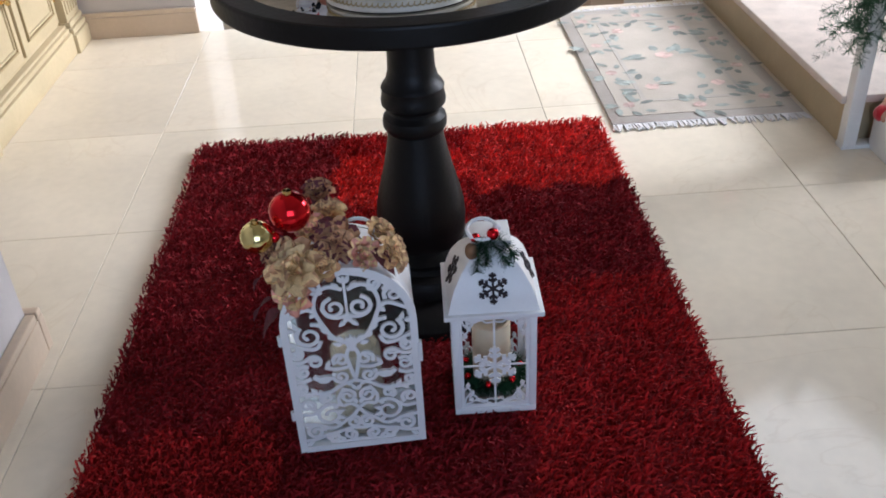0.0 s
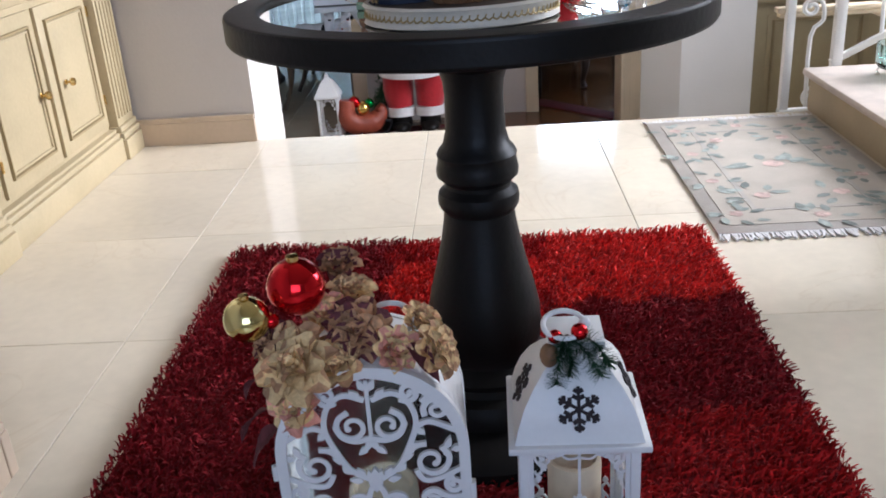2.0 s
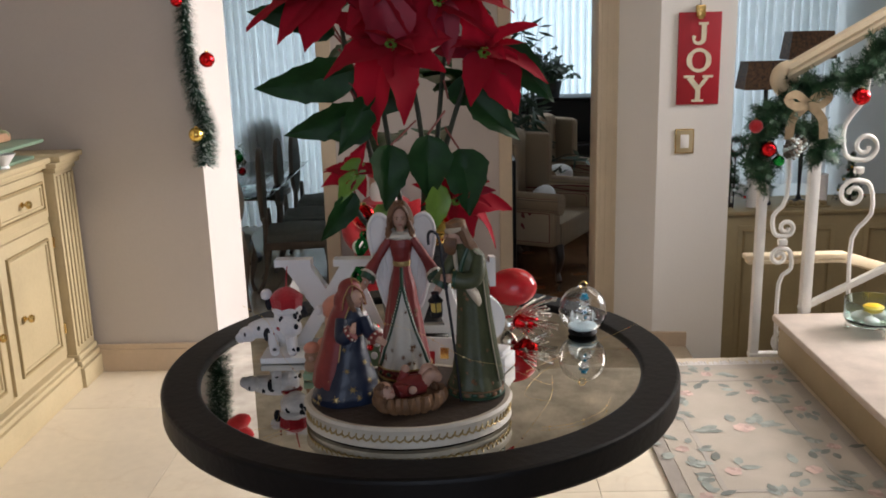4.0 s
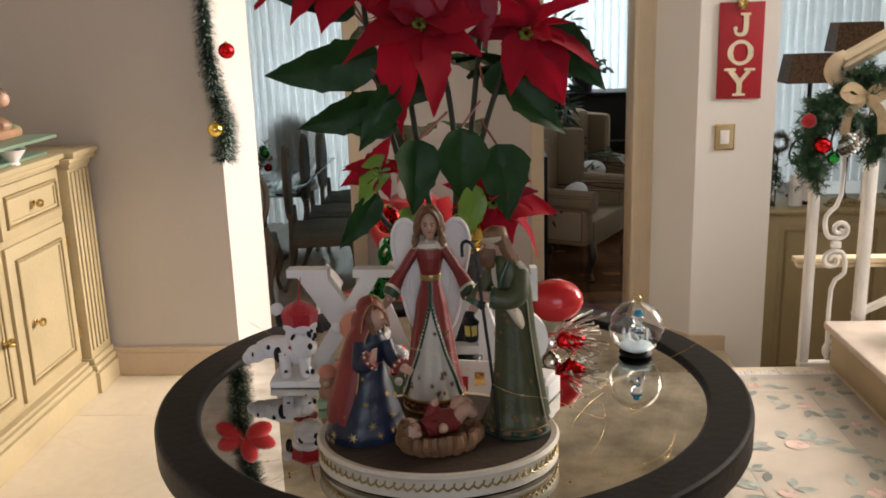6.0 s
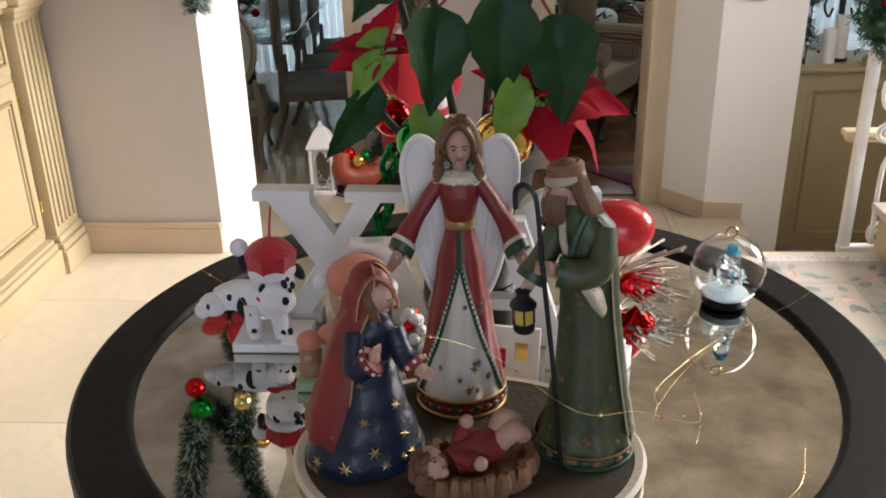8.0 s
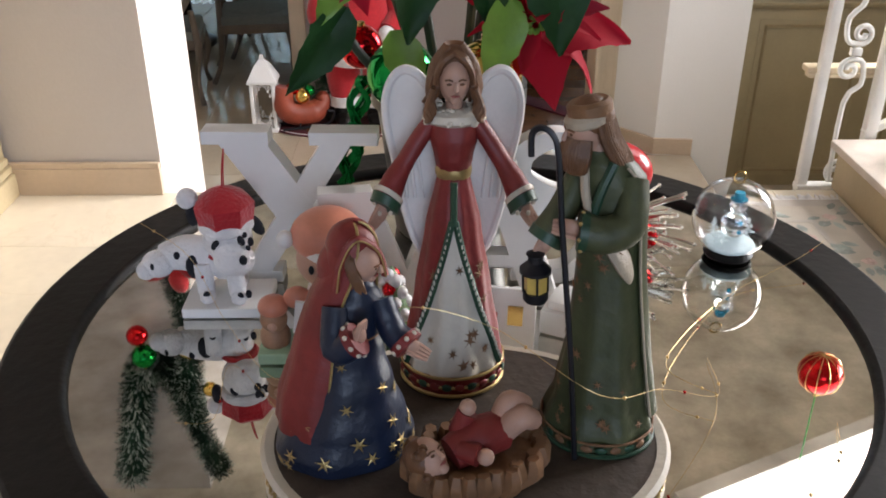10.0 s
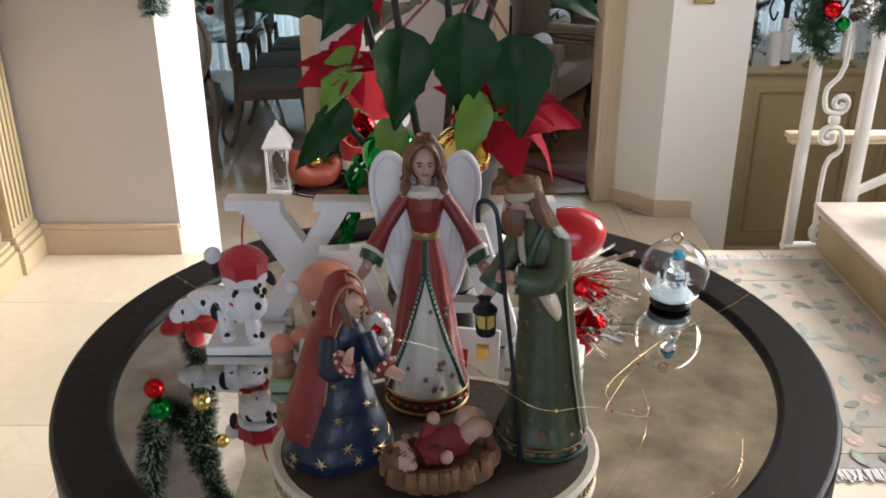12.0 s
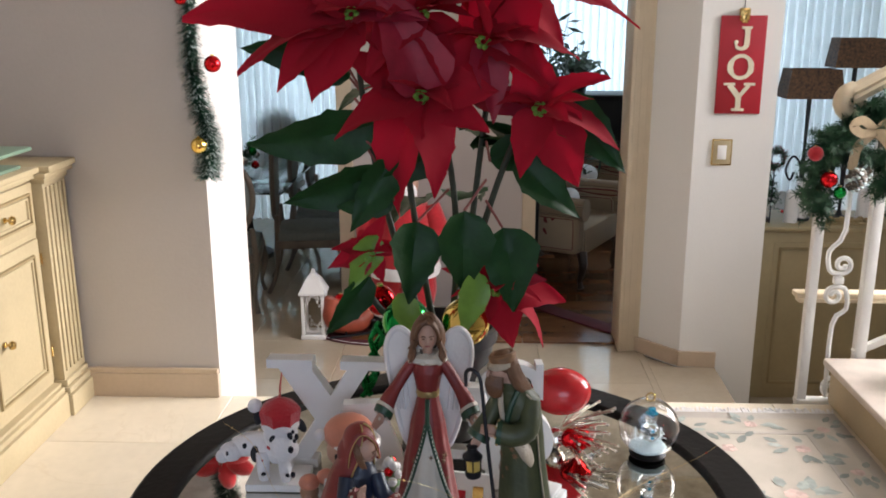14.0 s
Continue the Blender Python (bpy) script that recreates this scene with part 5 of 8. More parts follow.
def kneeling():
    bm = bmesh.new()
    pts = robe(bm, [(-0.003, 0.0, 0, 0.045, 0.038), (-0.003, 0.0, 0.008, 0.0455, 0.0385), (0.0, -0.001, 0.025, 0.0385, 0.034), (0.004, -0.002, 0.05, 0.029, 0.0275), (0.008, -0.003, 0.075, 0.0215, 0.021), (0.012, -0.004, 0.098, 0.0175, 0.0165), (0.015, -0.004, 0.113, 0.0175, 0.0145), (0.018, -0.004, 0.123, 0.011, 0.0105), (0.0195, -0.004, 0.13, 0.0065, 0.0065)], lambda a, s: 7, 110, 0.025, 7)
    stars_on(bm, pts, 34, 9, 6, 0.0056, 0.03, 0.6)
    # red mantle: hood, down the back and over the side, open in front
    sh = [(-0.012, 0.006, 0.022, 0.0325, 0.034), (-0.011, 0.006, 0.045, 0.028, 0.03), (-0.004, 0.004, 0.07, 0.0245, 0.0255), (0.003, 0.003, 0.095, 0.0225, 0.021), (0.01, 0.001, 0.117, 0.0205, 0.018), (0.0165, -0.001, 0.134, 0.0165, 0.0165), (0.0195, -0.001, 0.149, 0.0155, 0.0158), (0.021, -0.001, 0.158, 0.0125, 0.0125), (0.0215, -0.001, 0.1635, 0.007, 0.007), (0.0215, -0.001, 0.165, 0.002, 0.002)]
    cape(bm, sh, lambda s: 0.28 * math.pi - 0.42 * math.pi * min(1.0, s * 1.7) if s < 0.84 else -0.14 * math.pi - (s - 0.84) * 1.4, lambda s: 1.5 * math.pi - 0.06 * math.pi * math.sin(min(1.0, s / 0.7) * math.pi) + 0.12 * math.pi * max(0.0, s - 0.7), 0, 6)
    tube([(0.0035, -0.0175, 0.128), (0.0085, -0.018, 0.147), (0.0195, -0.0178, 0.1605), (0.0315, -0.014, 0.149), (0.0345, -0.0125, 0.131)], 0.0024, 8, bm, 0, smooth=5)
    tube([(0.0035, -0.0202, 0.128), (0.0085, -0.0206, 0.147), (0.0195, -0.0204, 0.1605), (0.0315, -0.0166, 0.149), (0.0345, -0.015, 0.131)], 0.0006, 6, bm, 6, smooth=5)
    tube([(0.02, -0.005, 0.122), (0.0215, -0.007, 0.134)], 0.0055, 10, bm, 2, smooth=0)
    ball(bm, (0.0195, -0.001, 0.1475), 0.0162, 0, 22, squash=(0.98, 0.98, 1.06))
    ball(bm, (0.013, 0.002, 0.13), 0.0165, 0, 18, squash=(1, 0.95, 1.3))
    face(bm, (0.0225, -0.0105, 0.1415), 0.0112, (0.86, -0.45, -0.4))
    for i in range(6):
        lock(bm, [(0.0165 + 0.0007 * i, -0.0135 + 0.0004 * i, 0.151), (0.0125 + 0.0006 * i, -0.0165, 0.144), (0.0135 + 0.0009 * i, -0.0185, 0.134), (0.0155 + 0.001 * i, -0.0195, 0.126 - 0.001 * (i % 3))], 0.0017)
    for sh_, el, wr, hd in (((0.002, -0.013, 0.114), (-0.003, -0.026, 0.092), (0.0085, -0.0305, 0.0995), (0.3, -0.15, 0.95)), ((0.0305, -0.01, 0.113), (0.0335, -0.02, 0.095), (0.0395, -0.0275, 0.0885), (0.75, -0.35, -0.5))):
        tube([sh_, el, wr], [0.0078, 0.0088, 0.0098], 14, bm, 7, smooth=6)
        d = (Vector(wr) - Vector(el)).normalized()
        tube([Vector(wr) - d * 0.0035, Vector(wr) + d * 0.0025], 0.0106, 14, bm, 0, smooth=0)
        for k in range(9):
            u = d.orthogonal().normalized()
            q = Matrix.Rotation(k * 0.7, 3, d) @ u
            ball(bm, Vector(wr) + q * 0.0104 - d * 0.0006, 0.0017, 1, 6)
        hand(bm, Vector(wr) + d * 0.002, hd, 0.0072)
    lathe([(0.0182, 0.088), (0.0192, 0.0905), (0.0182, 0.093)], 24, bm, Matrix.Translation((0.0105, -0.0036, 0)), 10, sy=0.96)
    return bm


solo("kneeling_figurine", reshaped(kneeling(), lambda x, y, z: (x - 0.08 * z, y, z)), figure_mats(), "kneeling painted resin figurine in navy robe and red mantle", "figurine", pose(-0.058, 1.536, FZ) @ Matrix.Rotation(0.3, 4, "Z") @ Matrix.Diagonal((0.97, 0.95, 0.94, 1)))


def standing():
    bm = bmesh.new()
    pts = robe(bm, [(0.0, 0, 0, 0.039, 0.035), (0.0, 0, 0.012, 0.0385, 0.0345), (0.001, 0, 0.03, 0.032, 0.03), (0.003, 0, 0.08, 0.0245, 0.0235), (0.003, 0.0, 0.13, 0.0205, 0.0195), (0.003, -0.001, 0.16, 0.0205, 0.0185), (0.002, -0.002, 0.183, 0.021, 0.0175), (-0.001, -0.004, 0.197, 0.0165, 0.0145), (-0.005, -0.006, 0.205, 0.008, 0.008)], lambda a, s: 8, 120, 0.05, 8)
    stars_on(bm, pts, 60, 14, 10, 0.0042, 0.08, 0.8)
    for s, r, mi in ((0.006, 0.0016, 5), (0.05, 0.001, 10)):
        oval_ring(bm, pts, s, r, mi)
    for k in range(24):
        ball(bm, surface(pts, 2 * math.pi * k / 24, 0.028, 1.03), 0.004, 5 if k % 2 else 10, 8, m=Matrix.Rotation(2 * math.pi * k / 24, 4, "Z"), squash=(0.35, 1.1, 0.7))
    # mantle hanging from the shoulder down the back, cream sash at the hip
    cape(bm, [(0.006, 0.003, 0.02, 0.0355, 0.0325), (0.007, 0.003, 0.06, 0.0285, 0.027), (0.0065, 0.002, 0.12, 0.0225, 0.0215), (0.0055, 0.001, 0.165, 0.0215, 0.0195), (0.004, -0.001, 0.188, 0.0215, 0.018), (-0.001, -0.003, 0.2005, 0.0155, 0.0135)], lambda s: -0.3 - 0.35 * s, lambda s: 2.9 + 0.4 * s, 8, 9)
    sash = bmesh.new()
    tube([(0.0, -0.0215, 0.166), (0.008, -0.0225, 0.153), (0.0165, -0.0205, 0.14), (0.021, -0.0165, 0.128)], [0.006, 0.0105, 0.0115, 0.006], 12, bm, 9, smooth=5, flat=0.35)
    star(bm, (0.0115, -0.0262, 0.149), (0.3, -1, 0.2), 0.006, 10)
    sash.free()
    tube([(-0.002, -0.0065, 0.2), (-0.007, -0.008, 0.212)], 0.0065, 10, bm, 2, smooth=0)
    face(bm, (-0.0125, -0.0105, 0.2165), 0.0126, (-0.82, -0.55, -0.22))
    for i in range(16):
        a = 2.9 + 2.3 * i / 15
        c = Vector((-0.0125, -0.0105, 0.21))
        u = Vector((math.cos(a), math.sin(a), 0))
        lock(bm, [c + u * 0.0098 + Vector((0, 0, 0.003)), c + u * 0.0118 + Vector((-0.001, -0.001, -0.006)), c + u * 0.0095 + Vector((-0.002, -0.002, -0.015)), c + u * 0.006 + Vector((-0.002, -0.002, -0.019))], 0.0023)
    ball(bm, (-0.009, -0.0075, 0.2245), 0.0136, 3, 18, squash=(1.06, 1.0, 0.9))
    lathe([(0.013, 0.0), (0.0142, 0.003), (0.0142, 0.0075), (0.012, 0.0095), (0.006, 0.0085), (0.001, 0.009)], 24, bm, pose(-0.0092, -0.008, 0.2245, 0, -12, 0), 10)
    lathe([(0.0128, 0.0), (0.0146, 0.0015), (0.0148, 0.005), (0.013, 0.0072)], 28, bm, pose(-0.0102, -0.009, 0.2195, 0, -14, 0), 9)
    for i in range(20):
        a = -1.0 + 2.5 * i / 19
        x, y = 0.0118 * math.cos(a), 0.0118 * math.sin(a)
        lock(bm, [(x - 0.0085, y - 0.007, 0.224), (x * 1.1 - 0.006, y * 1.05 - 0.005, 0.212), (x * 1.25 - 0.001, y * 1.1 - 0.002, 0.2), (x * 1.35 + 0.003, y * 1.1, 0.191 - 0.002 * (i % 3))], 0.0024)
    tube([(-0.0105, -0.0175, 0.197), (-0.0085, -0.0215, 0.18), (-0.0045, -0.0225, 0.166)], 0.003, 8, bm, 9)
    tube([(0.0075, -0.0155, 0.2), (0.001, -0.0205, 0.184), (-0.0035, -0.0222, 0.168)], 0.0032, 8, bm, 5)
    tube([(0.018, -0.005, 0.187), (0.0185, -0.019, 0.165), (0.006, -0.029, 0.16), (-0.0065, -0.0335, 0.1625)], [0.0098, 0.0112, 0.0112, 0.0115], 14, bm, 8)
    tube([(-0.0045, -0.0333, 0.1622), (-0.0095, -0.0345, 0.163)], 0.0122, 14, bm, 5, smooth=0)
    for k in range(8):
        ball(bm, (-0.007, -0.034 + 0.0122 * math.cos(k * 0.785), 0.1626 + 0.0122 * math.sin(k * 0.785)), 0.0014, 6, 6)
    hand(bm, (-0.0105, -0.0355, 0.1635), (-1, -0.15, 0.1), 0.008)
    tube([(-0.0155, -0.008, 0.186), (-0.0235, -0.021, 0.167), (-0.031, -0.028, 0.154)], [0.0085, 0.0096, 0.0112], 14, bm, 8)
    tube([(-0.03, -0.027, 0.1555), (-0.0325, -0.0295, 0.1505)], 0.0119, 14, bm, 5, smooth=0)
    hand(bm, (-0.031, -0.0295, 0.1515), (-0.4, -0.2, -0.8), 0.0072)
    tube([(-0.007, -0.041, 0.0), (-0.0115, -0.041, 0.08), (-0.0185, -0.041, 0.165), (-0.0215, -0.041, 0.21), (-0.025, -0.041, 0.222), (-0.032, -0.041, 0.2255), (-0.0375, -0.041, 0.221), (-0.038, -0.041, 0.208)], 0.002, 8, bm, 11, smooth=5)
    tube([(-0.007, -0.041, 0.0), (-0.005, -0.02, 0.001)], 0.002, 6, bm, 11, smooth=0)
    lx, ly, up = -0.037, -0.034, 0.045
    lathe([(0.0075, 0.066 + up), (0.0085, 0.068 + up), (0.0085, 0.073 + up)], 12, bm, Matrix.Translation((lx, ly, 0)), 11)
    lathe([(0.0075, 0.073 + up), (0.0078, 0.086 + up)], 6, bm, Matrix.Translation((lx, ly, 0)), 12)
    lathe([(0.0105, 0.086 + up), (0.0105, 0.088 + up), (0.005, 0.093 + up), (0.005, 0.097 + up), (0.0062, 0.098 + up), (0.002, 0.1 + up)], 12, bm, Matrix.Translation((lx, ly, 0)), 11)
    for k in range(4):
        a = k * 1.57 + 0.4
        tube([(lx + 0.008 * math.cos(a), ly + 0.008 * math.sin(a), 0.072 + up), (lx + 0.0082 * math.cos(a), ly + 0.0082 * math.sin(a), 0.087 + up)], 0.0008, 5, bm, 11, smooth=0)
    tube([(lx, ly, 0.099 + up), (lx + 0.002, ly + 0.002, 0.107 + up), (lx + 0.003, ly + 0.003, 0.113 + up)], 0.001, 6, bm, 11)
    return bm


solo("standing_figurine", reshaped(standing(), lambda x, y, z: (x - 0.05 * z, y, z)), figure_mats(), "bearded painted resin figurine in green robe with staff", "figurine", pose(0.102, 1.548, FZ) @ Matrix.Rotation(-0.35, 4, "Z") @ Matrix.Diagonal((0.9, 0.92, 0.95, 1)))


def infant():
    bm = bmesh.new()
    for i in range(30):
        a = 2 * math.pi * i / 30
        r = 0.039 + 0.003 * math.sin(i * 2.7)
        tube([(r * 0.72 * math.cos(a), r * 0.5 * math.sin(a), 0.002), (r * 0.95 * math.cos(a), r * 0.62 * math.sin(a), 0.01), (r * 0.93 * math.cos(a), r * 0.6 * math.sin(a), 0.019)], [0.0055, 0.0058, 0.0035], 6, bm, 10, smooth=3)
    lathe([(0.032, 0.0), (0.034, 0.006), (0.032, 0.013)], 24, bm, None, 10, sy=0.62)
    tube([(-0.016, -0.004, 0.02), (0.0, 0.0, 0.024), (0.016, 0.003, 0.024)], [0.0095, 0.0125, 0.011], 12, bm, 0)
    face(bm, (-0.029, -0.007, 0.0235), 0.0102, (0.5, -0.75, 0.75))
    ball(bm, (-0.0318, -0.0045, 0.0228), 0.0106, 3, 14)
    for i in range(16):
        a = i * 0.393
        ball(bm, (-0.0345 + 0.004 * math.cos(a), -0.0055 + 0.0095 * math.cos(a * 1.7), 0.0235 + 0.0095 * math.sin(a)), 0.0028, 3, 6)
    tube([(0.016, 0.0, 0.026), (0.024, -0.004, 0.036), (0.033, 0.0, 0.029)], [0.0072, 0.0072, 0.0055], 10, bm, 2)
    tube([(0.016, 0.006, 0.026), (0.021, 0.006, 0.039), (0.031, 0.007, 0.034)], [0.0072, 0.0072, 0.0055], 10, bm, 2)
    tube([(-0.012, -0.008, 0.026), (-0.004, -0.016, 0.026)], [0.0055, 0.0062], 10, bm, 0, smooth=0)
    ball(bm, (-0.001, -0.018, 0.026), 0.0048, 2, 10)
    tube([(-0.01, 0.004, 0.028), (-0.004, 0.004, 0.04)], [0.0052, 0.0058], 10, bm, 0, smooth=0)
    ball(bm, (-0.004, 0.004, 0.043), 0.0048, 2, 10)
    return bm


solo("infant_figurine", infant(), figure_mats(), "small painted infant figurine lying in a brown straw cradle", "figurine", pose(0.021, 1.503, FZ, 0, 0, 16) @ Matrix.Scale(1.1, 4))

# ---- white letters ----
SERIF = 0.016


def bar2(bm, x0, z0, x1, z1, w, t=0.02):
    d = Vector((x1 - x0, z1 - z0)).normalized()
    h = w / 2 / max(abs(d.y), 0.3)
    plate([(x0 - h, z0), (x0 + h, z0), (x1 + h, z1), (x1 - h, z1)], t, bm)


def serif(bm, x0, x1, z0, z1, t=0.0206):
    plate([(x0, z0), (x1, z0), (x1, z1), (x0, z1)], t, bm)


def letter(name, bm, m):
    return solo(name, bm, M_LETTER, "white painted wooden capital letter standing on the mirror", "letter", m, group="wooden letters spelling XMAS", smooth=False)


lx = bmesh.new()
bar2(lx, 0.042, 0.004, -0.044, 0.138, 0.034)
bar2(lx, -0.042, 0.0041, 0.042, 0.1379, 0.0215, 0.0196)
for a in ((-0.074, -0.018, 0.131, 0.142), (0.016, 0.073, 0.131, 0.142), (-0.074, -0.016, 0.0, 0.011), (0.012, 0.076, 0.0, 0.011)):
    serif(lx, *a)
letter("letter_x", lx, pose(-0.122, 1.795, TM + 0.001, 0, 0, -2))
lm = bmesh.new()
bar2(lm, -0.045, 0.0, -0.045, 0.115, 0.017)
bar2(lm, 0.045, 0.0, 0.045, 0.115, 0.021, 0.0203)
bar2(lm, 0.0, 0.012, -0.04, 0.1149, 0.03, 0.0196)
bar2(lm, 0.0, 0.0121, 0.04, 0.1148, 0.02, 0.0192)
for a in ((-0.066, -0.035, 0.106, 0.115), (0.035, 0.066, 0.106, 0.115), (-0.064, -0.026, 0, 0.009), (0.025, 0.064, 0, 0.009)):
    serif(lm, *a)
letter("letter_m", lm, pose(-0.028, 1.725, TM + 0.001, -6, 0, 6))
la = bmesh.new()
bar2(la, -0.045, 0.0, 0.0, 0.125, 0.016)
bar2(la, 0.045, 0.0001, 0.003, 0.1249, 0.028, 0.0203)
bar2(la, -0.03, 0.035, 0.03, 0.0352, 0.01, 0.0192)
serif(la, -0.03, 0.032, 0.036, 0.047, 0.0194)
for a in ((-0.066, -0.022, 0, 0.009), (0.02, 0.07, 0, 0.009)):
    serif(la, *a)
letter("letter_a", la, pose(0.046, 1.752, TM + 0.001, -4, 0, -4))
ls = bmesh.new()
strip([(0.03, 0.1), (0.022, 0.122), (-0.004, 0.13), (-0.03, 0.118), (-0.034, 0.096), (-0.016, 0.078), (0.014, 0.064), (0.034, 0.046), (0.034, 0.022), (0.012, 0.004), (-0.016, 0.006), (-0.032, 0.026)], [0.01, 0.012, 0.014, 0.02, 0.024, 0.028, 0.03, 0.026, 0.022, 0.015, 0.013, 0.01], 0.02, ls, steps=4)
serif(ls, 0.026, 0.035, 0.09, 0.135)
serif(ls, -0.038, -0.029, 0.0, 0.04)
letter("letter_s", ls, pose(0.103, 1.792, TM + 0.004, -3, 0, 4))

solo("white_board", boxed(-0.036, 0.036, -0.026, 0.026, 0, 0.009, 0.001), M_LETTER, "short white painted board lying before the letters", "board", pose(-0.178, 1.75, TM + 0.001), smooth=False)

# ---- plush dog ----
dog = thing("plush_dog", "white black-spotted plush dog wearing a red hat", "plush toy", (-0.186, 1.757, TM + 0.0105), rz=4)
dog.scale = (0.94, 0.94, 0.94)
bod = bmesh.new()
tube([(-0.05, 0.004, 0.033), (-0.03, 0.004, 0.037), (-0.01, 0.0, 0.036), (0.006, -0.002, 0.034)], [0.012, 0.0165, 0.018, 0.017], 18, bod)
ball(bod, (0.006, -0.002, 0.033), 0.018, 0, 18, squash=(1, 1, 1.1))
for x, y, l in ((-0.012, -0.014, 0.03), (0.016, -0.018, 0.024), (-0.018, 0.014, 0.028), (0.014, 0.012, 0.026)):
    tube([(x, y, l + 0.006), (x + 0.001, y - 0.002, 0.014), (x + 0.002, y - 0.005, 0.007)], [0.0085, 0.0082, 0.0078], 12, bod, smooth=3)
    ball(bod, (x + 0.003, y - 0.009, 0.0066), 0.0075, 0, 12, squash=(1, 1.35, 0.85))
part("body", bod, M_PLUSH, dog, "white plush body")
hd = bmesh.new()
ball(hd, (0.014, -0.02, 0.062), 0.0215, 0, 22, squash=(1.0, 0.92, 1.0))
ball(hd, (0.02, -0.036, 0.05), 0.0155, 0, 18, squash=(1.15, 0.95, 1.0))
ball(hd, (0.017, -0.031, 0.056), 0.0165, 0, 16)
head = part("head", hd, M_PLUSH, dog, "white plush head")
part("nose", ball(bmesh.new(), (0.0295, -0.0485, 0.055), 0.0036, 0, 10, squash=(1.0, 0.8, 1.3)), M_BLACK_PLUSH, head)
for x, z, t in ((0.006, 0.0655, 0.5), (0.028, 0.069, -0.3)):
    part("eye", ball(bmesh.new(), (x, -0.0395, z), 0.0038, 0, 10, squash=(0.85, 0.5, 1.35), m=Matrix.Rotation(t, 4, "Y")), M_BLACK_PLUSH, head)
part("ear", ball(bmesh.new(), (-0.0145, -0.016, 0.085), 0.0075, 0, 12, squash=(0.75, 0.7, 1.6)), M_BLACK_PLUSH, head, "black plush ear")
part("ear", ball(bmesh.new(), (0.0385, -0.012, 0.07), 0.0075, 0, 12, squash=(0.7, 0.8, 1.4), m=Matrix.Rotation(-0.5, 4, "Y")), M_BLACK_PLUSH, head, "black plush ear")
rear = part("second_head", ball(ball(bmesh.new(), (-0.053, -0.004, 0.031), 0.0135, 0, 16, squash=(1.1, 0.95, 0.95)), (-0.063, -0.008, 0.027), 0.009, 0, 14), M_PLUSH, dog, "small white plush head")
part("eye", ball(bmesh.new(), (-0.0555, -0.0163, 0.0345), 0.0025, 0, 8, squash=(0.7, 0.5, 1.4)), M_BLACK_PLUSH, rear)
rr = random.Random(2)
for c, r in (((-0.02, -0.014, 0.032), 0.0085), ((0.0355, -0.036, 0.066), 0.0032), ((0.033, -0.0385, 0.0615), 0.0028), ((0.031, -0.0365, 0.073), 0.0028), ((-0.009, -0.0285, 0.009), 0.0042), ((0.021, -0.0325, 0.01), 0.0034), ((0.028, -0.03, 0.011), 0.0034), ((-0.034, -0.011, 0.042), 0.0035)):
    part("spot", ball(bmesh.new(), c, r, 0, 10, squash=(0.85, 0.6, rr.uniform(1.0, 1.4))), M_BLACK_PLUSH, dog)
hat = part("hat", lathe([(0.0235, 0.079), (0.0255, 0.09), (0.0262, 0.097), (0.02, 0.103), (0.01, 0.109), (0.002, 0.112)], 7, m=Matrix.Translation((0.014, -0.02, 0))), M_RED_FELT, dog, "red felt hat")
part("hat_brim", lathe([(0.0215, 0.0715), (0.0236, 0.074), (0.0236, 0.0795), (0.0215, 0.082)], 24, m=Matrix.Translation((0.014, -0.02, 0))), M_PLUSH, hat, "white plush brim")
part("pompom", ball(bmesh.new(), (-0.0175, -0.014, 0.0985), 0.0092, 0, 16), M_PLUSH, hat)
part("hanging_thread", tube([(0.014, -0.02, 0.111), (0.0155, -0.018, 0.128), (0.018, -0.014, 0.143), (0.0165, -0.017, 0.128), (0.0155, -0.02, 0.111)], 0.0006, 5), M_RED_FELT, dog, "red hanging thread")
part("collar", lathe([(0.0165, 0.04), (0.0185, 0.0425), (0.0165, 0.045)], 20, m=Matrix.Translation((0.01, -0.008, 0))), M_RED_FELT, dog)

# ---- little ornaments behind the figures ----
PEACH = material("peach_glaze", (0.62, 0.24, 0.16), 0.35, 0, 20, 0.12)
girl = bmesh.new()
ball(girl, (0, 0, 0.088), 0.027, 1, 20, squash=(1, 0.95, 0.98))
ball(girl, (0.002, 0.004, 0.11), 0.0315, 0, 20, squash=(1.05, 1, 0.78))
lathe([(0.029, 0.093), (0.033, 0.097), (0.033, 0.104), (0.029, 0.108)], 24, girl, pose(0, 0.002, 0, 0, 6, 0), 2)
ball(girl, (-0.034, -0.006, 0.11), 0.008, 2, 12)
for s in (-1, 1):
    ball(girl, (s * 0.0105, -0.0245, 0.089), 0.0032, 4, 10, squash=(0.8, 0.5, 1.4))
lathe([(0.031, 0), (0.032, 0.012), (0.022, 0.045), (0.016, 0.068)], 24, girl, None, 2)
ball(girl, (-0.026, -0.015, 0.056), 0.012, 0, 12, squash=(1.1, 0.8, 0.9))
plate([(-0.03, 0.028), (0.03, 0.022), (0.032, 0.052), (-0.026, 0.06)], 0.004, girl, 2, Matrix.Translation((0, -0.028, 0)))
ball(girl, (-0.048, -0.02, 0.037), 0.0125, 5, 14)
ball(girl, (-0.048, -0.018, 0.049), 0.014, 0, 14, squash=(1, 1, 0.75))
ball(girl, (-0.048, -0.019, 0.018), 0.014, 5, 14, squash=(1, 1, 1.2))
ball(girl, (-0.048, -0.03, 0.035), 0.005, 1, 8)
box(girl, -0.062, 0.0, -0.04, 0.004, 0.0, 0.012, 0.002, 6)
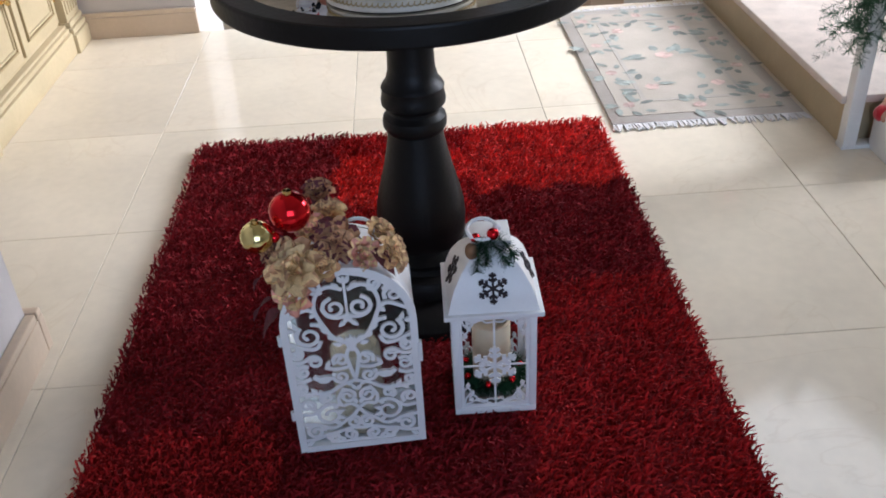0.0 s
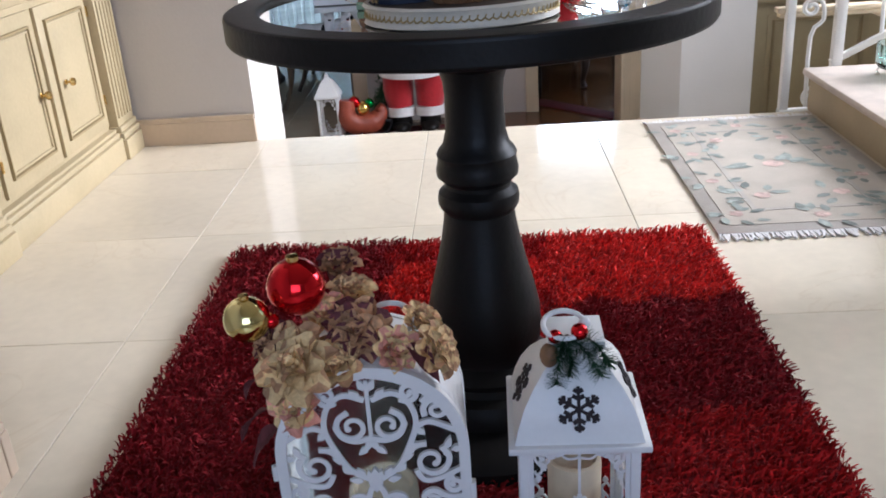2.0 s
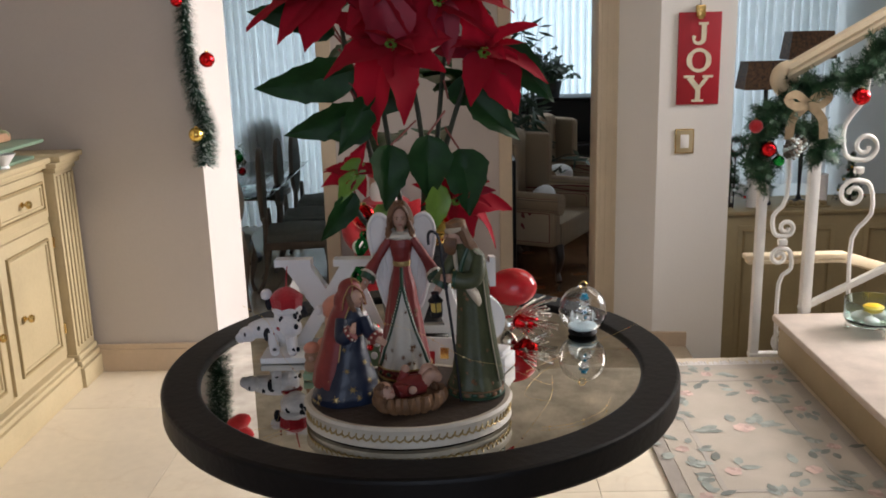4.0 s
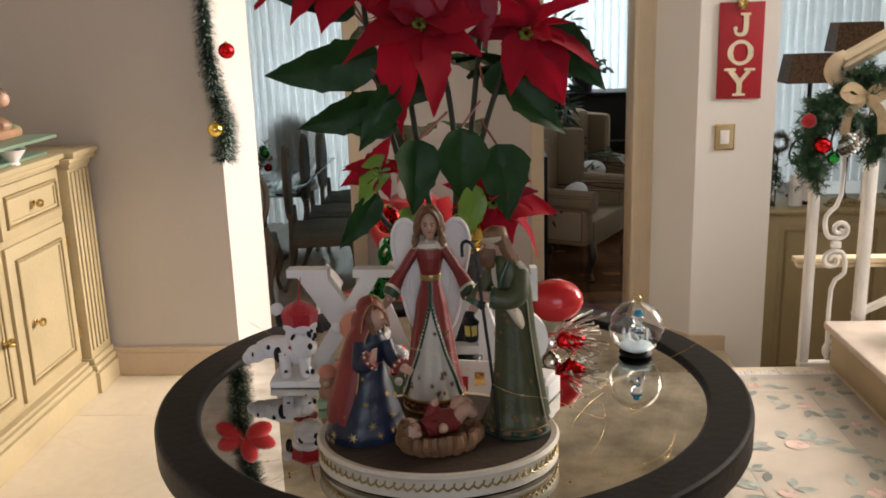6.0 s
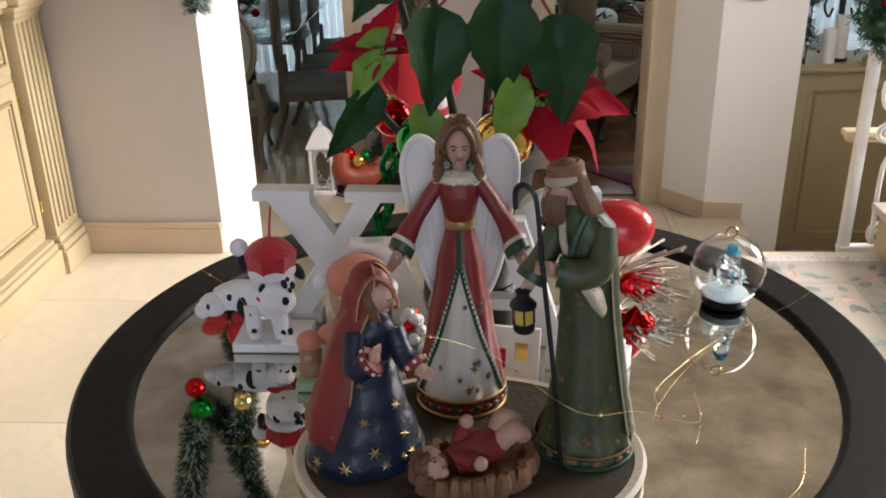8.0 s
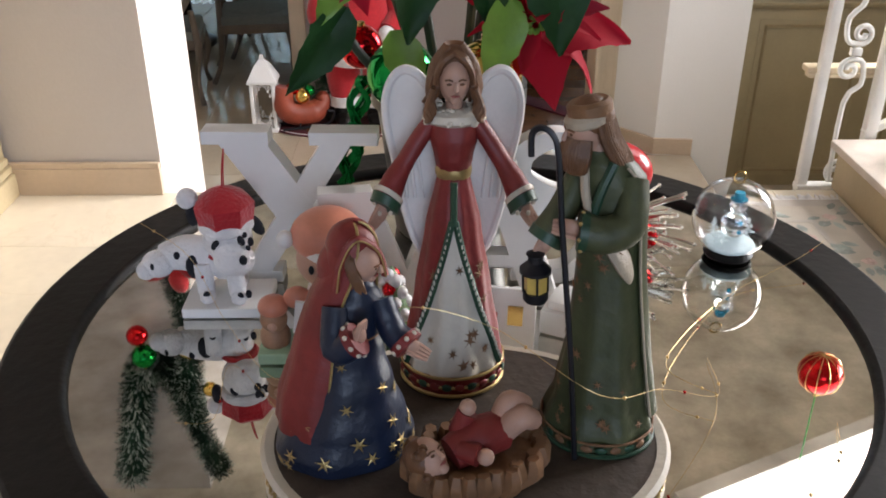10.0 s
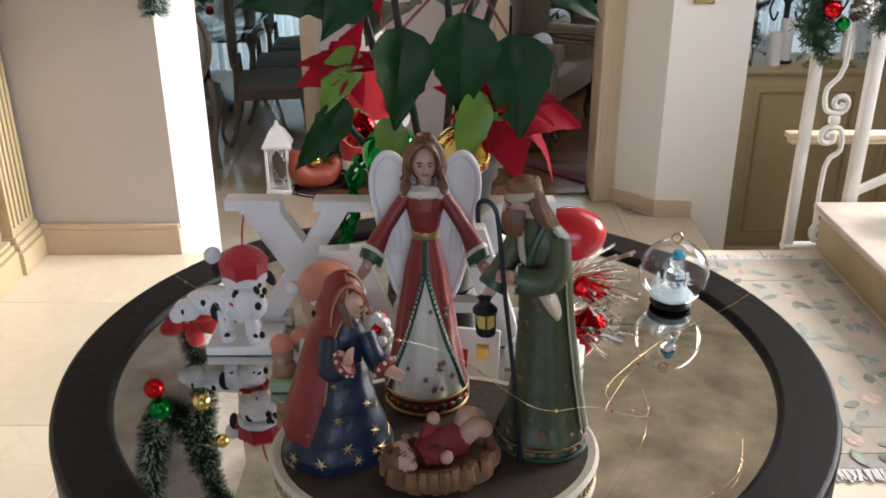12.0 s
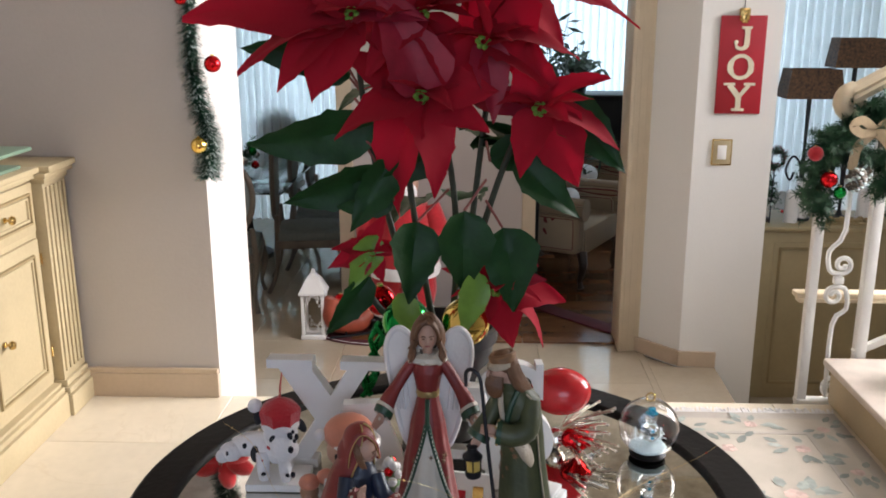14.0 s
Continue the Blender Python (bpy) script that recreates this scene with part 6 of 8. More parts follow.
solo("porcelain_doll_ornament", girl, [PEACH, SKIN, M_WHITE_METAL, HAIR, IRON, material("bear_brown", (0.36, 0.2, 0.12), 0.5, 0, 30, 0.2), material("mint_glaze", (0.3, 0.45, 0.3), 0.4, 0, 20, 0.1)], "glazed porcelain doll ornament in peach cap holding a card", "ornament", pose(-0.086, 1.69, TM + 0.001) @ Matrix.Scale(0.86, 4))
tree = thing("mini_tree_ornament", "small green and white bead tree ornament", "ornament", (-0.035, 1.668, TM + 0.001))
rr = random.Random(8)
part("cone", lathe([(0.024, 0), (0.025, 0.006), (0.004, 0.075), (0.001, 0.08)], 18), material("sage_green", (0.16, 0.26, 0.12), 0.5, 0, 30, 0.2), tree)
for i in range(34):
    z = 0.006 + 0.07 * i / 34
    r = 0.025 * (1 - z / 0.085)
    a = i * 2.4
    part("bead", ball(bmesh.new(), (r * math.cos(a), r * math.sin(a), z), 0.0055, 0, 8), M_WHITE_METAL if i % 4 else M_REDBALL, tree)
solo("folded_card", box(box(boxed(-0.026, 0.026, -0.003, 0.003, 0, 0.05, 0.001), -0.018, -0.004, -0.0042, -0.003, 0.012, 0.03, mi=1), 0.004, 0.016, -0.0042, -0.003, 0.02, 0.036, mi=2), [M_LETTER, M_RED_FELT, M_BRASS], "small white printed card with red and gold marks", "card", pose(0.05, 1.68, TM + 0.001, -12, 0, -10), smooth=False)
solo("white_box", box(boxed(-0.035, 0.035, -0.02, 0.02, 0, 0.022, 0.002), -0.03, 0.03, -0.016, 0.016, 0.022, 0.03, 0.002), M_LETTER, "small white cardboard box on the mirror", "box", pose(0.122, 1.702, TM + 0.001, 0, 0, -25))
bl = ball(bmesh.new(), (0, 0, 0.036), 0.036, 0, 28, squash=(1.12, 0.9, 0.86))
solo("red_ball_ornament", bl, material("satin_red_paint", (0.55, 0.02, 0.025), 0.22, 0, 10, 0.1), "satin red ball ornament behind the letters", "ornament", pose(0.168, 1.88, TM + 0.03))
bl = ball(ball(bmesh.new(), (-0.008, 0, 0.022), 0.013, 0, 18), (0.008, 0, 0.022), 0.013, 0, 18)
lathe([(0.001, 0), (0.02, 0.018)], 18, bl)
solo("red_heart_ornament", bl, M_REDBALL, "small shiny red heart ornament", "ornament", pose(0.186, 1.83, TM + 0.001))
spray = thing("silver_spray", "spray of silver beaded wires on the mirror", "decoration", (0.16, 1.85, TM + 0.02))
rr = random.Random(31)
for i in range(46):
    a, e = rr.uniform(-1.2, 0.9), rr.uniform(-0.12, 0.55)
    l = rr.uniform(0.05, 0.088)
    d = Vector((math.cos(a) * math.cos(e), math.sin(a) * math.cos(e), math.sin(e)))
    bm = tube([(0, 0, 0), d * l * 0.6, d * l + Vector((0, 0, -0.006))], [0.0008, 0.0011, 0.0016], 5, smooth=2)
    ball(bm, d * l + Vector((0, 0, -0.006)), 0.0022, 0, 6)
    part("wire", bm, M_SILVER, spray)
part("tuft_base", ball(bmesh.new(), (0, 0, -0.006), 0.014, 0, 12), M_SILVER, spray)

globe = thing("glass_globe_ornament", "clear glass globe ornament with tiny crystal snowman inside", "ornament", (0.276, 1.832, TM + 0.002))
globe.scale = (0.93, 0.93, 0.93)
sh = bmesh.new()
ball(sh, (0, 0, 0.0415), 0.0405, 0, 36)
inner = ball(bmesh.new(), (0, 0, 0.0415), 0.0397, 0, 36)
bmesh.ops.reverse_faces(inner, faces=inner.faces)
tmp = bpy.data.meshes.new("tmp")
inner.to_mesh(tmp)
inner.free()
sh.from_mesh(tmp)
me = bpy.data.meshes.new("shell")
sh.to_mesh(me)
sh.free()
me.materials.append(glass("globe_glass"))
me.shade_smooth()
shell = new("shell", me)
shell.parent = globe
shell.visible_shadow = False
part("foot", lathe([(0.023, 0), (0.025, 0.003), (0.021, 0.007)], 28), M_BLACK, globe)
part("snow", lathe([(0.018, 0.007), (0.026, 0.012), (0.024, 0.015), (0.012, 0.018), (0.002, 0.019)], 24), material("glitter_snow", (0.55, 0.68, 0.7), 0.4, 0, 60, 0.15, 0.5, 400), globe)
CRYSTAL = glass("clear_crystal", (0.93, 0.98, 1.0), 0.12)
FROST_TWIG = material("frosted_twig", (0.7, 0.78, 0.78), 0.4, 0, 60, 0.15)
man = part("snowman", ball(ball(bmesh.new(), (0.002, 0, 0.034), 0.0135, 0, 20), (0.003, 0, 0.0545), 0.0085, 0, 18), CRYSTAL, globe, "clear crystal snowman")
BLUE = material("turquoise_bead", (0.02, 0.3, 0.45), 0.15, 0.3, 20, 0.1)
part("hat", lathe([(0.0085, 0.061), (0.0088, 0.0622), (0.0055, 0.0628), (0.0052, 0.069), (0.0015, 0.0698)], 18, m=Matrix.Translation((0.003, 0, 0))), BLUE, man, "turquoise hat")
for z in (0.031, 0.041):
    part("button", ball(bmesh.new(), (0.003, -0.0132, z), 0.0026, 0, 10), BLUE, man)
for k, (x, y) in enumerate(((-0.017, 0.004), (0.018, 0.006), (-0.012, -0.012))):
    tw_ = tube([(x, y, 0.018), (x, y, 0.04 - 0.004 * k)], 0.0007, 5, smooth=0)
    for j in range(7):
        z = 0.022 + 0.0026 * j
        l = 0.0085 * (1 - j / 8)
        for q in range(4):
            a = q * 1.57 + j
            tube([(x, y, z), (x + l * math.cos(a), y + l * math.sin(a), z - 0.001)], 0.0005, 4, tw_, smooth=0)
    part("frosted_tree", tw_, FROST_TWIG, globe, "tiny frosted tree")
part("loop_cap", tube([(0.006 * math.cos(a), 0, 0.085 + 0.006 * math.sin(a)) for a in (0, 0.9, 1.8, 2.7, 3.6, 4.5, 5.4, 6.28)], 0.0012, 6, smooth=2), M_BRASS, globe)

wire = thing("fairy_light_string", "thin gold wire string of tiny lights lying on mirror", "string lights", (0, 0, TM + 0.0022))
rr = random.Random(77)
runs = [[(-0.23, 1.71, 0.095), (-0.19, 1.69, 0.075), (-0.17, 1.69, 0.02), (-0.12, 1.62, 0.012), (-0.08, 1.6, 0.05), (-0.03, 1.55, 0.115), (0.03, 1.54, 0.108), (0.09, 1.495, 0.09), (0.14, 1.54, 0.06), (0.2, 1.6, 0.01), (0.21, 1.66, 0.0)], [(0.2, 1.6, 0.01), (0.17, 1.63, 0.012), (0.2, 1.69, 0.004), (0.26, 1.76, 0.0), (0.33, 1.8, 0.012), (0.36, 1.82, 0.02)], [(0.18, 1.49, 0.0), (0.22, 1.5, 0.0), (0.26, 1.53, 0.002), (0.28, 1.58, 0.0)], [(-0.13, 1.5, 0.0), (-0.16, 1.47, 0.0), (-0.15, 1.44, 0.0)]]
for run in runs:
    part("wire", tube(run, 0.0002, 5, smooth=8), M_WIRE, wire)
    for p in curve_points(run, 3)[1::3]:
        part("bulb", ball(bmesh.new(), p, 0.0011, 0, 8, squash=(1, 1.6, 1)), M_REDBALL if rr.random() < 0.4 else M_WIRE, wire)

# ---- poinsettia ----
plant = thing("poinsettia", "tall potted poinsettia with red bracts and dark green leaves", "plant", (0.012, 1.9, TM + 0.001))
part("pot", lathe([(0.05, 0), (0.053, 0.004), (0.068, 0.13), (0.073, 0.132), (0.073, 0.15), (0.067, 0.15), (0.063, 0.125)], 40), M_POT, plant, "dark plastic pot")
part("soil", lathe([(0.062, 0.118), (0.062, 0.126), (0.02, 0.13)], 24), DARK_BASE, plant)
for c, r, m in (((-0.042, -0.066, 0.176), 0.03, M_GREENBALL), ((0.032, -0.068, 0.177), 0.03, M_GOLD), ((-0.08, -0.01, 0.185), 0.02, M_REDBALL)):
    bauble("bauble", c, r, m, plant)
rb = bmesh.new()
rr = random.Random(6)
for k in range(5):
    p = Vector((-0.07 - 0.01 * rr.random(), -0.05, 0.17))
    pts = [tuple(p)]
    for j in range(7):
        p = p + Vector((0.012 * math.sin(j * 1.9 + k) - 0.003, -0.004 * math.cos(j * 2 + k), -0.016 + 0.01 * (j == 0)))
        pts.append(tuple(p))
    tube(pts, 0.004, 6, rb, smooth=3, flat=0.12)
part("ribbon", rb, M_RIBBON, plant, "curled green metallic ribbon")


def leaf(l, w, droop, fold, teeth=0.0, seed=0):
    """A pointed leaf along +x, folded on its midrib, with raised veins, drooping to its tip."""
    rr = random.Random(seed)
    bm = bmesh.new()
    rows = []
    n = 16
    twist, sway = rr.uniform(-0.5, 0.5), rr.uniform(-0.1, 0.1)
    for i in range(n + 1):
        t = i / n
        half = w / 2 * (math.sin(math.pi * t ** 0.66) ** 0.95 * (1 - 0.22 * t) * 1.12 if 0 < t < 1 else 0.0) + 0.0005
        x, z = l * (t - 0.12 * droop * t * t), -droop * l * 0.55 * t * t
        row = []
        for k in range(-4, 5):
            s = k / 4
            e = 1 + (teeth * (1 if i % 4 == 1 else -0.3) if abs(k) == 4 else 0)
            lift = fold * half * abs(s) + l * 0.01 * math.sin(2 * math.pi * (t * 6 - abs(s) * 1.1)) * min(1, abs(s) * 2) * math.sin(math.pi * t)
            wave = 0.05 * w * math.sin(t * 8 + seed + s * 2) * abs(s)
            row.append(bm.verts.new((x, half * s * e + sway * l * t * t, z + lift + wave + twist * half * s * t)))
        rows.append(row)
    for a, b in zip(rows, rows[1:]):
        for k in range(8):
            bm.faces.new((a[k], a[k + 1], b[k + 1], b[k]))
    return bm


def add_leaf(name, p, yaw, pitch, l, w, mat, droop=0.5, fold=0.25, teeth=0.0, seed=0, roll=0):
    o = part(name, leaf(l, w, droop, fold, teeth, seed), mat, plant)
    o.matrix_basis = Matrix.Translation(p) @ Matrix.Rotation(yaw, 4, "Z") @ Matrix.Rotation(-pitch, 4, "Y") @ Matrix.Rotation(roll, 4, "X")
    return o


def facing(name, p, ang, tilt, l, w, mat, seed, droop=0.25, fold=0.2, teeth=0.0, roll=0.0):
    """A leaf that lies in an upright plane towards the viewer: ang in that plane from +x, tilt brings its tip forward."""
    o = part(name, leaf(l, w, droop, fold, teeth, seed), mat, plant)
    o.matrix_basis = Matrix.Translation(p) @ Matrix.Rotation(-ang, 4, "Y") @ Matrix.Rotation(-tilt, 4, "Z") @ Matrix.Rotation(math.pi / 2 * 0.8 + roll, 4, "X")
    return o


def aimed(name, p, d, up, l, w, mat, seed, droop=0.4, fold=0.25, teeth=0.0):
    """A leaf from p along d whose upper face turns towards up."""
    d = Vector(d).normalized()
    side = Vector(up).cross(d).normalized()
    nrm = d.cross(side)
    o = part(name, leaf(l, w, droop, fold, teeth, seed), mat, plant)
    o.matrix_basis = Matrix.Translation(p) @ Matrix((d, side, nrm)).transposed().to_4x4()
    return o


ZP = -(TM + 0.001)
stems = [((-0.015, 0, 0.12), (-0.06, -0.03, 0.28), (-0.09, -0.04, 0.43), (-0.1, -0.045, 0.55)), ((-0.005, -0.01, 0.12), (-0.03, -0.03, 0.28), (-0.05, -0.02, 0.44), (-0.06, -0.02, 0.6)), ((0.01, -0.01, 0.12), (0.02, -0.04, 0.26), (0.01, -0.05, 0.38), (-0.02, -0.06, 0.47)), ((0.015, 0, 0.12), (0.05, -0.03, 0.28), (0.09, -0.04, 0.4), (0.13, -0.05, 0.46)), ((0.02, 0.01, 0.12), (0.04, 0.02, 0.3), (0.06, 0.03, 0.46), (0.09, 0.02, 0.58)), ((0.02, -0.02, 0.12), (0.035, -0.05, 0.17), (0.055, -0.065, 0.205), (0.07, -0.065, 0.225)), ((-0.02, -0.02, 0.12), (-0.07, -0.05, 0.18), (-0.1, -0.06, 0.23), (-0.11, -0.06, 0.26))]
for s in stems:
    part("stem", tube(s, [0.0048, 0.0042, 0.0038, 0.003], 9), M_STEM, plant)
heads = [((-0.1, -0.06, 0.545), 1.25, ((172, 0.17), (190, 0.15), (215, 0.115), (250, 0.1), (140, 0.13), (100, 0.1), (20, 0.1), (-40, 0.09))), ((0.08, -0.03, 0.575), 1.25, ((-8, 0.145), (8, 0.13), (-38, 0.1), (160, 0.14), (60, 0.12), (110, 0.12), (-80, 0.1), (-130, 0.11))), ((-0.02, -0.085, 0.455), 1.2, ((-115, 0.14), (-70, 0.115), (175, 0.1), (20, 0.1), (95, 0.11), (140, 0.1), (-20, 0.08))), ((0.115, -0.075, 0.44), 1.15, ((42, 0.1), (-4, 0.1), (-62, 0.1), (-110, 0.08), (165, 0.085), (100, 0.08))), ((0.07, -0.065, 0.22), 1.08, ((-8, 0.1), (-42, 0.11), (-75, 0.085), (80, 0.08), (130, 0.07), (35, 0.08), (-120, 0.06))), ((-0.085, -0.075, 0.265), 0.85, ((200, 0.075), (150, 0.06), (80, 0.07), (30, 0.07), (-60, 0.06), (-120, 0.06))), ((-0.02, -0.06, 0.545), 1.2, ((-95, 0.13), (-60, 0.11), (-140, 0.1), (30, 0.12), (100, 0.11), (165, 0.1))), ((0.05, -0.07, 0.515), 1.1, ((-80, 0.11), (-30, 0.12), (20, 0.12), (90, 0.1), (-130, 0.09))), ((0.0, 0.02, 0.63), 1.2, ((10, 0.12), (60, 0.11), (120, 0.11), (170, 0.13), (-60, 0.1), (-120, 0.11)))]
rb2 = random.Random(19)
k = 0
for c, size, petals in heads:
    for a, l in petals:
        k += 1
        a = math.radians(a)
        d = (math.cos(a), rb2.uniform(-0.75, 0.1), 0.75 * math.sin(a) + rb2.uniform(-0.1, 0.2))
        up = (rb2.uniform(-0.35, 0.35), -rb2.uniform(0.35, 1.0), rb2.uniform(0.6, 1.0))
        ll = l * size * 0.86 * rb2.uniform(0.9, 1.1)
        aimed("bract", (c[0], c[1] + 0.006 * (k % 3), c[2]), d, up, ll, ll * rb2.uniform(0.48, 0.64), M_BRACT_DARK if k % 7 == 0 else M_BRACT, k, rb2.uniform(0.4, 1.1), rb2.uniform(0.1, 0.5), 0.07)
    for j in range(5):
        a = j * 1.257 + k
        aimed("bract", (c[0], c[1], c[2] + 0.004), (math.cos(a), math.sin(a) * 0.7 - 0.3, rb2.uniform(0.1, 0.5)), (0, -0.4, 1), 0.055 * size, 0.024 * size, M_BRACT, 300 + k * 5 + j, rb2.uniform(0.3, 0.8), 0.3, 0.03)
    cy = bmesh.new()
    for i in range(7):
        ball(cy, (c[0] + 0.006 * math.cos(i), c[1] - 0.008, c[2] + 0.006 * math.sin(i)), 0.0035, 0, 8)
    part("flower_centre", cy, M_LEAF_YOUNG, plant)
greens = [(-0.075, -0.06, 0.42, 195, 0.16), (-0.07, -0.05, 0.36, 200, 0.13), (-0.06, -0.07, 0.38, 250, 0.1), (0.03, -0.1, 0.325, 268, 0.105), (0.075, -0.08, 0.3, 285, 0.105), (-0.025, -0.095, 0.31, 262, 0.1), (-0.055, -0.07, 0.33, 190, 0.07), (-0.085, -0.07, 0.235, 235, 0.095), (0.13, -0.04, 0.45, -38, 0.13), (0.09, -0.06, 0.38, -45, 0.11), (-0.11, -0.02, 0.47, 150, 0.1), (0.0, -0.06, 0.39, 210, 0.09), (0.06, -0.02, 0.37, 20, 0.1), (-0.03, 0.02, 0.5, 120, 0.1), (-0.12, -0.03, 0.5, 178, 0.12)]
for i, (x, y, z, a, l) in enumerate(greens):
    facing("leaf", (x, y, z), math.radians(a), 0.15 + 0.1 * (i % 3), l, l * (0.6 if i in (3, 4, 5) else 0.42), M_LEAF, 50 + i, 0.3, 0.38, 0.08)
    s = min(stems, key=lambda q: abs(q[2][0] - x) + abs(q[2][1] - y))
    part("leaf_stalk", tube([(s[2][0], s[2][1], min(z + 0.03, 0.45)), (x, y, z)], 0.0017, 6, smooth=0), M_STEM_RED, plant)
for i, (x, y, z, a, l) in enumerate(((0.045, -0.095, 0.25, 265, 0.085), (-0.05, -0.09, 0.22, 300, 0.07), (-0.075, -0.08, 0.29, 245, 0.08))):
    facing("leaf", (x, y, z), math.radians(a), 0.2, l, l * 0.45, M_LEAF_YOUNG, 90 + i, 0.25, 0.15, 0.06)
rr = random.Random(12)
for i in range(16):
    a = rr.uniform(0.3, 2.8)
    add_leaf("leaf", (0.05 * math.cos(a), 0.04 * math.sin(a), rr.uniform(0.3, 0.55)), a, rr.uniform(-0.3, 0.3), rr.uniform(0.1, 0.14), 0.06, M_LEAF, 0.6, 0.2, 0.08, 120 + i)


# ---- square lantern on the rug ----
LX, LY, LZ, LW = 0.141, 1.328, 0.026, 0.154
lan = thing("square_lantern", "white metal candle lantern with snowflake cut-outs on rug", "lantern", (LX, LY, LZ), rz=-1)
H = LW / 2
part("floor_plate", boxed(-H, H, -H, H, 0, 0.014, 0.002), M_WHITE_METAL, lan)
for sx in (-1, 1):
    for sy in (-1, 1):
        part("corner_post", boxed(sx * H - (0.013 if sx > 0 else 0), sx * H + (0 if sx > 0 else 0.013), sy * H - (0.013 if sy > 0 else 0), sy * H + (0 if sy > 0 else 0.013), 0.014, 0.232, 0.0015), M_WHITE_METAL, lan)


def leaf_curl(bm, x, z, sx, sz, k=1.0):
    """A filigree corner of scrolls and small leaves."""
    strip([(x, z), (x + sx * 0.012 * k, z + sz * 0.004 * k), (x + sx * 0.02 * k, z + sz * 0.012 * k), (x + sx * 0.014 * k, z + sz * 0.02 * k), (x + sx * 0.007 * k, z + sz * 0.014 * k)], 0.0032, 0.002, bm, steps=4)
    strip([(x, z), (x + sx * 0.003 * k, z + sz * 0.014 * k), (x + sx * 0.011 * k, z + sz * 0.026 * k), (x + sx * 0.005 * k, z + sz * 0.036 * k), (x + sx * 0.001 * k, z + sz * 0.03 * k)], 0.0032, 0.002, bm, steps=4)
    for u, v, a in ((0.012, 0.024, 1.0), (0.022, 0.008, 0.3), (0.006, 0.04, 1.4), (0.03, 0.005, 0.1), (0.01, 0.01, 0.8)):
        d = (math.cos(a) * sx, math.sin(a) * sz)
        q = (-d[1], d[0])
        l, w = 0.011 * k, 0.004 * k
        c = (x + sx * u * k, z + sz * v * k)
        plate([(c[0] + d[0] * l * s + q[0] * w * t, c[1] + d[1] * l * s + q[1] * w * t) for s, t in ((-0.5, 0), (0, -1), (0.3, -0.7), (0.6, 0), (0.3, 0.7), (0, 1))], 0.0024, bm)


def snowflake(bm, x, z, r, thick, mi=0, y=0.0, w=0.0045):
    m = Matrix.Translation((0, y, 0))
    for k in range(6):
        a = math.pi / 2 + k * math.pi / 3
        d, q = (math.cos(a), math.sin(a)), (-math.sin(a), math.cos(a))
        strip([(x, z), (x + d[0] * r, z + d[1] * r)], w * 0.8, thick * (1 + 0.02 * k), bm, mi, m, steps=1)
        for f in (0.45, 0.75):
            for s in (-1, 1):
                e = (d[0] * 0.5 + s * q[0] * 0.86, d[1] * 0.5 + s * q[1] * 0.86)
                l = r * (0.3 if f < 0.6 else 0.24)
                strip([(x + d[0] * r * f, z + d[1] * r * f), (x + d[0] * r * f + e[0] * l, z + d[1] * r * f + e[1] * l)], w, thick * (0.94 + 0.015 * k), bm, mi, m, steps=1)
    return bm


for k, nm in enumerate(("front_panel", "side_panel", "back_panel", "side_panel")):
    bm = bmesh.new()
    z0, z1 = 0.014, 0.232
    for a in ((-H + 0.013, -H + 0.019, z0, z1), (H - 0.019, H - 0.013, z0, z1)):
        box(bm, a[0], a[1], -0.0015, 0.0015, a[2], a[3])
    box(bm, -H + 0.013, H - 0.013, -0.0016, 0.0016, z0, z0 + 0.008)
    box(bm, -H + 0.013, H - 0.013, -0.0016, 0.0016, z1 - 0.006, z1)
    box(bm, -0.0018, 0.0018, -0.001, 0.001, z0, z1)
    box(bm, -H + 0.016, H - 0.016, -0.0011, 0.0011, 0.113, 0.1165)
    for sx in (-1, 1):
        leaf_curl(bm, -sx * (H - 0.019), z0 + 0.008, sx, 1, 1.15)
        leaf_curl(bm, -sx * (H - 0.019), z1 - 0.006, sx, -1, 1.0)
        strip([(0, z0 + 0.016), (sx * 0.012, z0 + 0.019), (sx * 0.016, z0 + 0.011), (sx * 0.008, z0 + 0.009)], 0.003, 0.002, bm, steps=4)
        strip([(0, z1 - 0.016), (sx * 0.014, z1 - 0.018), (sx * 0.024, z1 - 0.01)], 0.003, 0.002, bm, steps=4)
    snowflake(bm, 0, 0.1148, 0.044, 0.0032, 0, -0.001, 0.0075)
    p = part(nm, bm, M_WHITE_METAL, lan, "white pierced snowflake panel", smooth=False)
    p.matrix_basis = Matrix.Rotation(k * math.pi / 2, 4, "Z") @ Matrix.Translation((0, -H + 0.005, 0))
rf = bmesh.new()
box(rf, -H - 0.012, H + 0.012, -H - 0.012, H + 0.012, 0.232, 0.242, 0.002)
part("eave_plate", rf, M_WHITE_METAL, lan)
# bell-shaped roof with a raised lip, flat cap and ring
roof = bmesh.new()
rings = []
for r, z in ((H + 0.004, 0.242), (H - 0.001, 0.262), (H - 0.009, 0.285), (H - 0.022, 0.308), (H - 0.036, 0.325), (H - 0.05, 0.336)):
    rings.append([roof.verts.new((sx * r, sy * r, z)) for sx, sy in ((-1, -1), (1, -1), (1, 1), (-1, 1))])
for a, b in zip(rings, rings[1:]):
    for i in range(4):
        roof.faces.new((a[i], a[(i + 1) % 4], b[(i + 1) % 4], b[i]))
roof.faces.new(rings[-1])
part("roof", roof, M_WHITE_METAL, lan, "white bell-shaped roof")
part("chimney", box(boxed(-0.028, 0.028, -0.028, 0.028, 0.334, 0.352, 0.002), -0.036, 0.036, -0.036, 0.036, 0.352, 0.362, 0.002), M_WHITE_METAL, lan)
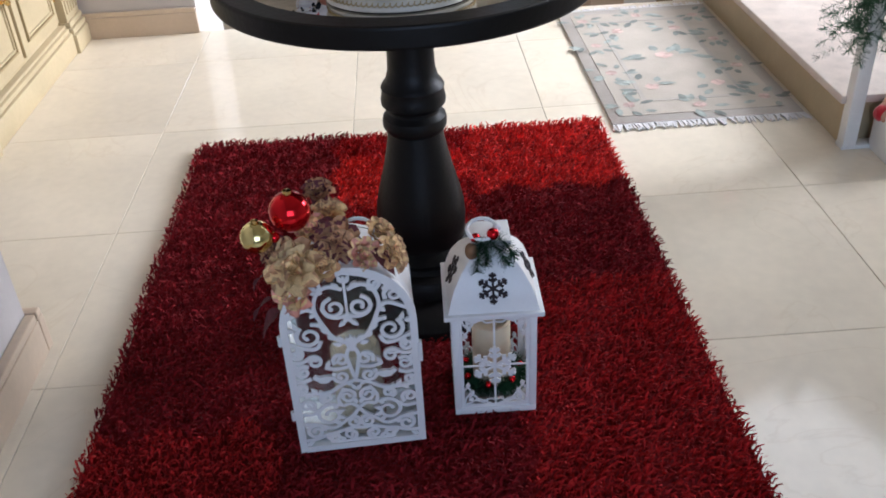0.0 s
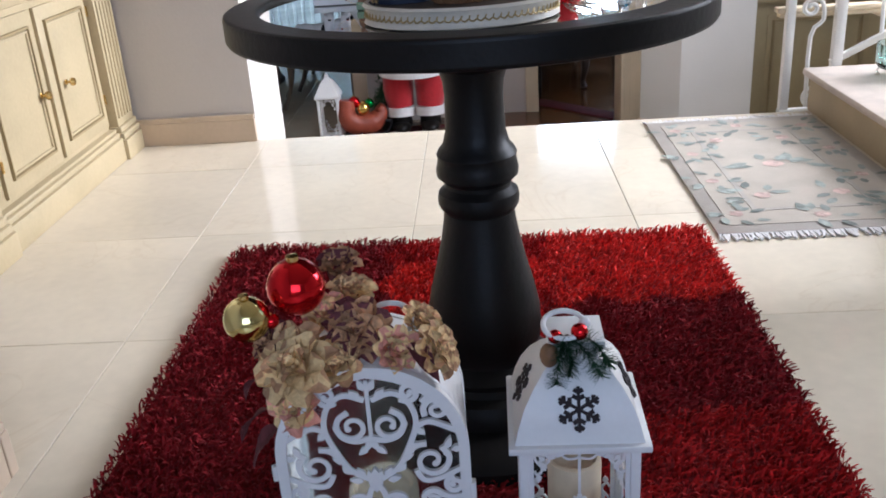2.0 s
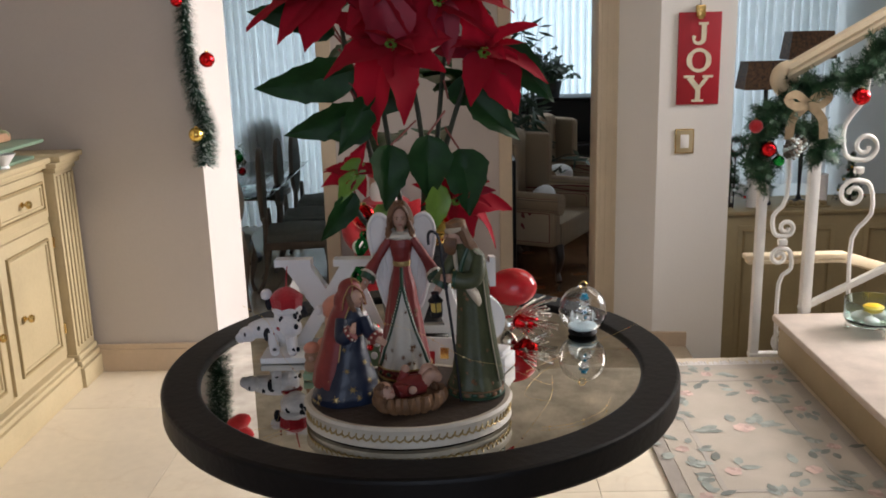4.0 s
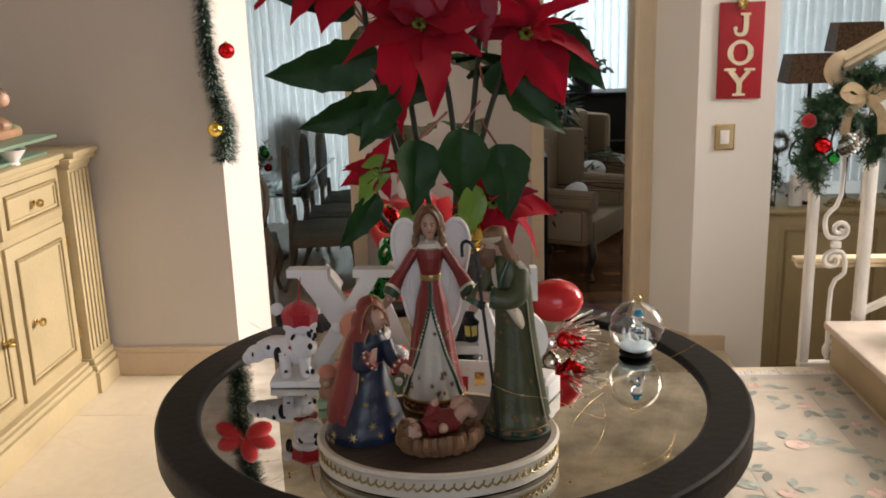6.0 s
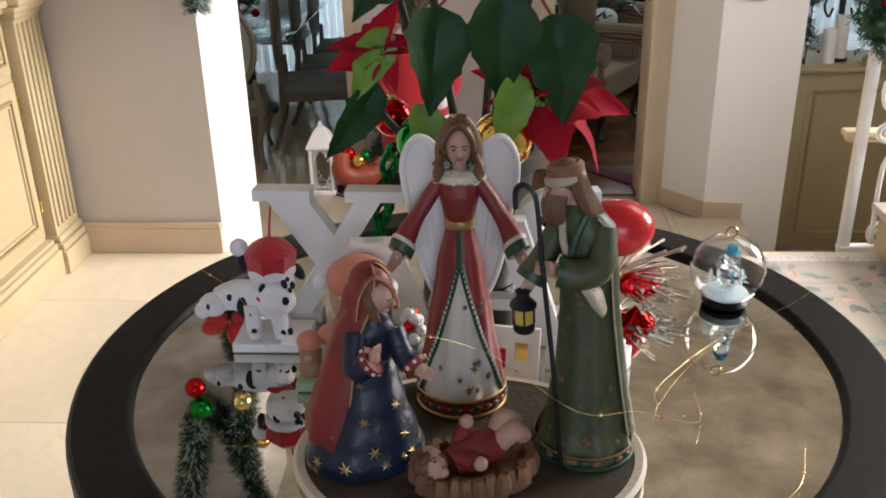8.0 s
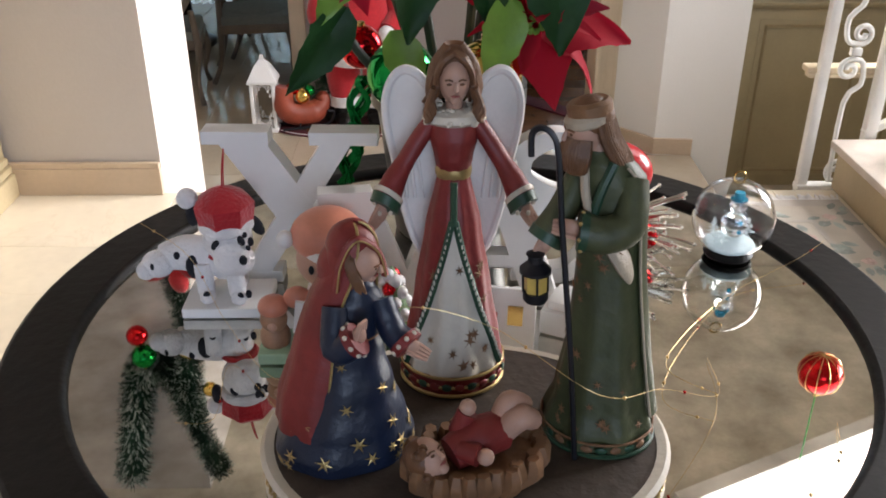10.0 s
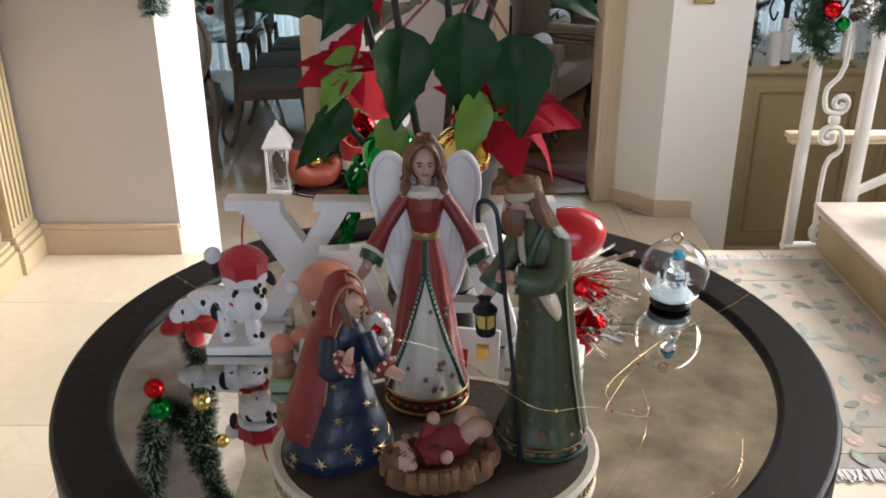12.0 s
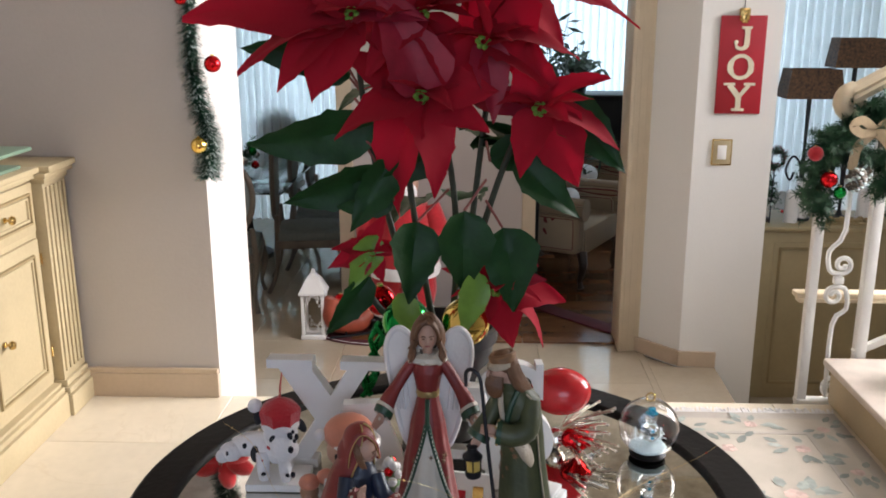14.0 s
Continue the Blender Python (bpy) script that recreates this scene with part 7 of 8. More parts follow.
sf = snowflake(bmesh.new(), 0, 0, 0.0285, 0.002, 0, 0, 0.0052)
# Dark plates on the closed roof stand in for shade inside cut-outs.
M_HOLE_SHADE = material("cut_out_shadow", (0.03, 0.022, 0.024), 0.9)
for k in range(4):
    o = part("snowflake_shade_plate", snowflake(bmesh.new(), 0, 0, 0.0285, 0.0016, 0, 0, 0.0052) if k else sf, M_HOLE_SHADE, lan, "dark snowflake plate painted as the shade of a hole", smooth=False)
    o.matrix_basis = Matrix.Rotation(k * math.pi / 2, 4, "Z") @ Matrix.Translation((0, -H + 0.0088, 0.285)) @ Matrix.Rotation(-0.46, 4, "X")
part("ring_handle", tube([(0.026 * math.cos(a) - 0.014, -0.02 + 0.022 * math.sin(a), 0.379 + 0.008 * math.sin(a)) for a in [i * math.pi / 6 for i in range(13)]], 0.0035, 10, smooth=3), M_WHITE_METAL, lan)
part("ring_knob", ball(bmesh.new(), (0.012, -0.018, 0.38), 0.0075, 0, 14), M_WHITE_METAL, lan)
tw = [[(-0.012, -0.03, 0.368), (-0.022, -0.048, 0.352), (-0.026, -0.062, 0.318)], [(-0.006, -0.03, 0.366), (0.012, -0.046, 0.352), (0.028, -0.056, 0.325)], [(0.0, -0.025, 0.37), (0.025, -0.04, 0.36), (0.04, -0.046, 0.335)], [(-0.012, -0.03, 0.366), (-0.008, -0.05, 0.345), (-0.01, -0.06, 0.33)]]
greenery("fir_sprig", lan, tw, 330, 0.016, 200, [M_GREEN_NEEDLE, M_GREEN_NEEDLE], 0.0009, 0)
for c, r in (((-0.026, -0.034, 0.37), 0.009), ((0.004, -0.034, 0.376), 0.011)):
    part("berry", ball(bmesh.new(), c, r, 0, 14), M_REDBALL, lan, "glossy red berry")
part("wooden_bead", ball(bmesh.new(), (-0.034, -0.036, 0.345), 0.015, 0, 14, squash=(0.8, 0.8, 1.1)), STRAW, lan, "rusty brown bell")
can = solo("pillar_candle", lathe([(0.037, 0), (0.037, 0.14), (0.036, 0.146), (0.031, 0.147), (0.028, 0.138), (0.012, 0.132), (0.002, 0.132)], 28), M_WAX, "ivory wax pillar candle with a hollow top", "candle", pose(LX, LY + 0.005, LZ + 0.015))
wr = thing("candle_wreath", "small green fir wreath with red berries around candle", "wreath", (LX, LY + 0.005, LZ + 0.015))
ringl = [[(0.05 * math.cos(a), 0.05 * math.sin(a), 0.016) for a in [i * math.pi / 6 for i in range(13)]]]
greenery("needles", wr, ringl, 2600, 0.024, 300, [M_GREEN_NEEDLE, M_GREEN_NEEDLE], 0.0011, 0)
for i in range(7):
    a = i * 0.9
    part("berry", ball(bmesh.new(), (0.055 * math.cos(a), 0.055 * math.sin(a), 0.032), 0.007, 0, 10), M_REDBALL, wr)

# ---- arched filigree lantern ----
AX, AY = -0.111, 1.193
arch = thing("arched_lantern", "white arched metal lantern with scrolled filigree front on rug", "lantern", (AX, AY, 0.028), rz=3.2)
W2, SHO, DEP = 0.115, 0.28, 0.13
outline = [(-W2, 0), (-W2, SHO)] + [(W2 * math.cos(a), SHO + W2 * 1.02 * math.sin(a)) for a in [math.pi - i * math.pi / 24 for i in range(1, 24)]] + [(W2, SHO), (W2, 0)]


def arch_frame(bm, w, d0, d1, inset=0.0):
    o = [(x * (1 - inset / W2), max(z - inset, 0) if z > 0.01 else z) for x, z in outline]
    i = [((abs(x) - w) * (1 if x > 0 else -1) if abs(x) > w else x * 0.2, z - w * max(0, z - SHO) / W2 if z > 0.01 else w) for x, z in o]
    n = len(o)
    rows = [[bm.verts.new((p[0], d, p[1])) for p in loop] for loop, d in ((o, d0), (i, d0), (i, d1), (o, d1))]
    for r in range(4):
        a, b = rows[r], rows[(r + 1) % 4]
        for k in range(n - 1):
            bm.faces.new((a[k], a[k + 1], b[k + 1], b[k]))
        bm.faces.new((a[n - 1], a[0], b[0], b[n - 1]))
    return bm


part("front_frame", arch_frame(bmesh.new(), 0.013, -0.006, 0.004), M_WHITE_METAL, arch)
part("back_frame", arch_frame(bmesh.new(), 0.013, DEP - 0.004, DEP + 0.004), M_WHITE_METAL, arch)
shellb = bmesh.new()
cols = [[shellb.verts.new((x * 0.985, y, z - 0.002 if z > 0.01 else z)) for y in (0.002, 0.03, 0.034, 0.062, 0.066, 0.094, 0.098, DEP)] for x, z in outline]
for a, b in zip(cols, cols[1:]):
    for k in range(7):
        shellb.faces.new((a[k], b[k], b[k + 1], a[k + 1]))
sh_ob = part("shell", shellb, M_WHITE_METAL, arch, "white curved sheet-metal body")
md = sh_ob.modifiers.new("thickness", "SOLIDIFY")
md.thickness = 0.003
part("floor_plate", boxed(-W2, W2, -0.004, DEP, 0, 0.006), M_WHITE_METAL, arch)
part("liner", plate([(x * 0.93, z * 0.985 + 0.004) for x, z in outline], 0.0015, m=Matrix.Translation((0, 0.01, 0))), M_FROST, arch, "frosted clear liner").visible_shadow = False
part("back_liner", plate([(x * 0.93, z * 0.985 + 0.004) for x, z in outline], 0.0015, m=Matrix.Translation((0, DEP - 0.006, 0))), M_FROST, arch).visible_shadow = False


def curl(cx, cz, r, a0, sign, turns=1.3):
    """A scroll winding inwards from its rim."""
    n = 12
    return [(cx + r * (1 - 0.72 * i / n) * math.cos(a0 + sign * 2 * math.pi * turns * i / n), cz + r * (1 - 0.72 * i / n) * math.sin(a0 + sign * 2 * math.pi * turns * i / n)) for i in range(n + 1)]


fil = bmesh.new()
# scrolls of one half: centre, radius, start angle, sense
scrolls = [(0.021, 0.316, 0.021, 1.4, -1), (0.047, 0.36, 0.013, -2.4, 1), (0.079, 0.334, 0.0165, -2.6, -1), (0.069, 0.262, 0.023, 1.0, -1), (0.066, 0.206, 0.014, 0.2, 1), (0.088, 0.186, 0.014, 2.4, -1), (0.021, 0.205, 0.0145, -0.6, 1), (0.024, 0.168, 0.0145, 0.8, -1), (0.018, 0.122, 0.0155, 1.2, 1), (0.052, 0.082, 0.026, 2.2, -1), (0.091, 0.108, 0.014, -2.2, -1), (0.013, 0.06, 0.0135, 1.6, 1), (0.022, 0.03, 0.013, -1.5, -1), (0.082, 0.045, 0.0165, 1.9, -1), (0.051, 0.027, 0.011, 0.3, 1), (0.095, 0.226, 0.012, 1.6, 1), (0.094, 0.148, 0.012, -1.6, 1), (0.055, 0.122, 0.012, -1.2, 1)]
bands = [((0.004, 0.352), (0.028, 0.36), (0.047, 0.346), (0.054, 0.318), (0.045, 0.288), (0.03, 0.258), (0.012, 0.244), (0.0, 0.236)), ((0.053, 0.312), (0.068, 0.318), (0.084, 0.312), (0.106, 0.3)), ((0.0, 0.3), (0.018, 0.296), (0.034, 0.303), (0.041, 0.318)), ((0.036, 0.268), (0.05, 0.284), (0.064, 0.287)), ((0.05, 0.25), (0.058, 0.236), (0.075, 0.236), (0.106, 0.25)), ((0.0, 0.236), (0.01, 0.216), (0.006, 0.186), (0.0, 0.16)), ((0.0, 0.158), (0.024, 0.15), (0.046, 0.136), (0.07, 0.134), (0.106, 0.138)), ((0.008, 0.19), (0.03, 0.186), (0.05, 0.192)), ((0.0, 0.094), (0.014, 0.104), (0.03, 0.102), (0.034, 0.12), (0.022, 0.142)), ((0.0, 0.094), (0.01, 0.078), (0.026, 0.066), (0.05, 0.05), (0.078, 0.062), (0.106, 0.066)), ((0.0, 0.045), (0.02, 0.046), (0.04, 0.04), (0.062, 0.036), (0.08, 0.028), (0.106, 0.026)), ((0.0, 0.018), (0.03, 0.015), (0.06, 0.018)), ((0.072, 0.098), (0.082, 0.088), (0.106, 0.09)), ((0.075, 0.214), (0.09, 0.208), (0.106, 0.21)), ((0.076, 0.17), (0.09, 0.165), (0.106, 0.168)), ((0.062, 0.345), (0.07, 0.352), (0.082, 0.353))]
leaves = [(0.006, 0.372, 1.2), (0.014, 0.36, 0.75), (0.004, 0.29, -1.1), (0.01, 0.283, -0.7), (0.058, 0.306, 2.4), (0.05, 0.285, -2.6), (0.04, 0.27, 0.4), (0.033, 0.256, -2.4), (0.016, 0.25, 1.0), (0.022, 0.24, 0.2), (0.09, 0.286, 1.2), (0.1, 0.278, 0.2), (0.088, 0.272, -0.9), (0.006, 0.245, 1.35), (0.04, 0.062, -2.5), (0.034, 0.074, -2.8), (0.034, 0.088, 2.8), (0.04, 0.102, 2.4), (0.062, 0.134, 1.1), (0.074, 0.14, 0.9), (0.086, 0.132, -0.8), (0.005, 0.11, 1.3), (0.004, 0.142, 1.0), (0.012, 0.152, 0.6), (0.068, 0.052, 0.9), (0.092, 0.062, 1.2), (0.06, 0.026, 0.7), (0.096, 0.018, 2.6), (0.036, 0.022, 0.9), (0.044, 0.198, 2.0), (0.1, 0.2, 1.0)]
MF = Matrix.Translation((0, -0.001, 0))
depth = 0
for s in (-1, 1):
    for x, z, r, a0, sg in scrolls:
        depth += 1
        c = curl(x, z, r, a0, sg)
        strip([(s * u, v) for u, v in c], [0.0074 - 0.0002 * i for i in range(13)], 0.0024 + 0.00003 * depth, fil, m=MF, steps=3)
        ball(fil, (s * c[-1][0], -0.001, c[-1][1]), 0.0044, 0, 8, squash=(1, 0.3, 1))
    for line in bands:
        depth += 1
        strip([(s * u, v) for u, v in line], 0.0068, 0.0024 + 0.00003 * depth, fil, m=MF, steps=4)
    for x, z, a in leaves:
        depth += 1
        d, q = (s * math.cos(a), math.sin(a)), (-math.sin(a), s * math.cos(a))
        plate([(s * x + d[0] * 0.0095 * u + q[0] * 0.0046 * v, z + d[1] * 0.0095 * u + q[1] * 0.0046 * v) for u, v in ((-0.8, 0), (-0.2, -1), (0.4, -0.7), (1, 0), (0.4, 0.7), (-0.2, 1))], 0.0024 + 0.00003 * depth, fil, m=MF)
    plate([(s * (0.04 + u), 0.165 + v) for u, v in ((0, 0.0), (0.01, -0.007), (0.022, -0.005), (0.034, 0.006), (0.028, 0.012), (0.022, 0.007), (0.012, 0.009), (0.004, 0.008), (-0.005, 0.006))], 0.0062, fil, m=MF)
plate([(-0.009, 0.236), (0, 0.222), (0.009, 0.236), (0.005, 0.25), (0, 0.258), (-0.005, 0.25)], 0.0066, fil, m=MF)
box(fil, -0.0024, 0.0024, -0.0025, 0.0005, 0.288, 0.378)
part("filigree", fil, M_WHITE_METAL, arch, "white cut-out filigree of scrolls and birds", smooth=False)
for z in (0.08, 0.25):
    part("hinge", lathe([(0.004, z), (0.004, z + 0.02)], 10, m=Matrix.Translation((-W2 - 0.003, -0.002, 0))), M_WHITE_METAL, arch)
part("latch", boxed(W2 - 0.002, W2 + 0.005, -0.01, 0.002, 0.19, 0.23, 0.001), M_WHITE_METAL, arch)
part("ring_handle", tube([(0.03 + 0.028 * math.cos(a), 0.075 + 0.02 * math.sin(a), 0.415 + 0.012 * math.sin(a)) for a in [i * math.pi / 6 for i in range(13)]], 0.0035, 10, smooth=3), M_WHITE_METAL, arch)
solo("pillar_candle", lathe([(0.045, 0), (0.045, 0.17), (0.04, 0.178), (0.034, 0.168), (0.004, 0.165)], 28), M_WAX, "wide ivory wax pillar candle inside the lantern", "candle", pose(AX - 0.002, AY + 0.066, 0.0355))

# ---- dried flowers with baubles on the arched lantern ----
PETAL = [material("dried_cream_petal", (0.88, 0.56, 0.27), 0.75, 0, 60, 0.3, 0.4, 250, island=0.25), material("dried_pink_petal", (0.75, 0.34, 0.25), 0.75, 0, 60, 0.3, 0.4, 250, island=0.25), material("dried_rust_petal", (0.52, 0.28, 0.14), 0.75, 0, 60, 0.4, 0.4, 250, island=0.3), material("dried_burgundy", (0.13, 0.03, 0.035), 0.75, 0, 60, 0.3, 0.4, 250)]
bq = thing("dried_flower_spray", "dried cream and pink roses with red and gold baubles", "flower arrangement", (AX, AY, 0.0))


def rose(r, seed, mats, open_=1.0):
    """Cupped, curled petals in rings round a heart."""
    rr = random.Random(seed)
    bm = bmesh.new()
    ball(bm, (0, 0, 0), r * 0.42, 0, 10)
    for ring, (n, tilt, size) in enumerate(((4, 1.4, 0.75), (5, 1.15, 0.95), (7, 0.85 * open_, 1.15), (8, 0.5 * open_, 1.3))):
        for k in range(n):
            a = 2 * math.pi * (k + 0.5 * (ring % 2) + rr.uniform(-0.15, 0.15)) / n
            rot = Matrix.Rotation(a, 4, "Z") @ Matrix.Translation((r * 0.16 * ring, 0, -r * 0.12 * ring)) @ Matrix.Rotation(-tilt - rr.uniform(-0.15, 0.15), 4, "Y")
            w, l = r * 0.5 * size, r * 0.95 * size
            grid = []
            for i in range(5):
                t = i / 4
                row = []
                for j in range(5):
                    s = j / 2 - 1
                    hw = w * math.sin(math.pi * (0.18 + 0.62 * t)) * 0.95
                    curl_ = 0.22 * r * (t ** 3) * (1 + rr.uniform(-0.35, 0.35))
                    row.append(bm.verts.new(rot @ Vector((l * t, hw * s, 0.3 * r * s * s - curl_ * 1.6 + rr.uniform(-0.07, 0.07) * r + r * 0.1 * math.sin(math.pi * t)))))
                grid.append(row)
            for i in range(4):
                for j in range(4):
                    f = bm.faces.new((grid[i][j], grid[i][j + 1], grid[i + 1][j + 1], grid[i + 1][j]))
                    f.material_index = 1 if (i == 3 and rr.random() < 0.5) or (ring == 3 and rr.random() < 0.15) else 0
    return bm


def add_rose(c, r, kind, look_at, seed, open_=1.0):
    mats = {"cream": [PETAL[0], PETAL[2]], "pink": [PETAL[0], PETAL[1]], "rust": [PETAL[2], PETAL[3]], "bud": [PETAL[1], PETAL[0]]}[kind]
    o = part("dried_rose", rose(r, seed, mats, open_), mats, bq, {"cream": "papery cream dried rose", "pink": "cream dried rose edged in pink", "rust": "rust-brown dried rose", "bud": "pink dried rosebud"}[kind])
    o.matrix_basis = Matrix.Translation(c) @ Vector(look_at).to_track_quat("Z", "Y").to_matrix().to_4x4()


TOPZ = 0.44
add_rose((-0.075, -0.01, TOPZ - 0.002), 0.03, "cream", (-0.2, -0.75, 0.65), 1)
add_rose((-0.008, 0.03, TOPZ + 0.016), 0.0250, "rust", (0.1, -0.7, 0.7), 2)
add_rose((-0.082, 0.0, TOPZ - 0.06), 0.0250, "pink", (-0.4, -0.8, 0.3), 3, 1.6)
add_rose((-0.03, 0.0, TOPZ - 0.012), 0.0195, "cream", (0.1, -0.7, 0.7), 4, 1.8)
add_rose((0.036, 0.02, TOPZ - 0.008), 0.0203, "bud", (0.4, -0.7, 0.5), 5, 1.9)
add_rose((0.082, 0.03, TOPZ - 0.015), 0.0218, "cream", (0.7, -0.4, 0.5), 6, 1.2)
add_rose((0.062, 0.07, TOPZ + 0.0), 0.0187, "cream", (0.5, -0.3, 0.8), 7, 1.7)
add_rose((-0.045, 0.05, TOPZ + 0.025), 0.0203, "pink", (0.0, -0.5, 0.9), 8, 1.7)
add_rose((-0.02, 0.09, TOPZ + 0.035), 0.0203, "cream", (0.1, -0.2, 1), 9, 1.5)
add_rose((-0.035, 0.115, TOPZ + 0.06), 0.0187, "rust", (0.1, -0.3, 1), 10, 1.7)
add_rose((-0.105, 0.02, TOPZ + 0.01), 0.0187, "rust", (-0.6, -0.5, 0.6), 11, 1.6)
for i, (x, y, z, yaw) in enumerate(((-0.12, 0.0, TOPZ - 0.07, 2.9), (-0.11, 0.01, TOPZ - 0.1, 3.4), (0.05, 0.02, TOPZ - 0.0, -0.5), (-0.125, 0.03, TOPZ - 0.04, 2.6), (0.01, 0.06, TOPZ + 0.01, 0.4))):
    o = part("dried_leaf", leaf(0.06, 0.026, 0.7, 0.3, 0.05, i), PETAL[3], bq, "burgundy dried leaf")
    o.matrix_basis = Matrix.Translation((x, y, z)) @ Matrix.Rotation(yaw, 4, "Z") @ Matrix.Rotation(0.5, 4, "Y")
part("stems", tube([(-0.11, 0.02, TOPZ - 0.03), (-0.05, 0.04, TOPZ + 0.0), (0.02, 0.05, TOPZ + 0.0), (0.07, 0.05, TOPZ - 0.02)], 0.004, 6), PETAL[2], bq)
bauble("bauble", (-0.075, 0.045, 0.507), 0.034, M_REDBALL, bq, "shiny red glass bauble")
bauble("bauble", (-0.126, 0.005, 0.488), 0.0265, M_GOLD_PALE, bq, "shiny pale gold bauble")
bauble("bauble", (-0.1, 0.01, 0.482), 0.009, M_REDBALL, bq)


# ---- sign and switch ----
sign = thing("joy_sign", "red wooden hanging sign with cream letters spelling JOY", "sign", (1.496, 5.909, 0.724), rz=-4.9)
part("board", boxed(-0.122, 0.122, -0.012, 0, 0, 0.53, 0.003), material("red_sign_paint", (0.38, 0.01, 0.022), 0.5, 0, 8, 0.12, 0.1), sign)
SIGN_CREAM = material("cream_letter_paint", (0.72, 0.66, 0.5), 0.5, 0, 12, 0.15, 0.1)
MS = Matrix.Translation((0, -0.0145, 0))
jo = strip([(0.022, 0.462), (0.022, 0.385), (0.012, 0.36), (-0.012, 0.354), (-0.03, 0.364), (-0.036, 0.384)], [0.028, 0.028, 0.024, 0.018, 0.016, 0.012], 0.006, m=MS)
plate([(-0.008, 0.458), (0.046, 0.458), (0.046, 0.472), (-0.008, 0.472)], 0.0064, jo, m=MS)
ball(jo, (-0.034, -0.0145, 0.388), 0.012, 0, 12, squash=(1, 0.25, 1))
part("letter", jo, SIGN_CREAM, sign, smooth=False)
ol = [(0.056 * math.cos(i * math.pi / 8), 0.256 + 0.06 * math.sin(i * math.pi / 8)) for i in range(17)]
part("letter", strip(ol, [0.03 if i % 8 in (0, 1, 7) else 0.02 for i in range(17)], 0.006, m=MS), SIGN_CREAM, sign, smooth=False)
yl = strip([(-0.052, 0.158), (0.0, 0.092)], 0.03, 0.006, m=MS, steps=1)
strip([(0.052, 0.158), (0.0, 0.092)], 0.021, 0.0062, yl, m=MS, steps=1)
strip([(0.0, 0.1), (0.0, 0.024)], 0.028, 0.0066, yl, m=MS, steps=1)
for x0, x1, z0, z1 in ((-0.084, -0.022, 0.156, 0.17), (0.024, 0.084, 0.156, 0.17), (-0.034, 0.034, 0.016, 0.03)):
    plate([(x0, z0), (x1, z0), (x1, z1), (x0, z1)], 0.0068, yl, m=MS)
part("letter", yl, SIGN_CREAM, sign, smooth=False)
hk = box(boxed(-0.028, 0.028, -0.03, 0.004, 0.5, 0.57, 0.008), -0.016, 0.016, -0.036, -0.03, 0.49, 0.545, 0.004)
part("bell_hook", hk, M_BRASS, sign, "small brass bell at the top")
part("cord", tube([(0, 0.0, 0.56), (0, 0.006, 0.8)], 0.002, 6, smooth=0), M_DARK_WOOD, sign)
sw = thing("light_switch", "cream light switch with thin brass frame", "switch", (1.432, 5.915, 0.506), rz=-4.9)
part("frame", boxed(-0.056, 0.056, -0.008, 0, -0.074, 0.074, 0.004), M_BRASS, sw, "brass frame")
part("plate", boxed(-0.049, 0.049, -0.0105, -0.007, -0.067, 0.067, 0.003), M_CREAM, sw)
part("rocker", boxed(-0.025, 0.025, -0.014, -0.01, -0.04, 0.04, 0.003), M_LETTER, sw)

# ---- low cabinet beyond the railing ----
cab = thing("low_cabinet", "olive-cream panelled wooden cabinet on the lower floor", "cabinet", (2.55, 6.3, LOWER))
ch_ = 1.12
part("body", boxed(-0.77, 0.9, -0.13, 0.3, 0, ch_ - 0.03, 0.003), M_OLIVE, cab)
part("top", box(boxed(-0.8, 0.93, -0.165, 0.33, ch_ - 0.022, ch_, 0.005), -0.785, 0.915, -0.15, 0.315, ch_ - 0.035, ch_ - 0.022, 0.004), M_OLIVE, cab)
for x in (-0.38, 0.42):
    framed_panel("door", cab, pose(x, -0.136, 0.07, 0, 0, -90), 0.62, 0.95, [M_OLIVE, M_CREAM_DARK], rail=0.03)
CT = LOWER + ch_ + 0.001


def mini_tree(name, c, h, seed):
    t = thing(name, "small dark green decorated tabletop tree", "tabletop tree", c)
    part("trunk", lathe([(0.03, 0), (0.03, 0.02), (0.008, 0.03), (0.004, h)], 10), M_DARK_WOOD, t)
    rr = random.Random(seed)
    tw = []
    for i in range(50):
        z = 0.03 + (h - 0.04) * rr.random()
        r = (1 - z / h) * h * 0.32 + 0.01
        a = rr.uniform(0, 6.28)
        tw.append([(0, 0, z), (r * 0.5 * math.cos(a), r * 0.5 * math.sin(a), z - 0.005), (r * math.cos(a), r * math.sin(a), z - 0.02)])
    greenery("needles", t, tw, 50, 0.018, seed, [M_GREEN_NEEDLE, M_FROSTTIP], 0.0016, 9)
    for i in range(10):
        z = h * (0.15 + 0.08 * i)
        r = (1 - z / h) * h * 0.3
        part("bead", ball(bmesh.new(), (r * math.cos(i * 2.4), r * math.sin(i * 2.4), z), 0.01, 0, 8), (M_REDBALL, M_GOLD, M_FROSTTIP)[i % 3], t)


mini_tree("tabletop_tree", (1.83, 6.3, CT), 0.4, 61)
mini_tree("tabletop_tree", (2.62, 6.32, CT), 0.34, 62)
for x, y, h in ((1.98, 6.28, 0.19), (2.06, 6.34, 0.26), (2.42, 6.3, 0.2)):
    solo("white_candle", lathe([(0.04, 0), (0.04, h), (0.032, h + 0.004), (0.01, h - 0.006)], 20), M_WHITE_METAL, "white pillar candle on the cabinet", "candle", pose(x, y, CT), group="candles on the cabinet")
sl = bmesh.new()
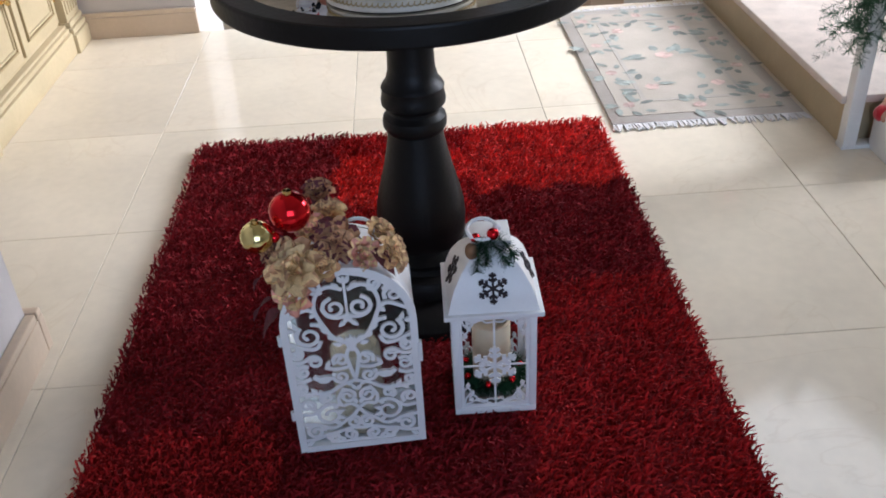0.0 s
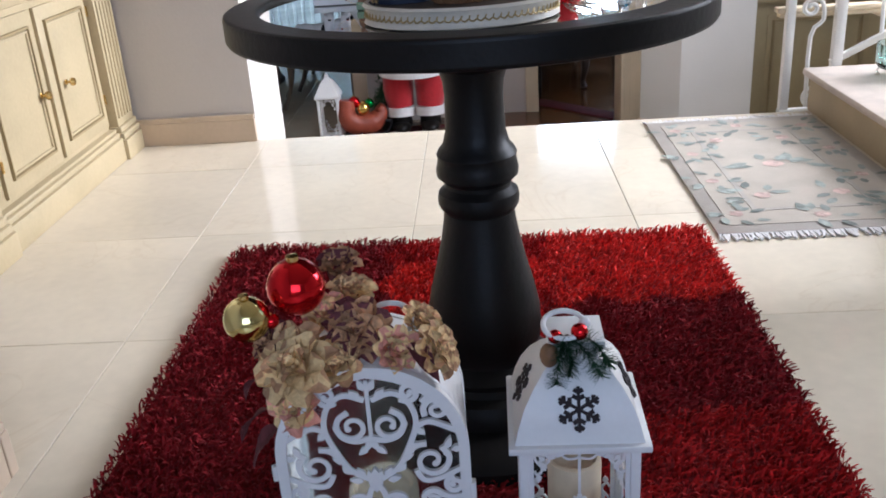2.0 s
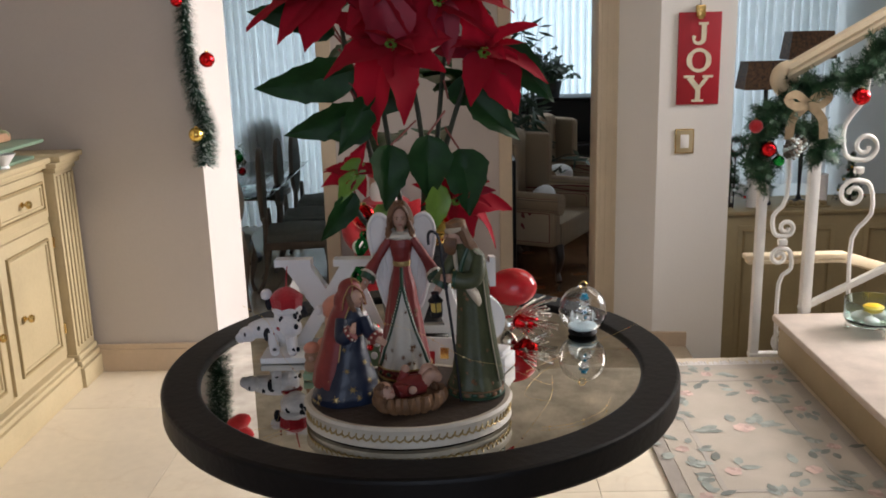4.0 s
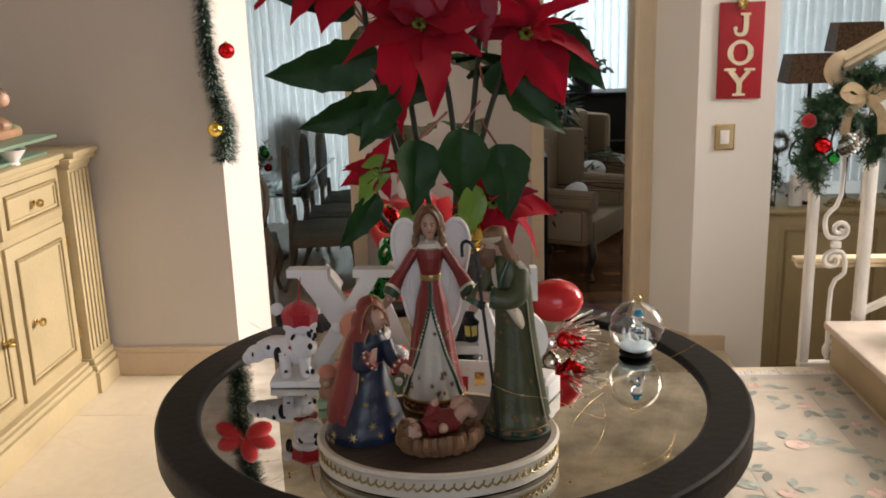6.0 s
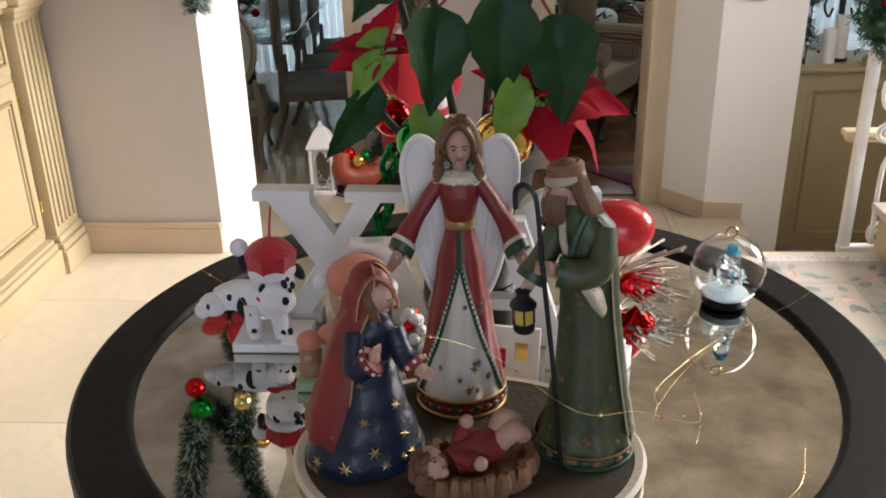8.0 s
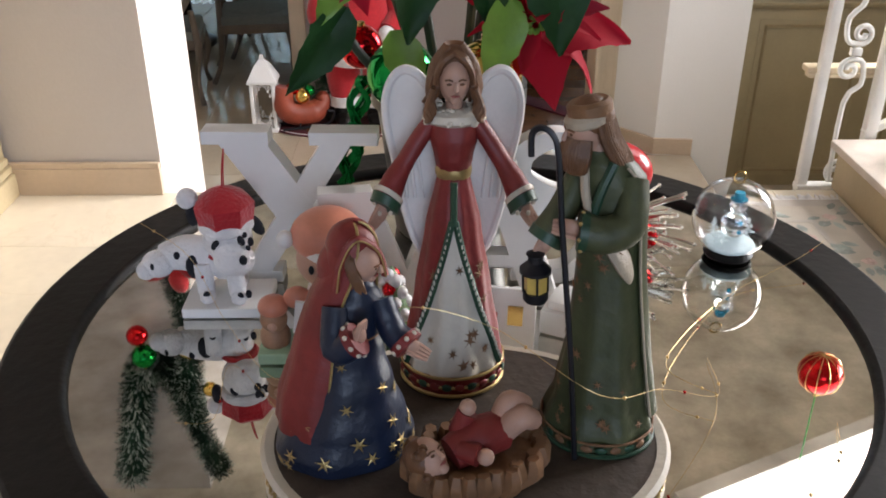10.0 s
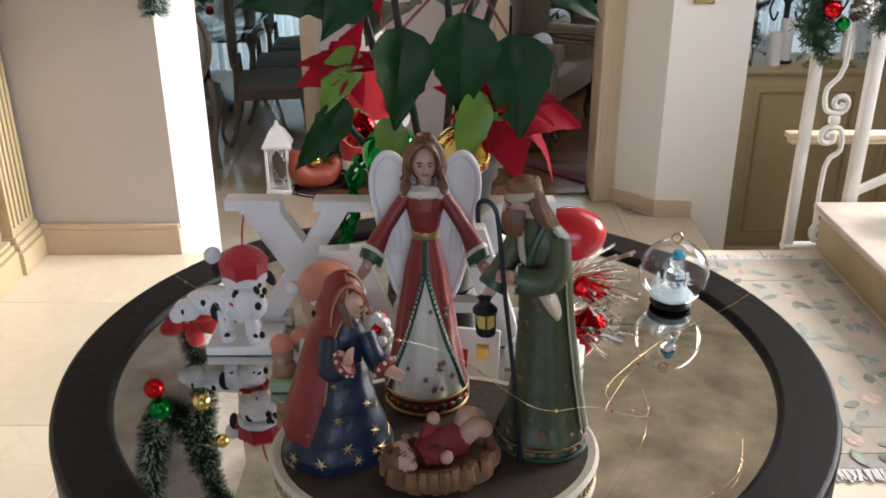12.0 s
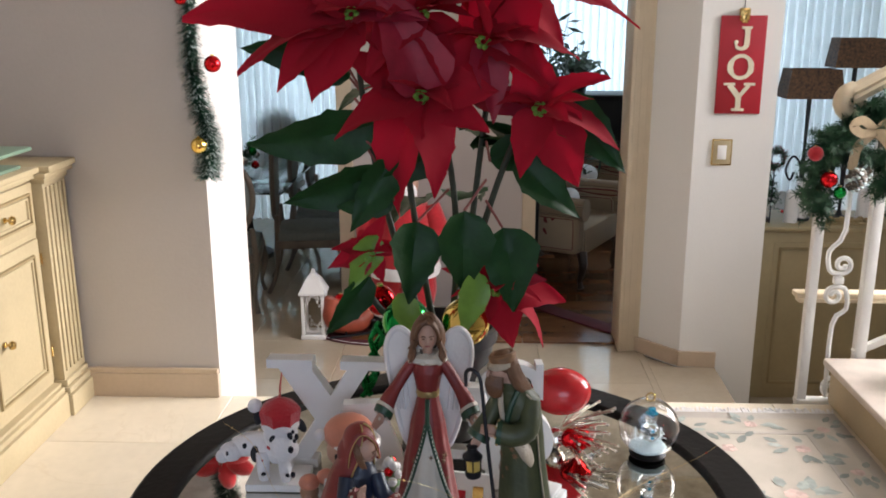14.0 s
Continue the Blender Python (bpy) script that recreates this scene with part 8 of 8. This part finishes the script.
for i in range(9):
    ball(sl, (-0.12 + 0.03 * i, 0.01 * math.sin(i * 2), 0.022), 0.022, 0, 8, squash=(1, 1, 0.8 + 0.3 * (i % 2)))
box(sl, -0.15, 0.15, -0.04, 0.04, 0, 0.012, 0.004)
solo("wood_bead_row", sl, M_CREAM_DARK, "row of tan wooden beads on a board", "decoration", pose(2.3, 6.24, CT))
SHADE = material("brown_patchwork_shade", (0.05, 0.022, 0.012), 0.6, 0, 60, 0.6, 0.3, 120, other=(0.16, 0.08, 0.03))
for x, z, sz in ((2.05, 0.84, 0.17), (2.3, 1.02, 0.15)):
    lp = thing("table_lamp", "iron table lamp with brown beaded shade", "lamp", (x, 6.36, CT), group="lamps by the window")
    hz = z - CT
    part("base", lathe([(0.07, 0), (0.07, 0.015), (0.02, 0.03), (0.012, 0.06)], 20), IRON, lp)
    part("stem", lathe([(0.009, 0.05), (0.018, hz * 0.4), (0.008, hz * 0.5), (0.014, hz - 0.08), (0.006, hz + 0.02)], 14), IRON, lp)
    for s in (-1, 1):
        part("scroll_arm", tube([(0, 0, hz * 0.4), (s * 0.06, 0, hz * 0.48), (s * 0.1, 0, hz * 0.38), (s * 0.07, 0, hz * 0.3), (s * 0.05, 0, hz * 0.36)], 0.007, 7), IRON, lp)
    sd = bmesh.new()
    r0 = [sd.verts.new((a * sz, b * sz * 0.6, hz - 0.07)) for a, b in ((-1, -1), (1, -1), (1, 1), (-1, 1))]
    r1 = [sd.verts.new((a * sz * 0.86, b * sz * 0.5, hz + 0.1)) for a, b in ((-1, -1), (1, -1), (1, 1), (-1, 1))]
    for i in range(4):
        sd.faces.new((r0[i], r0[(i + 1) % 4], r1[(i + 1) % 4], r1[i]))
    so = part("shade", sd, SHADE, lp, "dark brown beaded shade", smooth=False)
    so.modifiers.new("thickness", "SOLIDIFY").thickness = 0.004
rw = thing("red_wreath", "dark red and green berry wreath standing on cabinet", "wreath", (1.84, 6.22, CT + 0.4))
greenery("needles", rw, [[(0.05 * math.cos(a), 0, 0.05 * math.sin(a)) for a in [i * math.pi / 6 for i in range(13)]]], 900, 0.03, 70, [M_GREEN_NEEDLE, M_BRACT_DARK], 0.003, 3)
part("stand", tube([(0, 0.02, -0.4), (0, 0.015, -0.06)], 0.004, 6, smooth=0), IRON, rw)

# ---- living room ----
STRIPE = material("striped_upholstery", (0.3, 0.22, 0.14), 0.9, 0, 30, 0.1, 0.3, 300)
nt = STRIPE.node_tree
wv = nt.nodes.new("ShaderNodeTexWave")
wv.inputs["Scale"].default_value = 4.2
wv.inputs["Distortion"].default_value = 0.4
rmp = nt.nodes.new("ShaderNodeValToRGB")
rmp.color_ramp.interpolation = "CONSTANT"
els = rmp.color_ramp.elements
els[0].color, els[1].color = (0.3, 0.22, 0.14, 1), (0.16, 0.03, 0.03, 1)
els[1].position = 0.45
for pos, c in ((0.55, (0.36, 0.28, 0.19, 1)), (0.75, (0.13, 0.09, 0.06, 1)), (0.85, (0.3, 0.22, 0.14, 1))):
    e = els.new(pos)
    e.color = c
nt.links.new(nt.nodes["Texture Coordinate"].outputs["Object"], wv.inputs["Vector"])
nt.links.new(wv.outputs["Fac"], rmp.inputs[0])
nt.links.new(rmp.outputs[0], nt.nodes["Principled BSDF"].inputs["Base Color"])


def cushion(x0, x1, y0, y1, z0, z1, b):
    return boxed(x0, x1, y0, y1, z0, z1, b)


def armchair(loc, rz):
    a = thing("armchair", "striped wing armchair with rolled arms and carved legs", "armchair", loc, rz, group="striped armchairs")
    part("seat", cushion(-0.36, 0.36, -0.36, 0.3, 0.26, 0.47, 0.04), STRIPE, a)
    part("backrest", cushion(-0.32, 0.32, 0.22, 0.4, 0.3, 1.12, 0.06), STRIPE, a)
    for s in (-1, 1):
        part("arm", cushion(s * 0.39 - 0.08, s * 0.39 + 0.08, -0.34, 0.36, 0.28, 0.6, 0.05), STRIPE, a)
        part("arm_roll", tube([(s * 0.4, -0.37, 0.62), (s * 0.4, 0.3, 0.62)], 0.085, 16, smooth=0), STRIPE, a)
        wg = cushion(s * 0.35 - 0.05, s * 0.35 + 0.05, 0.02, 0.36, 0.6, 1.08, 0.045)
        part("wing", wg, STRIPE, a)
        for y in (-0.32, 0.34):
            part("leg", tube([(s * 0.34, y, 0.28), (s * 0.37, y - 0.03, 0.18), (s * 0.35, y, 0.06), (s * 0.37, y - 0.02, 0.002)], [0.04, 0.032, 0.018, 0.026], 10), M_DARK_WOOD, a, "carved cabriole leg")
    part("cushion", ball(bmesh.new(), (0.05, -0.02, 0.56), 0.2, 0, 18, squash=(1.05, 0.42, 0.6), m=Matrix.Rotation(0.2, 4, "X")), M_PLUSH, a, "white throw cushion")
    return a


a1 = armchair((0.72, 7.85, LOW + 0.017), 62)
copy_thing(a1, pose(0.95, 9.0, LOW + 0.017, 0, 0, 40))
pn = thing("piano", "black upright piano with plants on top", "piano", (1.25, 10.0, LOW + 0.017))
part("case", boxed(-0.78, 0.78, -0.05, 0.4, 0, 1.18, 0.01), M_BLACK, pn)
part("keyboard", boxed(-0.78, 0.78, -0.32, -0.05, 0.6, 0.76, 0.01), M_BLACK, pn)
part("lid", boxed(-0.8, 0.8, -0.08, 0.42, 1.18, 1.22, 0.008), M_BLACK, pn)
for s in (-1, 1):
    part("leg", boxed(s * 0.72 - 0.04, s * 0.72 + 0.04, -0.3, -0.22, 0, 0.6, 0.008), M_BLACK, pn)
DARKLEAF = material("house_plant_leaf", (0.015, 0.04, 0.015), 0.5, 0, 20, 0.3, island=0.3)


def bush(name, loc, r, h, n, seed, label, leaf_l=0.09, fronds=False):
    p = thing(name, label, "plant", loc)
    part("pot", lathe([(0.09, 0), (0.12, 0.16), (0.11, 0.16), (0.1, 0.13)], 20), M_POT, p)
    rr = random.Random(seed)
    verts, faces = [], []
    st = bmesh.new()
    for i in range(n):
        a, e = rr.uniform(0, 6.28), rr.uniform(0.1, 1.4)
        d = Vector((math.cos(a) * math.cos(e), math.sin(a) * math.cos(e), math.sin(e)))
        end = Vector((0, 0, 0.14)) + Vector((d.x * r, d.y * r, d.z * h)) * rr.uniform(0.5, 1)
        tube([(0, 0, 0.12), tuple(end * 0.5 + Vector((0, 0, h * 0.15))), tuple(end)], [0.006, 0.004, 0.002], 5, st, smooth=3)
        m = 22 if fronds else 5
        for k in range(m):
            t = 0.3 + 0.7 * k / m
            c = Vector((0, 0, 0.12)).lerp(end, t) + Vector((0, 0, h * 0.3 * t * (1 - t)))
            v = Vector((rr.gauss(0, 1), rr.gauss(0, 1), rr.gauss(-0.3 if fronds else 0, 0.5))).normalized()
            q = v.orthogonal().normalized() * leaf_l * (0.1 if fronds else 0.28)
            j = len(verts)
            verts += [tuple(c), tuple(c + v * leaf_l * 0.5 + q), tuple(c + v * leaf_l), tuple(c + v * leaf_l * 0.5 - q)]
            faces.append((j, j + 1, j + 2, j + 3))
    part("stems", st, M_STEM, p)
    lv = merged("leaves", verts, faces, DARKLEAF)
    lv.parent = p
    tagged(lv, "", "", "", "stuff")


bush("flowering_plant", (1.05, 10.1, LOW + 1.24), 0.42, 0.4, 46, 5, "dark leafy flowering plant on the piano")
bush("potted_palm", (0.62, 8.9, LOW + 0.017), 0.75, 2.3, 34, 6, "tall potted palm with drooping fronds", 0.2, True)
bush("floor_plant", (1.75, 9.3, LOW + 0.017), 0.4, 0.55, 40, 9, "dark potted floor plant beside the piano")
dk = thing("dark_cupboard", "tall black lacquered cupboard in the living room", "cupboard", (0.28, 7.35, LOW + 0.017))
part("body", boxed(-0.22, 0.22, -0.2, 0.2, 0, 1.0, 0.008), M_BLACK, dk)
part("door", boxed(-0.2, 0.2, -0.215, -0.2, 0.05, 0.95, 0.004), M_BLACK, dk)
rugm = material("burgundy_wool", (0.09, 0.012, 0.02), 0.95, 0, 10, 0.3, 0.4, 300)
solo("burgundy_rug", boxed(-0.5, 0.27, -0.07, 0.07, 0, 0.012, 0.003), rugm, "narrow burgundy wool runner lying on the parquet", "rug", pose(0.79, 6.65, LOW + 0.017, 0, 0, -46))

# ---- dining room ----
dt = thing("dining_table", "dining table with glass top on dark pedestals", "table", (-1.95, 8.3, LOW))
part("glass_top", boxed(-0.55, 0.55, -0.95, 0.95, 0.735, 0.75, 0.004), M_GLASS_AQUA, dt)
for y in (-0.5, 0.5):
    part("pedestal", lathe([(0.24, 0), (0.24, 0.04), (0.09, 0.1), (0.07, 0.4), (0.11, 0.66), (0.2, 0.734)], 24), M_DARK_WOOD, dt)
cpz = thing("table_centrepiece", "dark green centrepiece with red and silver baubles", "centrepiece", (-1.95, 8.0, LOW + 0.752))
rr = random.Random(15)
tw = [[(0, 0, 0.04), (0.12 * math.cos(a), 0.2 * math.sin(a), 0.1 + 0.1 * rr.random()), (0.2 * math.cos(a), 0.34 * math.sin(a), 0.06 + 0.22 * rr.random())] for a in [i * 0.21 for i in range(30)]]
greenery("needles", cpz, tw, 80, 0.05, 400, [M_GREEN_NEEDLE, M_FROSTTIP], 0.003, 8)
for i in range(12):
    part("bauble", ball(bmesh.new(), (0.2 * math.cos(i * 1.7), 0.3 * math.sin(i * 1.7), 0.1 + 0.06 * (i % 3)), 0.035, 0, 12), (M_REDBALL, M_SILVER, M_GREENBALL)[i % 3], cpz)


def dining_chair(loc, rz):
    c = thing("dining_chair", "grey-washed wooden dining chair with sage upholstery", "chair", loc, rz, group="chairs round the dining table")
    part("seat", ball(boxed(-0.24, 0.24, -0.24, 0.24, 0.4, 0.47, 0.02), (0, 0, 0.46), 0.22, 0, 18, squash=(1, 1, 0.22)), M_CHAIR_CLOTH, c, "sage upholstered seat")
    part("seat_frame", boxed(-0.25, 0.25, -0.25, 0.25, 0.35, 0.41, 0.008), M_CHAIR_WOOD, c)
    oval = [(0.22 * math.cos(a), 0.26, 0.82 + 0.28 * math.sin(a)) for a in [i * math.pi / 10 for i in range(21)]]
    part("back_frame", tube(oval, 0.02, 10, smooth=3), M_CHAIR_WOOD, c)
    part("back_cushion", ball(bmesh.new(), (0, 0.26, 0.82), 0.21, 0, 22, squash=(0.98, 0.16, 1.28)), M_CHAIR_CLOTH, c, "oval sage upholstered back")
    for s in (-1, 1):
        part("leg", tube([(s * 0.22, -0.22, 0.38), (s * 0.25, -0.24, 0.25), (s * 0.22, -0.23, 0.1), (s * 0.24, -0.25, 0.002)], [0.03, 0.026, 0.014, 0.018], 9), M_CHAIR_WOOD, c)
        part("leg", tube([(s * 0.2, 0.24, 0.6), (s * 0.22, 0.24, 0.36), (s * 0.2, 0.26, 0.15), (s * 0.22, 0.32, 0.002)], [0.018, 0.024, 0.016, 0.018], 9), M_CHAIR_WOOD, c)
    return c


c1 = dining_chair((-1.22, 7.5, LOW), 98)
for x, y, a in ((-1.2, 8.1, 95), (-1.18, 8.75, 92), (-1.95, 9.55, 180 + 175), (-2.7, 7.7, -92), (-2.65, 8.5, -90), (-1.75, 7.05, 190)):
    copy_thing(c1, pose(x, y, LOW, 0, 0, a))
ls_ = thing("candle_lantern", "small white ornate candle lantern on the passage floor", "lantern", (-1.0, 6.35, LOW))
part("base", boxed(-0.08, 0.08, -0.08, 0.08, 0, 0.03, 0.004), M_WHITE_METAL, ls_)
for sx in (-1, 1):
    for sy in (-1, 1):
        part("corner_post", boxed(sx * 0.065 - 0.01, sx * 0.065 + 0.01, sy * 0.065 - 0.01, sy * 0.065 + 0.01, 0.03, 0.3, 0.003), M_WHITE_METAL, ls_)
for k in range(4):
    bm = bmesh.new()
    for s in (-1, 1):
        leaf_curl(bm, -s * 0.055, 0.04, s, 1, 1.8)
        leaf_curl(bm, -s * 0.055, 0.3, s, -1, 1.8)
    o = part("pierced_panel", bm, M_WHITE_METAL, ls_, smooth=False)
    o.matrix_basis = Matrix.Rotation(k * math.pi / 2, 4, "Z") @ Matrix.Translation((0, -0.066, 0))
part("roof", lathe([(0.12, 0.3), (0.12, 0.315), (0.06, 0.4), (0.02, 0.43), (0.01, 0.46)], 4, m=Matrix.Rotation(math.pi / 4, 4, "Z")), M_WHITE_METAL, ls_, smooth=False)
# a standing doll in red, a toy sleigh and their mat
dl = bmesh.new()
for s in (-1, 1):
    tube([(s * 0.1, 0, 0.55), (s * 0.11, 0, 0.3), (s * 0.1, -0.01, 0.17)], [0.1, 0.105, 0.09], 14, dl, 0)
    tube([(s * 0.1, -0.01, 0.17), (s * 0.1, -0.015, 0.11)], [0.102, 0.1], 14, dl, 1, smooth=0)
    tube([(s * 0.1, -0.015, 0.12), (s * 0.1, -0.02, 0.04)], [0.07, 0.075], 14, dl, 2, smooth=0)
    ball(dl, (s * 0.1, -0.06, 0.042), 0.075, 2, 14, squash=(0.9, 1.5, 0.56))
    tube([(s * 0.17, 0, 0.84), (s * 0.23, -0.06, 0.68), (s * 0.18, -0.16, 0.6)], [0.07, 0.07, 0.06], 12, dl, 0)
    ball(dl, (s * 0.17, -0.19, 0.59), 0.05, 1, 12)
lathe([(0.22, 0.42), (0.23, 0.5), (0.2, 0.7), (0.16, 0.86), (0.06, 0.92)], 24, dl, None, 0)
lathe([(0.235, 0.4), (0.245, 0.44), (0.235, 0.48)], 24, dl, None, 1)
ball(dl, (0, -0.02, 0.99), 0.105, 3, 18)
ball(dl, (0, -0.07, 0.93), 0.1, 1, 16, squash=(1, 0.7, 1.2))
lathe([(0.115, 1.03), (0.12, 1.07), (0.07, 1.17), (0.01, 1.24)], 20, dl, None, 0)
solo("standing_doll", dl, [M_RED_FELT, M_PLUSH, M_BLACK, SKIN], "large red felt holiday doll with black boots", "doll", pose(-0.42, 6.45, LOW + 0.014))
slg = thing("toy_sleigh", "small rust-red toy sleigh holding gold baubles", "toy sleigh", (-0.76, 6.36, LOW + 0.014), rz=20)
part("body", tube([(-0.12, 0, 0.26), (-0.13, 0, 0.15), (-0.07, 0, 0.09), (0.05, 0, 0.09), (0.11, 0, 0.15), (0.09, 0, 0.19)], [0.05, 0.07, 0.075, 0.075, 0.05, 0.03], 12), material("rust_red_paint", (0.3, 0.06, 0.03), 0.5, 0, 12, 0.3), slg)
for s in (-1, 1):
    part("runner", tube([(-0.16, s * 0.06, 0.012), (0.05, s * 0.06, 0.012), (0.14, s * 0.06, 0.03), (0.16, s * 0.06, 0.09), (0.12, s * 0.06, 0.1)], 0.008, 7), IRON, slg)
    part("strut", tube([(-0.05, s * 0.05, 0.06), (-0.05, s * 0.06, 0.012)], 0.006, 6, smooth=0), IRON, slg)
bauble("bauble", (-0.02, -0.03, 0.2), 0.045, M_GOLD, slg)
bauble("bauble", (-0.07, 0.01, 0.24), 0.04, M_REDBALL, slg)
bauble("bauble", (0.03, 0.0, 0.22), 0.035, M_GREENBALL, slg)
dm = thing("braided_mat", "dark red oval mat with white stitched edge", "mat", (-0.52, 6.4, LOW))
part("mat", lathe([(0.46, 0.001), (0.47, 0.006), (0.46, 0.012), (0.1, 0.013)], 48, sy=0.5), rugm, dm)
part("stitching", lathe([(0.445, 0.0125), (0.45, 0.0155), (0.455, 0.0125)], 60, sy=0.5, closed=False), M_PLUSH, dm)
tr = thing("small_fir", "small green fir decorated with ribbons and toys", "christmas tree", (-0.62, 6.5, LOW + 0.014))
part("trunk", lathe([(0.06, 0), (0.05, 0.05), (0.015, 0.08), (0.008, 0.5)], 10), M_DARK_WOOD, tr)
tw = []
rr = random.Random(88)
for i in range(60):
    z = rr.uniform(0.08, 0.5)
    r = 0.16 * (1 - z / 0.6)
    a = rr.uniform(0, 6.28)
    tw.append([(0, 0, z), (r * 0.6 * math.cos(a), r * 0.6 * math.sin(a), z), (r * math.cos(a), r * math.sin(a), z - 0.03)])
greenery("needles", tr, tw, 60, 0.03, 500, [M_GREEN_NEEDLE, M_RIBBON], 0.002, 6)
